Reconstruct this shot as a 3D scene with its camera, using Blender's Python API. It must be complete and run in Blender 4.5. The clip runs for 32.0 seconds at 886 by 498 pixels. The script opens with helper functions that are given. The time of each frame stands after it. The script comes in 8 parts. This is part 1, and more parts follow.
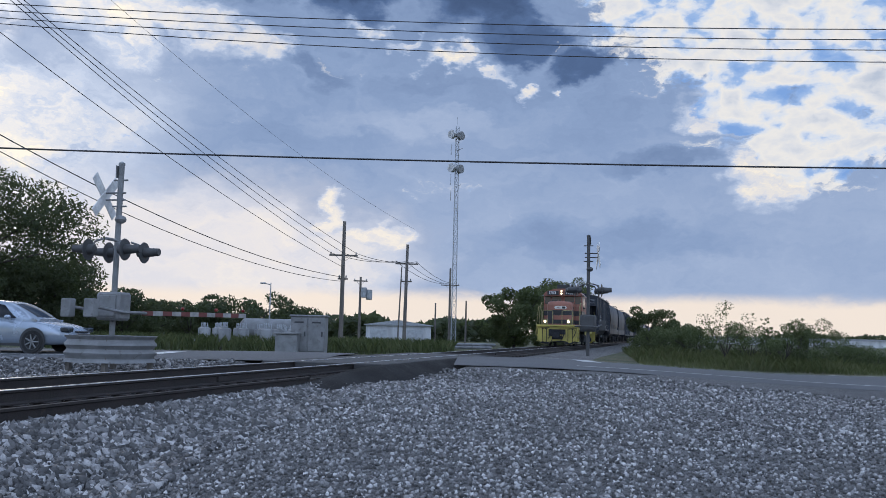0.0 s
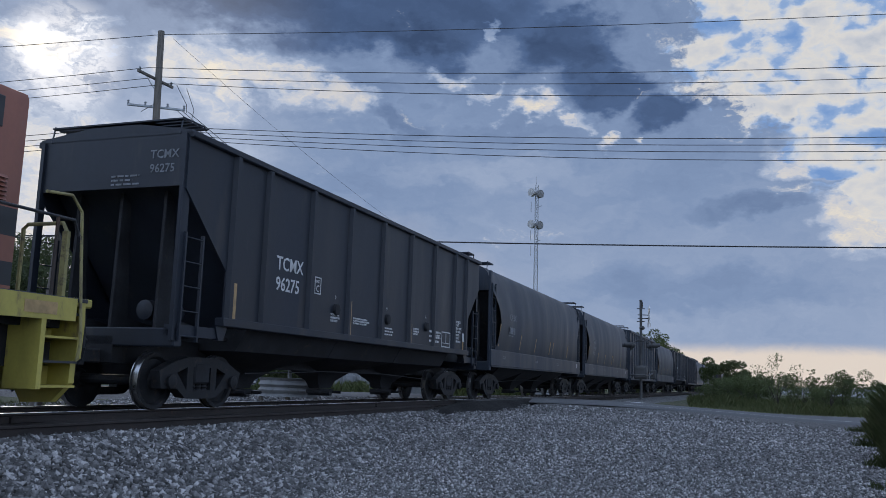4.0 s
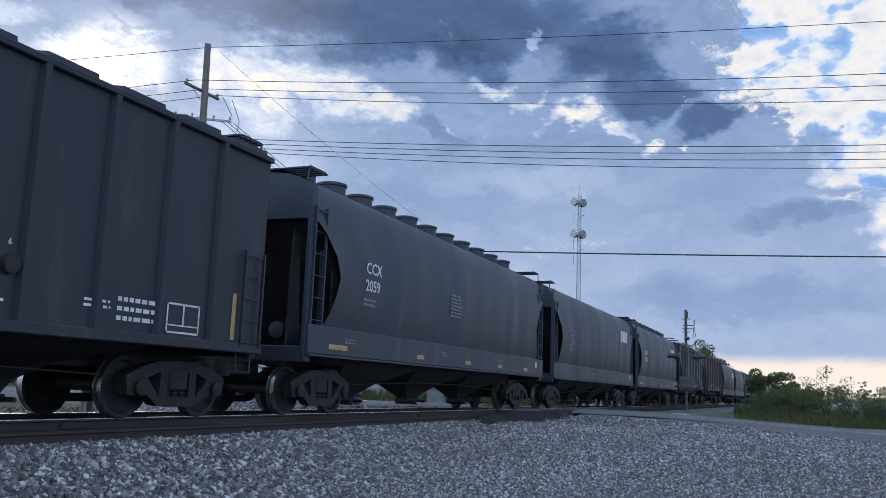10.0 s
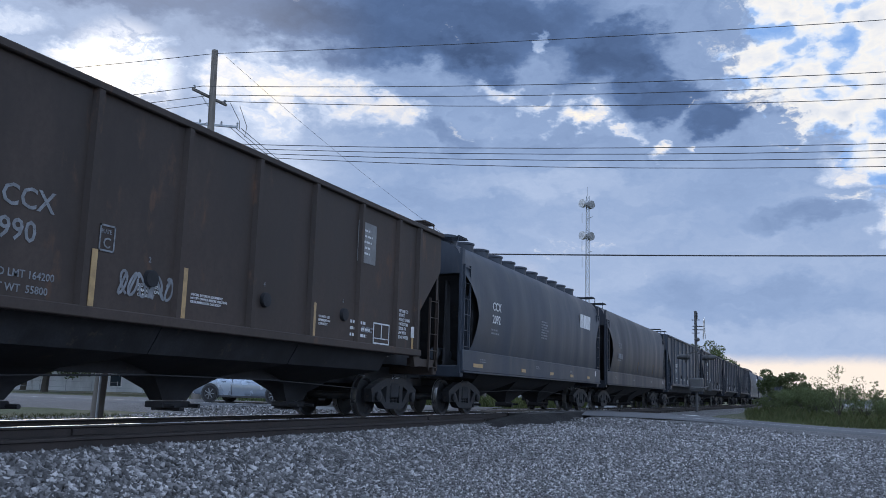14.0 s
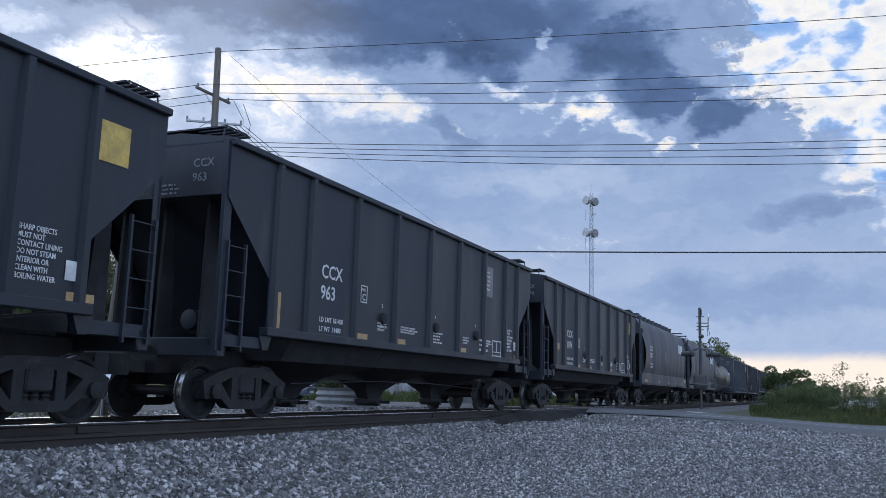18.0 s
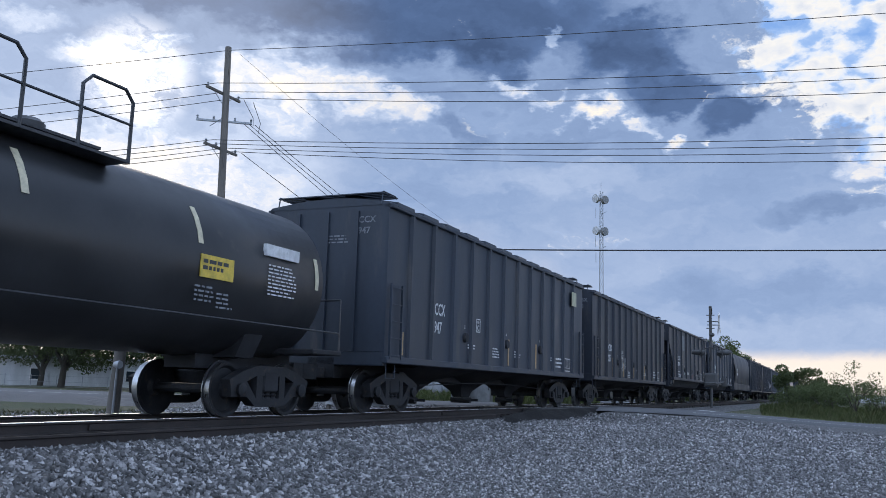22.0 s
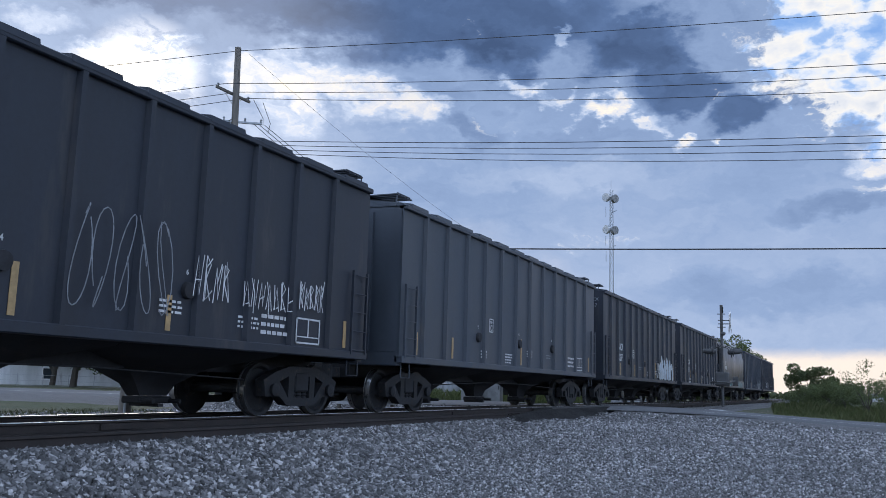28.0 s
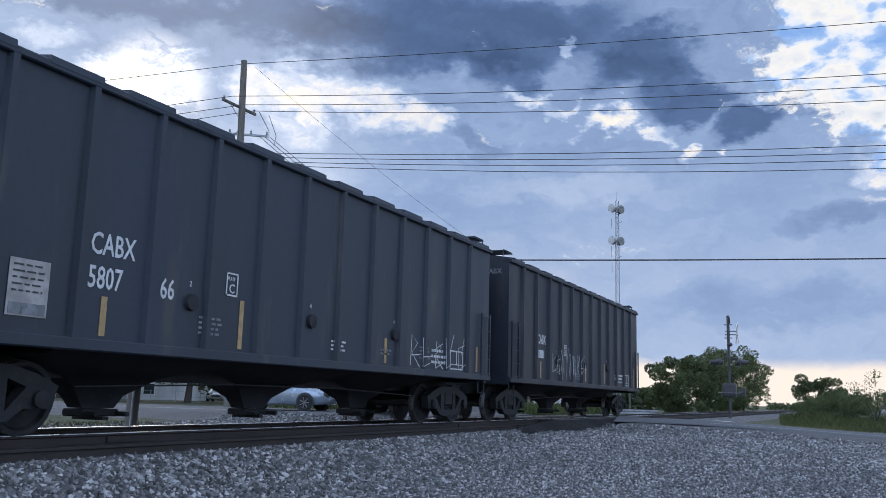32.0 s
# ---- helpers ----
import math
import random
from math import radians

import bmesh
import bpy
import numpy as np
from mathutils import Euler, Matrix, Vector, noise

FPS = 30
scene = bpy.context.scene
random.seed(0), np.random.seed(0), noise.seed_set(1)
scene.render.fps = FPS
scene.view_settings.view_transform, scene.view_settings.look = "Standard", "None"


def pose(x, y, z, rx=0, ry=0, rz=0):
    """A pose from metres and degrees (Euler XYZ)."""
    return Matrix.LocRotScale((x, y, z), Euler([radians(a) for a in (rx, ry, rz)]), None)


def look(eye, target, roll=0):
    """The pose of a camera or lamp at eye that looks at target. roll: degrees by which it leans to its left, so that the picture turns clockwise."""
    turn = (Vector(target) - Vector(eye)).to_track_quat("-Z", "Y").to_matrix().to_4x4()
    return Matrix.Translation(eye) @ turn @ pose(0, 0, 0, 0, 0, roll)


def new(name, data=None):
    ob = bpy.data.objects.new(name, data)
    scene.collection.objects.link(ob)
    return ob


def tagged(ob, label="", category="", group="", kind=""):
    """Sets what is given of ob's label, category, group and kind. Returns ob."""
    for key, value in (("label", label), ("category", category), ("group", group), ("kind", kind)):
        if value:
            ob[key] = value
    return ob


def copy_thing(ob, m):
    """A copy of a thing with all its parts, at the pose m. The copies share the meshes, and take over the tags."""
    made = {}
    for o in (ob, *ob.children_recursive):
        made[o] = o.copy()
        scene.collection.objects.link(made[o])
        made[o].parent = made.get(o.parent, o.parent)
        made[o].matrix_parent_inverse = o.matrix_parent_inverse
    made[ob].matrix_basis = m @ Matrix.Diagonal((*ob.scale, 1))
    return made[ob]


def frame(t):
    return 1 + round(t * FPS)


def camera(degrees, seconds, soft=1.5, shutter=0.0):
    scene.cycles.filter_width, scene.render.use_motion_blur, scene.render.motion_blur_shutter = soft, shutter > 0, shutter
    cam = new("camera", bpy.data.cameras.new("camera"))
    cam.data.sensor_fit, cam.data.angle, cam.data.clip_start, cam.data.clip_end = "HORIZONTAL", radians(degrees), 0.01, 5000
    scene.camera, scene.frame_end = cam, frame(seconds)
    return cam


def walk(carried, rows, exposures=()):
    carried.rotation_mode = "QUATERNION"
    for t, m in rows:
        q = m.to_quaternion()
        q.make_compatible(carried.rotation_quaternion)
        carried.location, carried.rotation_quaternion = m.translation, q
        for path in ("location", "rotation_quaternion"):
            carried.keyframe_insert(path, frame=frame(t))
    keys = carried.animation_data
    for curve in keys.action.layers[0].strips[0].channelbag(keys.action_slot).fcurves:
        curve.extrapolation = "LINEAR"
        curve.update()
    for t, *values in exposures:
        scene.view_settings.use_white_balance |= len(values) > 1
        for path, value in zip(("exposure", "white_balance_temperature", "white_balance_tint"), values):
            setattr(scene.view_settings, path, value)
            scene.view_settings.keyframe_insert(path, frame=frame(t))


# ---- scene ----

# The world: the near rail's head is z = 0, the track runs along y at x = -10.17, the road crosses it near y = 33.
TRACK = -10.17
EYE = (0.0, 0.0, 0.62)


def aim(yaw, up, roll, eye=EYE):
    """A pose at eye, turned yaw degrees left of +y and up degrees above level."""
    a, b = radians(yaw), radians(up)
    way = Vector((-math.sin(a) * math.cos(b), math.cos(a) * math.cos(b), math.sin(b)))
    return look(eye, Vector(eye) + 10 * way, roll)


# stops by which the picture brightens and darkens on the way
EXPOSURES = [(0.0, 0.22), (1.0, 0.18), (2.0, -0.05), (3.0, -0.15), (3.6, -0.12), (5.5, 0.25), (7.0, 0.36), (32.0, 0.44)]
cam = camera(53.74, 32.0, soft=0.8)
walk(cam, [
    (0.0, aim(14.55, 5.50, 1.37, (-2.22, 7.99, 0.75))),
    (0.5, aim(15.28, 5.65, 1.49, (-1.58, 4.60, 0.66))),
    (1.0, aim(16.55, 6.55, 1.75, (-0.95, 2.80, 0.58))),
    (1.5, aim(17.52, 7.12, 2.30, (0.0, 0.05, 0.62))),
    (2.0, aim(17.99, 7.95, 2.25)),
    (2.5, aim(18.34, 8.36, 2.12)),
    (3.0, aim(18.79, 8.51, 1.95)),
    (3.5, aim(19.41, 8.53, 1.83)),
    (5.5, aim(21.21, 8.47, 2.15)),
    (6.0, aim(21.44, 8.47, 2.14)),
    (6.5, aim(21.65, 8.52, 2.09)),
    (7.0, aim(21.85, 8.61, 2.10)),
    (7.5, aim(22.06, 8.65, 2.15)),
    (8.0, aim(22.24, 8.69, 2.16)),
    (8.5, aim(22.41, 8.71, 2.20)),
    (9.0, aim(22.56, 8.77, 2.25)),
    (9.5, aim(22.69, 8.88, 2.28)),
    (10.0, aim(22.81, 9.03, 2.28)),
    (10.5, aim(22.91, 9.15, 2.34)),
    (11.0, aim(23.01, 9.23, 2.42)),
    (11.5, aim(23.10, 9.25, 2.47)),
    (12.0, aim(23.18, 9.27, 2.43)),
    (12.5, aim(23.24, 9.28, 2.32)),
    (13.0, aim(23.30, 9.29, 2.15)),
    (13.5, aim(23.34, 9.27, 1.95)),
    (14.0, aim(23.37, 9.22, 1.81)),
    (14.5, aim(23.41, 9.15, 1.75)),
    (16.5, aim(23.48, 8.95, 1.78)),
    (17.0, aim(23.51, 9.01, 1.78)),
    (17.5, aim(23.55, 9.04, 1.71)),
    (18.0, aim(23.61, 9.04, 1.71)),
    (18.5, aim(23.68, 8.99, 1.80)),
    (19.0, aim(23.76, 8.92, 1.88)),
    (19.5, aim(23.86, 8.83, 1.97)),
    (20.0, aim(23.96, 8.75, 2.01)),
    (20.5, aim(24.04, 8.70, 1.99)),
    (21.0, aim(24.12, 8.72, 1.94)),
    (21.5, aim(24.19, 8.79, 1.84)),
    (22.0, aim(24.25, 8.91, 1.78)),
    (22.5, aim(24.30, 9.02, 1.75)),
    (23.0, aim(24.37, 9.10, 1.78)),
    (23.5, aim(24.45, 9.14, 1.84)),
    (24.0, aim(24.58, 9.16, 1.85)),
    (24.5, aim(24.71, 9.17, 1.83)),
    (25.0, aim(24.82, 9.20, 1.82)),
    (25.5, aim(24.88, 9.22, 1.79)),
    (27.5, aim(24.93, 8.92, 1.79)),
    (28.0, aim(24.90, 8.85, 1.72)),
    (28.5, aim(24.88, 8.83, 1.64)),
    (29.0, aim(24.87, 8.84, 1.58)),
    (29.5, aim(24.88, 8.87, 1.54)),
    (30.0, aim(24.93, 9.00, 1.57)),
    (30.5, aim(25.04, 9.23, 1.57)),
    (31.0, aim(25.14, 9.48, 1.53)),
    (31.5, aim(25.21, 9.62, 1.50)),
    (32.0, aim(25.30, 9.59, 1.60)),
], EXPOSURES)

# ---- light ----
SUN_AZ, SUN_EL = 43.7, 20.0


def heading(az, el):
    a, b = radians(az), radians(el)
    return Vector((-math.sin(a) * math.cos(b), math.cos(a) * math.cos(b), math.sin(b)))


class Net:
    """Short hand for node trees."""

    def __init__(self, tree):
        self.t = tree

    def node(self, kind, **sets):
        n = self.t.nodes.new(kind)
        for k, v in sets.items():
            if k == "op":
                n.operation = v
            elif k == "blend":
                n.blend_type = v
            elif k == "data":
                n.data_type = v
            elif k == "interp":
                n.interpolation_type = v
        return n

    def link(self, a, b):
        self.t.links.new(a, b)

    def math(self, op, a, b=None, clamp=False):
        n = self.node("ShaderNodeMath", op=op)
        n.use_clamp = clamp
        for i, v in enumerate((a, b)):
            if v is None:
                continue
            if isinstance(v, (int, float)):
                n.inputs[i].default_value = v
            else:
                self.link(v, n.inputs[i])
        return n.outputs[0]

    def vmath(self, op, a, b=None, scale=None):
        n = self.node("ShaderNodeVectorMath", op=op)
        for i, v in enumerate((a, b)):
            if v is None:
                continue
            if isinstance(v, (tuple, list, Vector)):
                n.inputs[i].default_value = v
            else:
                self.link(v, n.inputs[i])
        if scale is not None:
            if isinstance(scale, (int, float)):
                n.inputs["Scale"].default_value = scale
            else:
                self.link(scale, n.inputs["Scale"])
        return n.outputs["Value"] if op in ("DOT_PRODUCT", "LENGTH") else n.outputs["Vector"]

    def noise(self, vec, scale, detail=4.0, rough=0.55, colour=False, distortion=0.0):
        n = self.node("ShaderNodeTexNoise")
        n.inputs["Scale"].default_value, n.inputs["Detail"].default_value = scale, detail
        n.inputs["Roughness"].default_value, n.inputs["Distortion"].default_value = rough, distortion
        if vec is not None:
            self.link(vec, n.inputs["Vector"])
        return n.outputs["Color" if colour else "Fac"]

    def span(self, v, a, b, c=0.0, d=1.0, smooth=True):
        n = self.node("ShaderNodeMapRange", interp="SMOOTHSTEP" if smooth else "LINEAR")
        self.link(v, n.inputs[0])
        for i, x in enumerate((a, b, c, d)):
            n.inputs[i + 1].default_value = x
        return n.outputs[0]

    def mix(self, fac, a, b, blend="MIX"):
        n = self.node("ShaderNodeMix", data="RGBA", blend=blend)
        ins = [s for s in n.inputs if s.type == "RGBA"]
        if isinstance(fac, (int, float)):
            n.inputs[0].default_value = fac
        else:
            self.link(fac, n.inputs[0])
        for s, v in zip(ins, (a, b)):
            if isinstance(v, (tuple, list)):
                s.default_value = (*v, 1) if len(v) == 3 else v
            else:
                self.link(v, s)
        return [s for s in n.outputs if s.type == "RGBA"][0]

    def ramp(self, fac, stops):
        n = self.node("ShaderNodeValToRGB")
        el = n.color_ramp.elements
        for i, (p, c) in enumerate(stops):
            e = el[i] if i < 2 else el.new(p)
            e.position, e.color = p, (*c, 1)
        self.link(fac, n.inputs[0])
        return n.outputs[0]


def build_world():
    world = bpy.data.worlds.new("sky")
    scene.world = world
    world.use_nodes = True
    n = Net(world.node_tree)
    n.t.nodes.clear()
    way = n.node("ShaderNodeTexCoord").outputs["Generated"]
    sky = n.node("ShaderNodeTexSky")
    sky.sky_type, sky.sun_disc = "NISHITA", False
    sky.sun_elevation, sky.sun_rotation = radians(SUN_EL), radians(-SUN_AZ)
    clear = n.vmath("SCALE", sky.outputs[0], scale=0.085)
    # bearing (left of +y) and height of each direction, in degrees
    up = n.node("ShaderNodeSeparateXYZ")
    n.link(way, up.inputs[0])
    z = up.outputs[2]
    az = n.math("MULTIPLY", n.math("ARCTAN2", n.math("MULTIPLY", up.outputs[0], -1.0), up.outputs[1]), 57.2958)
    el = n.math("MULTIPLY", n.math("ARCSINE", z), 57.2958)

    def flat(a, b):
        c = n.node("ShaderNodeCombineXYZ")
        n.link(a, c.inputs[0])
        n.link(b, c.inputs[1])
        return c.outputs[0]

    # torn edges: the place is shaken at three scales, wider than high
    place = flat(n.math("MULTIPLY", az, 0.6), el)
    shift = n.vmath("SCALE", n.vmath("SUBTRACT", n.noise(place, 0.22, 4, 0.55, colour=True), (0.5, 0.5, 0.5)), scale=5.5)
    shift = n.vmath("ADD", shift, n.vmath("SCALE", n.vmath("SUBTRACT", n.noise(place, 0.9, 5, 0.6, colour=True), (0.5, 0.5, 0.5)), scale=2.6))
    shift = n.vmath("ADD", shift, n.vmath("SCALE", n.vmath("SUBTRACT", n.noise(place, 3.2, 5, 0.6, colour=True), (0.5, 0.5, 0.5)), scale=0.6))
    moved = n.node("ShaderNodeSeparateXYZ")
    n.link(shift, moved.inputs[0])
    maz = n.math("ADD", az, n.math("MULTIPLY", moved.outputs[0], 1.3))
    mel = n.math("ADD", el, moved.outputs[1])

    def lump(a, e, ra, re, weight):
        x = n.math("DIVIDE", n.math("SUBTRACT", maz, a), ra)
        y = n.math("DIVIDE", n.math("SUBTRACT", mel, e), re)
        d = n.math("SQRT", n.math("ADD", n.math("MULTIPLY", x, x), n.math("MULTIPLY", y, y)))
        return n.span(d, 1.25, 0.45, 0.0, weight)

    # cloud masses: bearing, height, half width, half height, weight
    high_light = (
        (46.0, 18.6, 3.2, 1.4, 0.44), (43.6, 20.6, 1.5, 0.8, 0.24), (51.5, 20.5, 2.5, 0.9, 0.2), (38.0, 18.8, 2.4, 1.7, 0.34), (34.4, 19.4, 2.6, 1.9, 0.38),
        (30.6, 18.8, 2.6, 2.1, 0.38), (27.4, 17.6, 1.8, 1.3, 0.40), (35.0, 16.8, 2.6, 1.4, 0.26), (19.9, 19.9, 2.0, 0.55, 0.38), (17.0, 19.2, 1.3, 0.5, 0.30),
        (14.2, 18.0, 1.4, 0.8, 0.50), (11.8, 17.3, 1.1, 0.5, 0.30), (9.6, 16.1, 0.9, 0.6, 0.50), (7.1, 15.7, 0.6, 0.3, 0.35), (17.6, 22.8, 0.6, 1.1, 0.32))
    low_light = (
        (-2.8, 14.6, 2.4, 1.1, 0.40), (-6.2, 10.8, 2.4, 2.6, 0.50), (40.0, 12.5, 9.0, 3.6, 0.20), (18.0, 13.6, 7.0, 1.1, 0.07), (24.0, 4.4, 7.5, 3.0, 0.26),
        (33.5, 5.5, 8.5, 4.2, 0.26), (46.0, 9.0, 9.0, 7.0, 0.28), (21.4, 7.2, 1.0, 1.5, 0.42), (18.7, 5.9, 1.4, 0.7, 0.30))
    thick = (
        (48.0, 23.8, 8.0, 1.7, -0.20), (25.0, 23.8, 12.0, 2.8, -0.30), (22.0, 21.2, 3.5, 1.3, -0.18), (12.0, 21.6, 4.0, 2.2, -0.28), (9.0, 19.0, 3.4, 1.3, -0.28),
        (5.0, 17.2, 2.6, 1.2, -0.26), (37.0, 23.6, 5.0, 2.0, -0.18), (23.0, 17.0, 3.0, 0.9, -0.10), (0.0, 11.2, 3.6, 1.0, -0.12), (3.0, 6.0, 9.0, 1.9, -0.08))
    total = None
    for mass in high_light + low_light + thick:
        k = lump(*mass)
        total = k if total is None else n.math("ADD", total, k)
    bent = flat(n.math("MULTIPLY", maz, 0.6), mel)
    wisps = n.math("SUBTRACT", n.noise(flat(n.math("MULTIPLY", maz, 0.35), mel), 0.30, 8, 0.60), 0.5)
    puffs = n.math("SUBTRACT", n.noise(bent, 0.55, 9, 0.60), 0.5)
    fine = n.math("SUBTRACT", n.noise(bent, 1.7, 7, 0.60), 0.5)
    # lit cloud is lumpy, thick cloud is smooth
    lumpy = n.span(total, 0.05, 0.32)
    light = n.math("ADD", total, n.math("MULTIPLY", wisps, n.span(el, 9.0, 18.0, 0.16, 0.36)))
    light = n.math("ADD", light, n.math("MULTIPLY", puffs, n.math("ADD", n.math("MULTIPLY", lumpy, 1.0), 0.13)))
    light = n.math("ADD", light, n.math("MULTIPLY", fine, n.math("ADD", n.math("MULTIPLY", lumpy, 0.40), 0.03)))
    light = n.math("ADD", light, n.span(el, 3.0, 21.0, 0.50, 0.38))
    cloud = n.ramp(light, [(0.0, (0.050, 0.085, 0.175)), (0.20, (0.090, 0.150, 0.295)), (0.42, (0.236, 0.326, 0.515)),
                           (0.62, (0.43, 0.51, 0.675)), (0.80, (0.64, 0.65, 0.70)), (0.92, (0.74, 0.71, 0.68)), (1.0, (0.86, 0.79, 0.68))])
    # high broken cloud: clear blue between thin, bright, lumpy flakes with grey middles
    field = n.math("MAXIMUM", lump(-5.5, 21.0, 11.0, 7.0, 1.0), lump(-9.0, 14.0, 7.0, 5.0, 0.8))
    calm = n.vmath("ADD", flat(n.math("MULTIPLY", az, 0.85), n.math("MULTIPLY", el, 1.3)), n.vmath("SCALE", shift, scale=0.30))
    flake = n.math("ADD", n.noise(calm, 0.42, 7, 0.50), n.math("MULTIPLY", n.math("SUBTRACT", n.noise(calm, 0.15, 2, 0.5), 0.5), 0.25))
    flakes = n.ramp(flake, [(0.33, (0.19, 0.34, 0.66)), (0.42, (0.31, 0.45, 0.72)), (0.47, (0.60, 0.66, 0.77)),
                            (0.535, (0.75, 0.735, 0.72)), (0.62, (0.64, 0.66, 0.71)), (0.74, (0.44, 0.50, 0.61))])
    ragged = n.math("ADD", field, n.math("ADD", n.math("MULTIPLY", puffs, 1.5), n.math("MULTIPLY", wisps, 1.3)))
    colour = n.mix(n.span(ragged, 0.28, 0.55), cloud, flakes)
    # overhead and behind the eye, unseen: front-lit cloud and blue sky, raised to fill the near sides
    away = n.math("MAXIMUM", n.span(n.math("ABSOLUTE", n.math("SUBTRACT", az, 22.0)), 42.0, 85.0), n.span(el, 30.0, 55.0))
    patchy = n.mix(n.span(n.noise(way, 2.6, 7, 0.6), 0.40, 0.60), clear, (1.08, 1.38, 1.98))
    colour = n.mix(away, colour, patchy)
    # low in the sun's quarter the cloud thins to a smooth warm veil
    colour = n.mix(lump(33.0, 4.0, 17.0, 6.0, 0.72), colour, (0.76, 0.725, 0.74))
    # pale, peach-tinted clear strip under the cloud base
    skim = n.span(n.math("ADD", el, n.math("MULTIPLY", wisps, 1.6)), 3.0, 2.0)
    colour = n.mix(n.math("MULTIPLY", skim, 0.9), colour, (0.86, 0.745, 0.64))
    # the hidden sun lights the cloud round it
    glare = n.vmath("DOT_PRODUCT", way, heading(SUN_AZ + 1.0, SUN_EL - 1.6))
    torn = n.span(n.math("ADD", puffs, n.math("MULTIPLY", fine, 0.6)), -0.16, 0.10)
    core = n.math("MULTIPLY", n.span(glare, math.cos(radians(4.0)), math.cos(radians(0.3))), n.math("ADD", n.math("MULTIPLY", torn, 0.42), 0.12))
    halo = n.span(glare, math.cos(radians(17)), math.cos(radians(1)))
    colour = n.mix(n.math("MULTIPLY", halo, 0.12), colour, (1.0, 0.93, 0.80), "ADD")
    colour = n.mix(core, colour, (1.3, 1.15, 0.92), "ADD")
    ground = n.span(z, -0.02, 0.0)
    colour = n.mix(ground, (0.06, 0.07, 0.06), colour)
    back, out = n.node("ShaderNodeBackground"), n.node("ShaderNodeOutputWorld")
    back.inputs["Strength"].default_value = SKY_STRENGTH
    n.link(colour, back.inputs["Color"])
    n.link(back.outputs[0], out.inputs[0])


SKY_STRENGTH = 0.95
build_world()
sun = new("sun", bpy.data.lights.new("sun", "SUN"))
sun.data.energy, sun.data.angle, sun.data.color = 0.25, radians(10), (1.0, 0.90, 0.76)
sun.matrix_world = look((0, 0, 0), -heading(SUN_AZ, SUN_EL))

# ---- mesh and part helpers ----


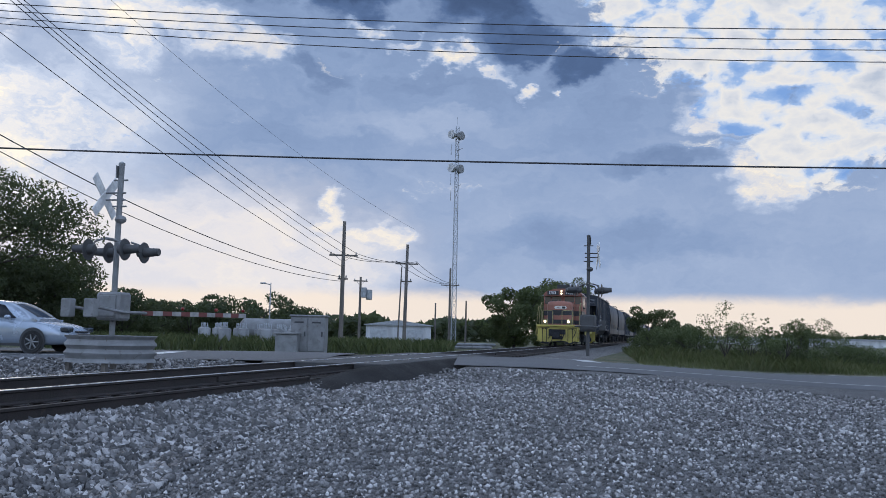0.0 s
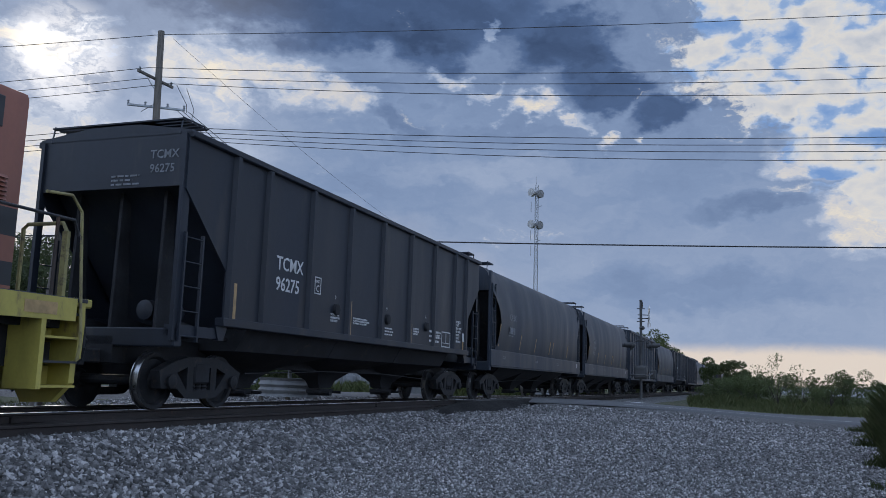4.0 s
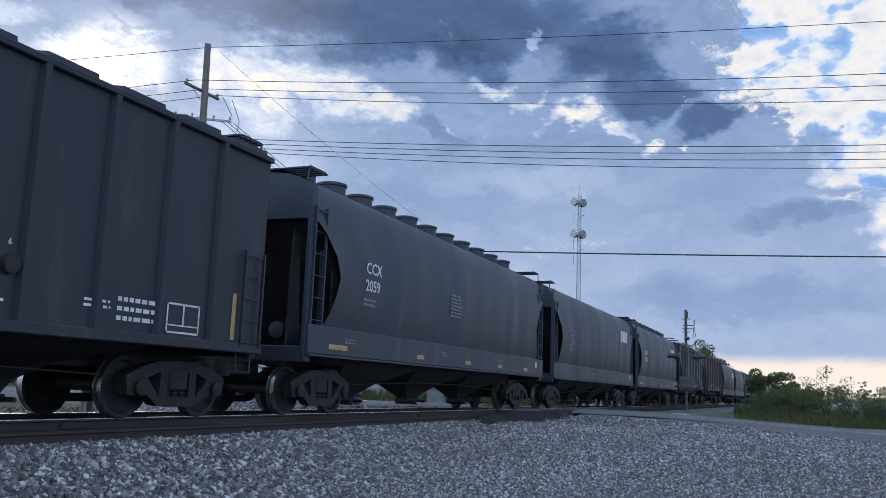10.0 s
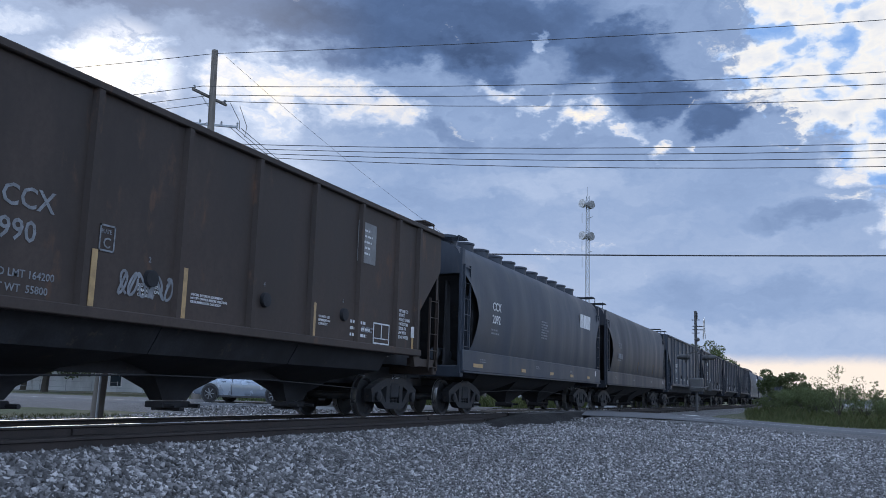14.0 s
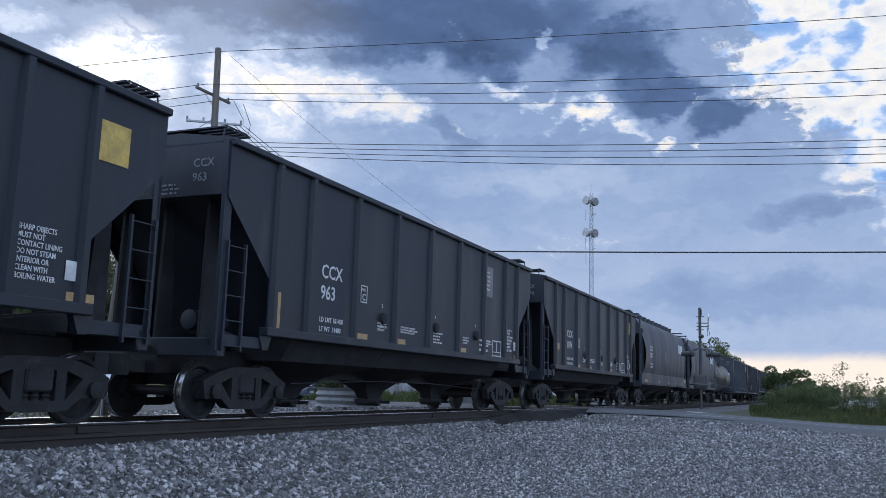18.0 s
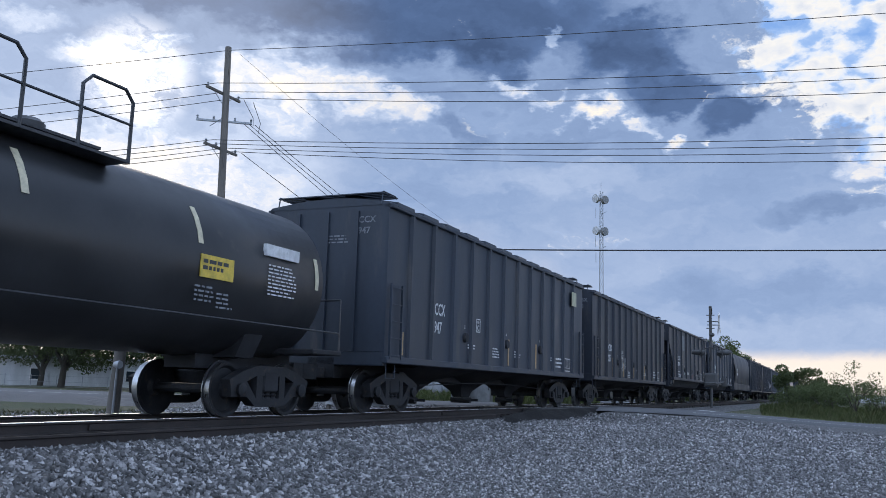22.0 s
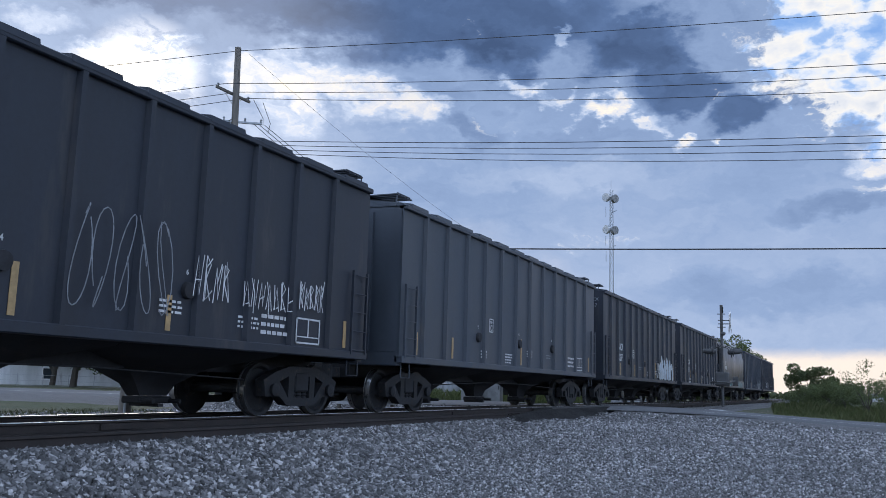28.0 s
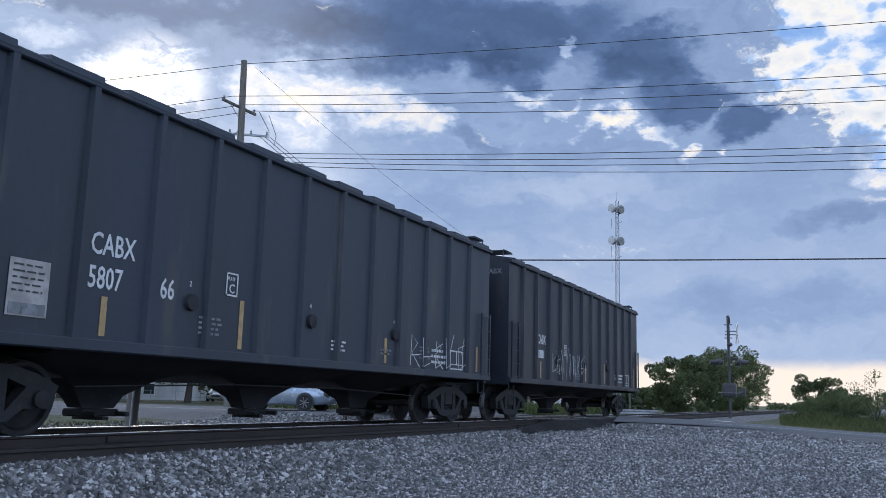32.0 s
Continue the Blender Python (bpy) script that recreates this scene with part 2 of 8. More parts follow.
class Shape:
    """Gathers vertices and faces for one mesh."""

    def __init__(self):
        self.v, self.f = [], []

    def add(self, verts, faces):
        k = len(self.v)
        self.v += [tuple(p) for p in verts]
        self.f += [tuple(k + i for i in f) for f in faces]
        return self

    def box(self, x0, x1, y0, y1, z0, z1):
        return self.add([(x, y, z) for x in (x0, x1) for y in (y0, y1) for z in (z0, z1)],
                        [(0, 1, 3, 2), (4, 6, 7, 5), (0, 4, 5, 1), (2, 3, 7, 6), (0, 2, 6, 4), (1, 5, 7, 3)])

    def block(self, x0, x1, y0, y1, z0, z1, c=0.02):
        """A box with chamfered edges along y and at its ends."""
        ring = [(x0 + c, z0), (x1 - c, z0), (x1, z0 + c), (x1, z1 - c), (x1 - c, z1), (x0 + c, z1), (x0, z1 - c), (x0, z0 + c)]
        mx, mz = (x0 + x1) / 2, (z0 + z1) / 2
        sx, sz = 1 - 2 * c / max(x1 - x0, 1e-6), 1 - 2 * c / max(z1 - z0, 1e-6)
        small = [(mx + (x - mx) * sx, mz + (z - mz) * sz) for x, z in ring]
        return self.loft([[(x, y0, z) for x, z in small], [(x, y0 + c, z) for x, z in ring],
                          [(x, y1 - c, z) for x, z in ring], [(x, y1, z) for x, z in small]])

    def loft(self, rings, closed=True, caps=True):
        k, m = len(self.v), len(rings[0])
        for r in rings:
            self.v += [tuple(p) for p in r]
        for i in range(len(rings) - 1):
            for j in range(m if closed else m - 1):
                a, b = k + i * m + j, k + i * m + (j + 1) % m
                self.f.append((a, b, b + m, a + m))
        if caps and closed:
            self.f.append(tuple(k + j for j in reversed(range(m))))
            self.f.append(tuple(k + (len(rings) - 1) * m + j for j in range(m)))
        return self

    def prism(self, poly, a, b, axis="y"):
        """A polygon drawn out from a to b along an axis; poly is in the other two axes, in order."""
        put = {"x": lambda p, s: (s, p[0], p[1]), "y": lambda p, s: (p[0], s, p[1]), "z": lambda p, s: (p[0], p[1], s)}[axis]
        return self.loft([[put(p, a) for p in poly], [put(p, b) for p in poly]])

    def tube(self, pts, r, n=8, r_end=None, caps=True):
        """A round bar along points."""
        pts = [Vector(p) for p in pts]
        rings, side = [], None
        for i, p in enumerate(pts):
            t = (pts[min(i + 1, len(pts) - 1)] - pts[max(i - 1, 0)]).normalized()
            if side is None:
                side = t.orthogonal().normalized()
            side = (side - t * side.dot(t)).normalized()
            up = t.cross(side)
            rr = r if r_end is None else r + (r_end - r) * i / (len(pts) - 1)
            rings.append([p + rr * (math.cos(2 * math.pi * j / n) * side + math.sin(2 * math.pi * j / n) * up) for j in range(n)])
        return self.loft(rings, caps=caps)

    def lathe(self, profile, origin=(0, 0, 0), axis="x", n=20):
        """A profile of (along, radius) turned round an axis."""
        o = Vector(origin)
        rings = []
        for s, r in profile:
            ring = []
            for j in range(n):
                c, q = r * math.cos(2 * math.pi * j / n), r * math.sin(2 * math.pi * j / n)
                ring.append(o + Vector({"x": (s, c, q), "y": (c, s, q), "z": (c, q, s)}[axis]))
            rings.append(ring)
        return self.loft(rings)

    def ball(self, c, rx, ry, rz, n=10, m=6):
        rings = []
        for i in range(1, m):
            a = math.pi * i / m
            rings.append([(c[0] + rx * math.sin(a) * math.cos(2 * math.pi * j / n), c[1] + ry * math.sin(a) * math.sin(2 * math.pi * j / n), c[2] - rz * math.cos(a)) for j in range(n)])
        return self.loft(rings)

    def mesh(self, name, material, smooth=35):
        me = bpy.data.meshes.new(name)
        me.from_pydata(self.v, [], self.f)
        me.materials.append(material)
        bm = bmesh.new()
        bm.from_mesh(me)
        bmesh.ops.recalc_face_normals(bm, faces=bm.faces)
        bm.to_mesh(me)
        bm.free()
        if smooth:
            me.polygons.foreach_set("use_smooth", [True] * len(me.polygons))
            me.set_sharp_from_angle(angle=radians(smooth))
        return me


def part(name, shape, material, parent, label="", smooth=35):
    me = shape if isinstance(shape, bpy.types.Mesh) else shape.mesh(name, material, smooth)
    ob = new(name, me)
    if parent is not None:
        ob.parent = parent
    return tagged(ob, label) if label else ob


def thing(name, label, category, where=None, group="", kind=""):
    ob = new(name)
    ob.empty_display_size = 0.2
    if where is not None:
        ob.matrix_world = where
    return tagged(ob, label, category, group, kind)


def solid(name, shape, material, label, category="", kind="", where=None, group="", smooth=35):
    ob = new(name, shape if isinstance(shape, bpy.types.Mesh) else shape.mesh(name, material, smooth))
    if where is not None:
        ob.matrix_world = where
    return tagged(ob, label, category, group, kind)


# ---- materials ----


def surface(name, colour, rough=0.6, metal=0.0, spread=0.25, size=1.0, grain=30.0, bump=0.15, stain=None, stain_at=0.58, each=0.0, spec=0.5, streak=1.0):
    """A painted, cast or natural surface: tint wanders at two scales, with stains, fine relief and uneven gloss."""
    m = bpy.data.materials.new(name)
    m.use_nodes = True
    n = Net(m.node_tree)
    b = m.node_tree.nodes["Principled BSDF"]
    at = n.node("ShaderNodeTexCoord").outputs["Object"]
    if streak != 1.0:
        mp = n.node("ShaderNodeMapping")
        mp.inputs["Scale"].default_value = (1, 1, 1 / streak)
        n.link(at, mp.inputs[0])
        long = mp.outputs[0]
    else:
        long = at
    big = n.noise(long, size, 5, 0.6)
    small = n.noise(at, grain, 4, 0.6)
    lo = tuple(c * (1 - spread) for c in colour)
    hi = tuple(min(1, c * (1 + spread)) for c in colour)
    col = n.mix(n.span(big, 0.3, 0.7), lo, hi)
    col = n.mix(n.math("MULTIPLY", n.span(small, 0.35, 0.75), spread * 0.8), col, tuple(c * 0.55 for c in colour))
    if stain:
        patch = n.span(n.noise(long, size * 2.3, 7, 0.65), stain_at, stain_at + 0.14)
        col = n.mix(patch, col, stain)
    if each:
        rnd = n.node("ShaderNodeObjectInfo").outputs["Random"]
        col = n.mix(1.0, col, n.ramp(rnd, [(0.0, (1 - each,) * 3), (1.0, (1 + 0.0,) * 3)]), "MULTIPLY")
    n.link(col, b.inputs["Base Color"])
    n.link(n.span(big, 0.25, 0.75, max(0.04, rough - 0.12), min(1, rough + 0.12)), b.inputs["Roughness"])
    b.inputs["Metallic"].default_value = metal
    b.inputs["Specular IOR Level"].default_value = spec
    if bump:
        k = n.node("ShaderNodeBump")
        k.inputs["Strength"].default_value, k.inputs["Distance"].default_value = bump, 0.02
        n.link(small, k.inputs["Height"])
        n.link(k.outputs[0], b.inputs["Normal"])
    return m


def plain_glow(name, colour, power):
    m = bpy.data.materials.new(name)
    m.use_nodes = True
    b = m.node_tree.nodes["Principled BSDF"]
    b.inputs["Base Color"].default_value = (*colour, 1)
    b.inputs["Emission Color"].default_value, b.inputs["Emission Strength"].default_value = (*colour, 1), power
    return m


def leaf_material(name, colour, other, thin_share=0.4):
    m = bpy.data.materials.new(name)
    m.use_nodes = True
    n = Net(m.node_tree)
    b = m.node_tree.nodes["Principled BSDF"]
    rnd = n.node("ShaderNodeNewGeometry").outputs["Random Per Island"]
    col = n.mix(rnd, colour, other)
    at = n.node("ShaderNodeTexCoord").outputs["Object"]
    col = n.mix(n.span(n.noise(at, 0.5, 4), 0.3, 0.7), col, tuple(c * 0.6 for c in colour))
    n.link(col, b.inputs["Base Color"])
    b.inputs["Roughness"].default_value = 0.65
    b.inputs["Specular IOR Level"].default_value = 0.25
    # light shines through the leaves
    thin, both = n.node("ShaderNodeBsdfTranslucent"), n.node("ShaderNodeMixShader")
    n.link(n.mix(0.5, col, (0.16, 0.20, 0.05)), thin.inputs[0])
    both.inputs[0].default_value = thin_share
    n.link(b.outputs[0], both.inputs[1])
    n.link(thin.outputs[0], both.inputs[2])
    n.link(both.outputs[0], m.node_tree.nodes["Material Output"].inputs[0])
    return m


def glass(name, colour=(0.02, 0.03, 0.04), spec=0.7):
    m = bpy.data.materials.new(name)
    m.use_nodes = True
    b = m.node_tree.nodes["Principled BSDF"]
    b.inputs["Base Color"].default_value = (*colour, 1)
    b.inputs["Roughness"].default_value = 0.06
    b.inputs["Specular IOR Level"].default_value = spec
    return m


BLACK = surface("black_paint", (0.019, 0.024, 0.035), 0.48, spread=0.3, size=0.6, grain=12, bump=0.05, stain=(0.040, 0.040, 0.045), stain_at=0.56, streak=5, spec=0.4)
SLATE = surface("slate_paint", (0.030, 0.039, 0.055), 0.48, spread=0.25, size=0.6, grain=12, bump=0.05, stain=(0.060, 0.062, 0.068), stain_at=0.56, streak=5, spec=0.4)
BLUEGREY = surface("blue_grey_paint", (0.044, 0.054, 0.070), 0.5, spread=0.2, size=0.6, grain=12, bump=0.05, stain=(0.07, 0.07, 0.075), stain_at=0.6, streak=3)
BROWN = surface("brown_black_paint", (0.050, 0.038, 0.033), 0.6, spread=0.35, size=0.8, grain=14, bump=0.08, stain=(0.10, 0.055, 0.035), stain_at=0.57, streak=2.5, spec=0.3)
TAN = surface("grey_tan_paint", (0.046, 0.047, 0.051), 0.34, spread=0.2, size=0.6, grain=12, bump=0.04, stain=(0.075, 0.07, 0.066), stain_at=0.6, streak=3)
TANKBLACK = surface("tank_black_paint", (0.028, 0.029, 0.032), 0.4, spread=0.25, size=0.7, grain=10, bump=0.04, stain=(0.05, 0.048, 0.045), stain_at=0.62)
# grime of the underframes; its dark tone also paints the shade in hollow places
UNDER = surface("underframe_grime_shade", (0.029, 0.030, 0.034), 0.75, spread=0.4, size=2, grain=25, bump=0.15, stain=(0.055, 0.046, 0.040), spec=0.25)
CAST = surface("cast_steel", (0.022, 0.023, 0.026), 0.6, spread=0.4, size=3, grain=30, bump=0.2, stain=(0.050, 0.040, 0.034), stain_at=0.55, spec=0.25)
TREAD = surface("polished_tread", (0.50, 0.50, 0.51), 0.35, metal=1.0, spread=0.15, size=4, grain=40, bump=0.05)
RAILTOP = surface("worn_rail_head", (0.50, 0.50, 0.51), 0.3, metal=1.0, spread=0.12, size=2, grain=50, bump=0.03)
RAILSIDE = surface("rusted_rail", (0.034, 0.027, 0.025), 0.85, spread=0.35, size=3, grain=40, bump=0.3, stain=(0.055, 0.036, 0.028))
WOOD = surface("creosoted_tie", (0.045, 0.036, 0.03), 0.9, spread=0.4, size=2, grain=18, bump=0.5, stain=(0.09, 0.085, 0.08), each=0.4)
POLEWOOD = surface("weathered_pole_wood", (0.150, 0.135, 0.120), 0.9, spread=0.3, size=3, grain=20, bump=0.5, stain=(0.085, 0.075, 0.066), streak=8)
GALV = surface("galvanised_steel", (0.34, 0.36, 0.38), 0.5, metal=0.55, spread=0.2, size=5, grain=40, bump=0.06, stain=(0.22, 0.21, 0.20))
SILVER = surface("aluminium_paint", (0.42, 0.44, 0.46), 0.45, metal=0.3, spread=0.18, size=2, grain=30, bump=0.06, stain=(0.26, 0.25, 0.24), stain_at=0.62)
MASTGREY = surface("weathered_mast", (0.065, 0.066, 0.068), 0.6, spread=0.25, size=3, grain=30, bump=0.06, stain=(0.07, 0.06, 0.055))
SIGNALGREY = surface("signal_grey_paint", (0.20, 0.205, 0.21), 0.55, spread=0.22, size=3, grain=30, bump=0.06, stain=(0.12, 0.11, 0.105))
DARKSTEEL = surface("dark_steel", (0.035, 0.037, 0.042), 0.5, spread=0.2, size=5, grain=40, bump=0.05)
WHITE = surface("white_stencil", (0.62, 0.63, 0.64), 0.6, spread=0.18, size=6, grain=25, bump=0.02, stain=(0.30, 0.31, 0.32), stain_at=0.62)
FADED = surface("faded_stencil", (0.20, 0.215, 0.235), 0.65, spread=0.3, size=6, grain=20, bump=0.02, stain=(0.09, 0.095, 0.105), stain_at=0.55)
AMBER = surface("amber_reflector", (0.40, 0.265, 0.12), 0.45, spread=0.2, size=8, grain=30, bump=0.02, stain=(0.28, 0.17, 0.07), stain_at=0.6)
OLDAMBER = surface("old_reflector", (0.17, 0.125, 0.06), 0.6, spread=0.25, size=8, grain=30, bump=0.02)
OLDPLATE = surface("pale_reflector", (0.55, 0.50, 0.36), 0.5, spread=0.2, size=8, grain=30, bump=0.02)
ORANGE = surface("orange_paint", (0.27, 0.105, 0.072), 0.45, spread=0.2, size=0.9, grain=14, bump=0.04, stain=(0.25, 0.135, 0.110), stain_at=0.54, streak=3)
YELLOW = surface("yellow_paint", (0.44, 0.37, 0.085), 0.5, spread=0.2, size=1.5, grain=18, bump=0.05, stain=(0.20, 0.15, 0.07), stain_at=0.57, streak=2)
OLDYELLOW = surface("faded_yellow_paint", (0.27, 0.235, 0.10), 0.6, spread=0.3, size=3, grain=18, bump=0.06, stain=(0.13, 0.10, 0.06), stain_at=0.52)
STRIPE = surface("black_stripe_paint", (0.022, 0.024, 0.028), 0.4, spread=0.2, size=1, grain=14, bump=0.03)
ASPHALT = surface("asphalt", (0.105, 0.107, 0.112), 0.85, spread=0.18, size=0.35, grain=60, bump=0.35, stain=(0.085, 0.085, 0.09), stain_at=0.6)
OLDASPHALT = surface("dark_asphalt_apron", (0.034, 0.033, 0.033), 0.95, spread=0.4, size=0.8, grain=35, bump=0.9, stain=(0.055, 0.053, 0.052), spec=0.1)
GLASS = glass("window_glass")
RUBBER = surface("tyre_rubber", (0.02, 0.02, 0.021), 0.8, spread=0.2, size=8, grain=60, bump=0.1)

# ---- the ground, the track and the road ----
ROAD_MID, ROAD_WAY = Vector((TRACK, 33.5)), Vector((0.977, 0.213))
ROAD_SIDE = Vector((-0.213, 0.977))


def step(a, b, v):
    t = min(1.0, max(0.0, (v - a) / (b - a)))
    return t * t * (3 - 2 * t)


def road_at(x, y):
    p = Vector((x, y)) - ROAD_MID
    return p.dot(ROAD_WAY), p.dot(ROAD_SIDE)


def road_z(s):
    """The height of the road's surface along its length, from the crossing."""
    if s > 0:
        return -0.015 - 0.36 * step(3.5, 14.0, s) - 0.25 * step(14.0, 60.0, s)
    return -0.015 - 0.10 * step(4.0, 12.0, -s) - 0.10 * step(12.0, 60.0, -s)


def ground_z(x, y):
    dx = abs(x - TRACK)
    bed = -0.19 - 0.40 * max(0.0, dx - 1.9)
    if x > TRACK:
        bed = -0.19 - 0.09 * step(0.72, 0.86, dx) - 0.36 * max(0.0, dx - 1.75)
    if x > TRACK:
        lot = -0.95 + 0.60 * step(8.0, 25.0, y) - 0.18 * step(-6.0, 3.0, x) - 0.25 * step(5.0, 30.0, x)
    else:
        lot = -0.50 + 0.10 * step(20.0, 28.0, y) - 0.6 * step(50.0, 120.0, -x) - 0.6 * step(60.0, 130.0, y)
        lot -= 0.25 * step(15.0, 5.0, y) * step(13.5, 18.0, -x)
    z = max(bed, lot)
    s, w = road_at(x, y)
    k = 1 - step(4.2, 7.0, abs(w))
    z = z + (road_z(s) - 0.06 - z) * k
    if dx < 2.6 and abs(w) < 6.5:
        z = min(z, -0.27)
    z += 0.025 * noise.noise((x * 0.7, y * 0.7, 0.0)) + 0.05 * noise.noise((x * 0.15, y * 0.15, 3.0)) * (dx > 3)
    return z


def lines(inner, outer):
    """Coordinates close together inside and growing outwards."""
    a, b, s = inner
    v = list(np.arange(a, b, s))
    lo, hi, g = [], [], s
    p = a
    while p > -outer:
        g *= 1.22
        p -= g
        lo.append(p)
    p, g = v[-1], s
    while p < outer:
        g *= 1.22
        p += g
        hi.append(p)
    return lo[::-1] + v + hi


def ground_material():
    m = bpy.data.materials.new("gravel_and_grass")
    m.use_nodes = True
    n = Net(m.node_tree)
    b = m.node_tree.nodes["Principled BSDF"]
    at = n.node("ShaderNodeTexCoord").outputs["Object"]
    kind = n.node("ShaderNodeAttribute")
    kind.attribute_name = "stony"
    cell = n.node("ShaderNodeTexVoronoi")
    cell.inputs["Scale"].default_value = 30.0
    n.link(at, cell.inputs["Vector"])
    grey = n.ramp(n.math("FRACT", n.math("MULTIPLY", cell.outputs["Distance"], 7.3)), [(0.0, (0.037, 0.035, 0.035)), (0.5, (0.105, 0.10, 0.10)), (1.0, (0.28, 0.27, 0.265))])
    dust = n.span(n.noise(at, 0.35, 5), 0.35, 0.65)
    stone = n.mix(n.math("MULTIPLY", dust, 0.35), grey, (0.20, 0.20, 0.20))
    grass = n.mix(n.span(n.noise(at, 0.25, 6, 0.65), 0.35, 0.65), (0.055, 0.075, 0.028), (0.13, 0.115, 0.06))
    grass = n.mix(n.span(n.noise(at, 6.0, 4), 0.45, 0.7), grass, (0.04, 0.05, 0.022))
    edge = n.math("ADD", kind.outputs["Fac"], n.math("MULTIPLY", n.math("SUBTRACT", n.noise(at, 0.9, 5), 0.5), 0.8))
    n.link(n.mix(n.span(edge, 0.4, 0.6), grass, stone), b.inputs["Base Color"])
    b.inputs["Roughness"].default_value = 0.85
    k = n.node("ShaderNodeBump")
    k.inputs["Strength"].default_value, k.inputs["Distance"].default_value = 0.9, 0.05
    n.link(n.math("ADD", cell.outputs["Distance"], n.noise(at, 30, 3)), k.inputs["Height"])
    n.link(k.outputs[0], b.inputs["Normal"])
    return m


def stony(x, y):
    dx = abs(x - TRACK)
    s, w = road_at(x, y)
    if dx < 4.2:
        return 1.0
    if abs(w) < 6.5:
        return 1.0
    if x > TRACK and w < 0:
        return 1.0 - step(2.0, 4.0, x - 0.02 * y)
    if x < TRACK and w < 0 and x > -19 and y > 13 - 0.4 * (x + 19):
        return 0.9
    return 0.0


def build_ground():
    xs, ys = lines((-20.0, 9.0, 0.4), 3500), lines((1.0, 60.0, 0.45), 3500)
    verts, mask = [], []
    for y in ys:
        for x in xs:
            verts.append((x, y, ground_z(x, y)))
            mask.append(stony(x, y))
    w = len(xs)
    faces = [(j * w + i, j * w + i + 1, (j + 1) * w + i + 1, (j + 1) * w + i) for j in range(len(ys) - 1) for i in range(w - 1)]
    me = bpy.data.meshes.new("ground")
    me.from_pydata(verts, [], faces)
    me.attributes.new("stony", "FLOAT", "POINT").data.foreach_set("value", mask)
    me.materials.append(ground_material())
    me.polygons.foreach_set("use_smooth", [True] * len(faces))
    tagged(new("ground", me), "grey gravel lot turning to rough grass and fields", "ground", kind="structure")


build_ground()


def stone_material(name, stops, dirt):
    m = bpy.data.materials.new(name)
    m.use_nodes = True
    n = Net(m.node_tree)
    b = m.node_tree.nodes["Principled BSDF"]
    rnd = n.node("ShaderNodeNewGeometry").outputs["Random Per Island"]
    at = n.node("ShaderNodeTexCoord").outputs["Object"]
    col = n.ramp(rnd, [(p, (c * 1.04, c, c * 0.99)) for p, c in stops])
    col = n.mix(n.math("MULTIPLY", n.span(n.noise(at, 0.4, 5), 0.42, 0.65), dirt), col, (0.10, 0.098, 0.098))
    col = n.mix(n.math("MULTIPLY", n.span(n.noise(at, 60, 3), 0.4, 0.7), 0.35), col, (0.09, 0.09, 0.09))
    n.link(col, b.inputs["Base Color"])
    b.inputs["Roughness"].default_value = 0.62
    return m


LIMESTONE = stone_material("crushed_limestone", [(0.0, 0.040), (0.40, 0.13), (0.78, 0.34), (1.0, 0.72)], 0.3)
BALLAST = stone_material("railway_ballast", [(0.0, 0.028), (0.45, 0.10), (0.80, 0.26), (1.0, 0.55)], 0.35)


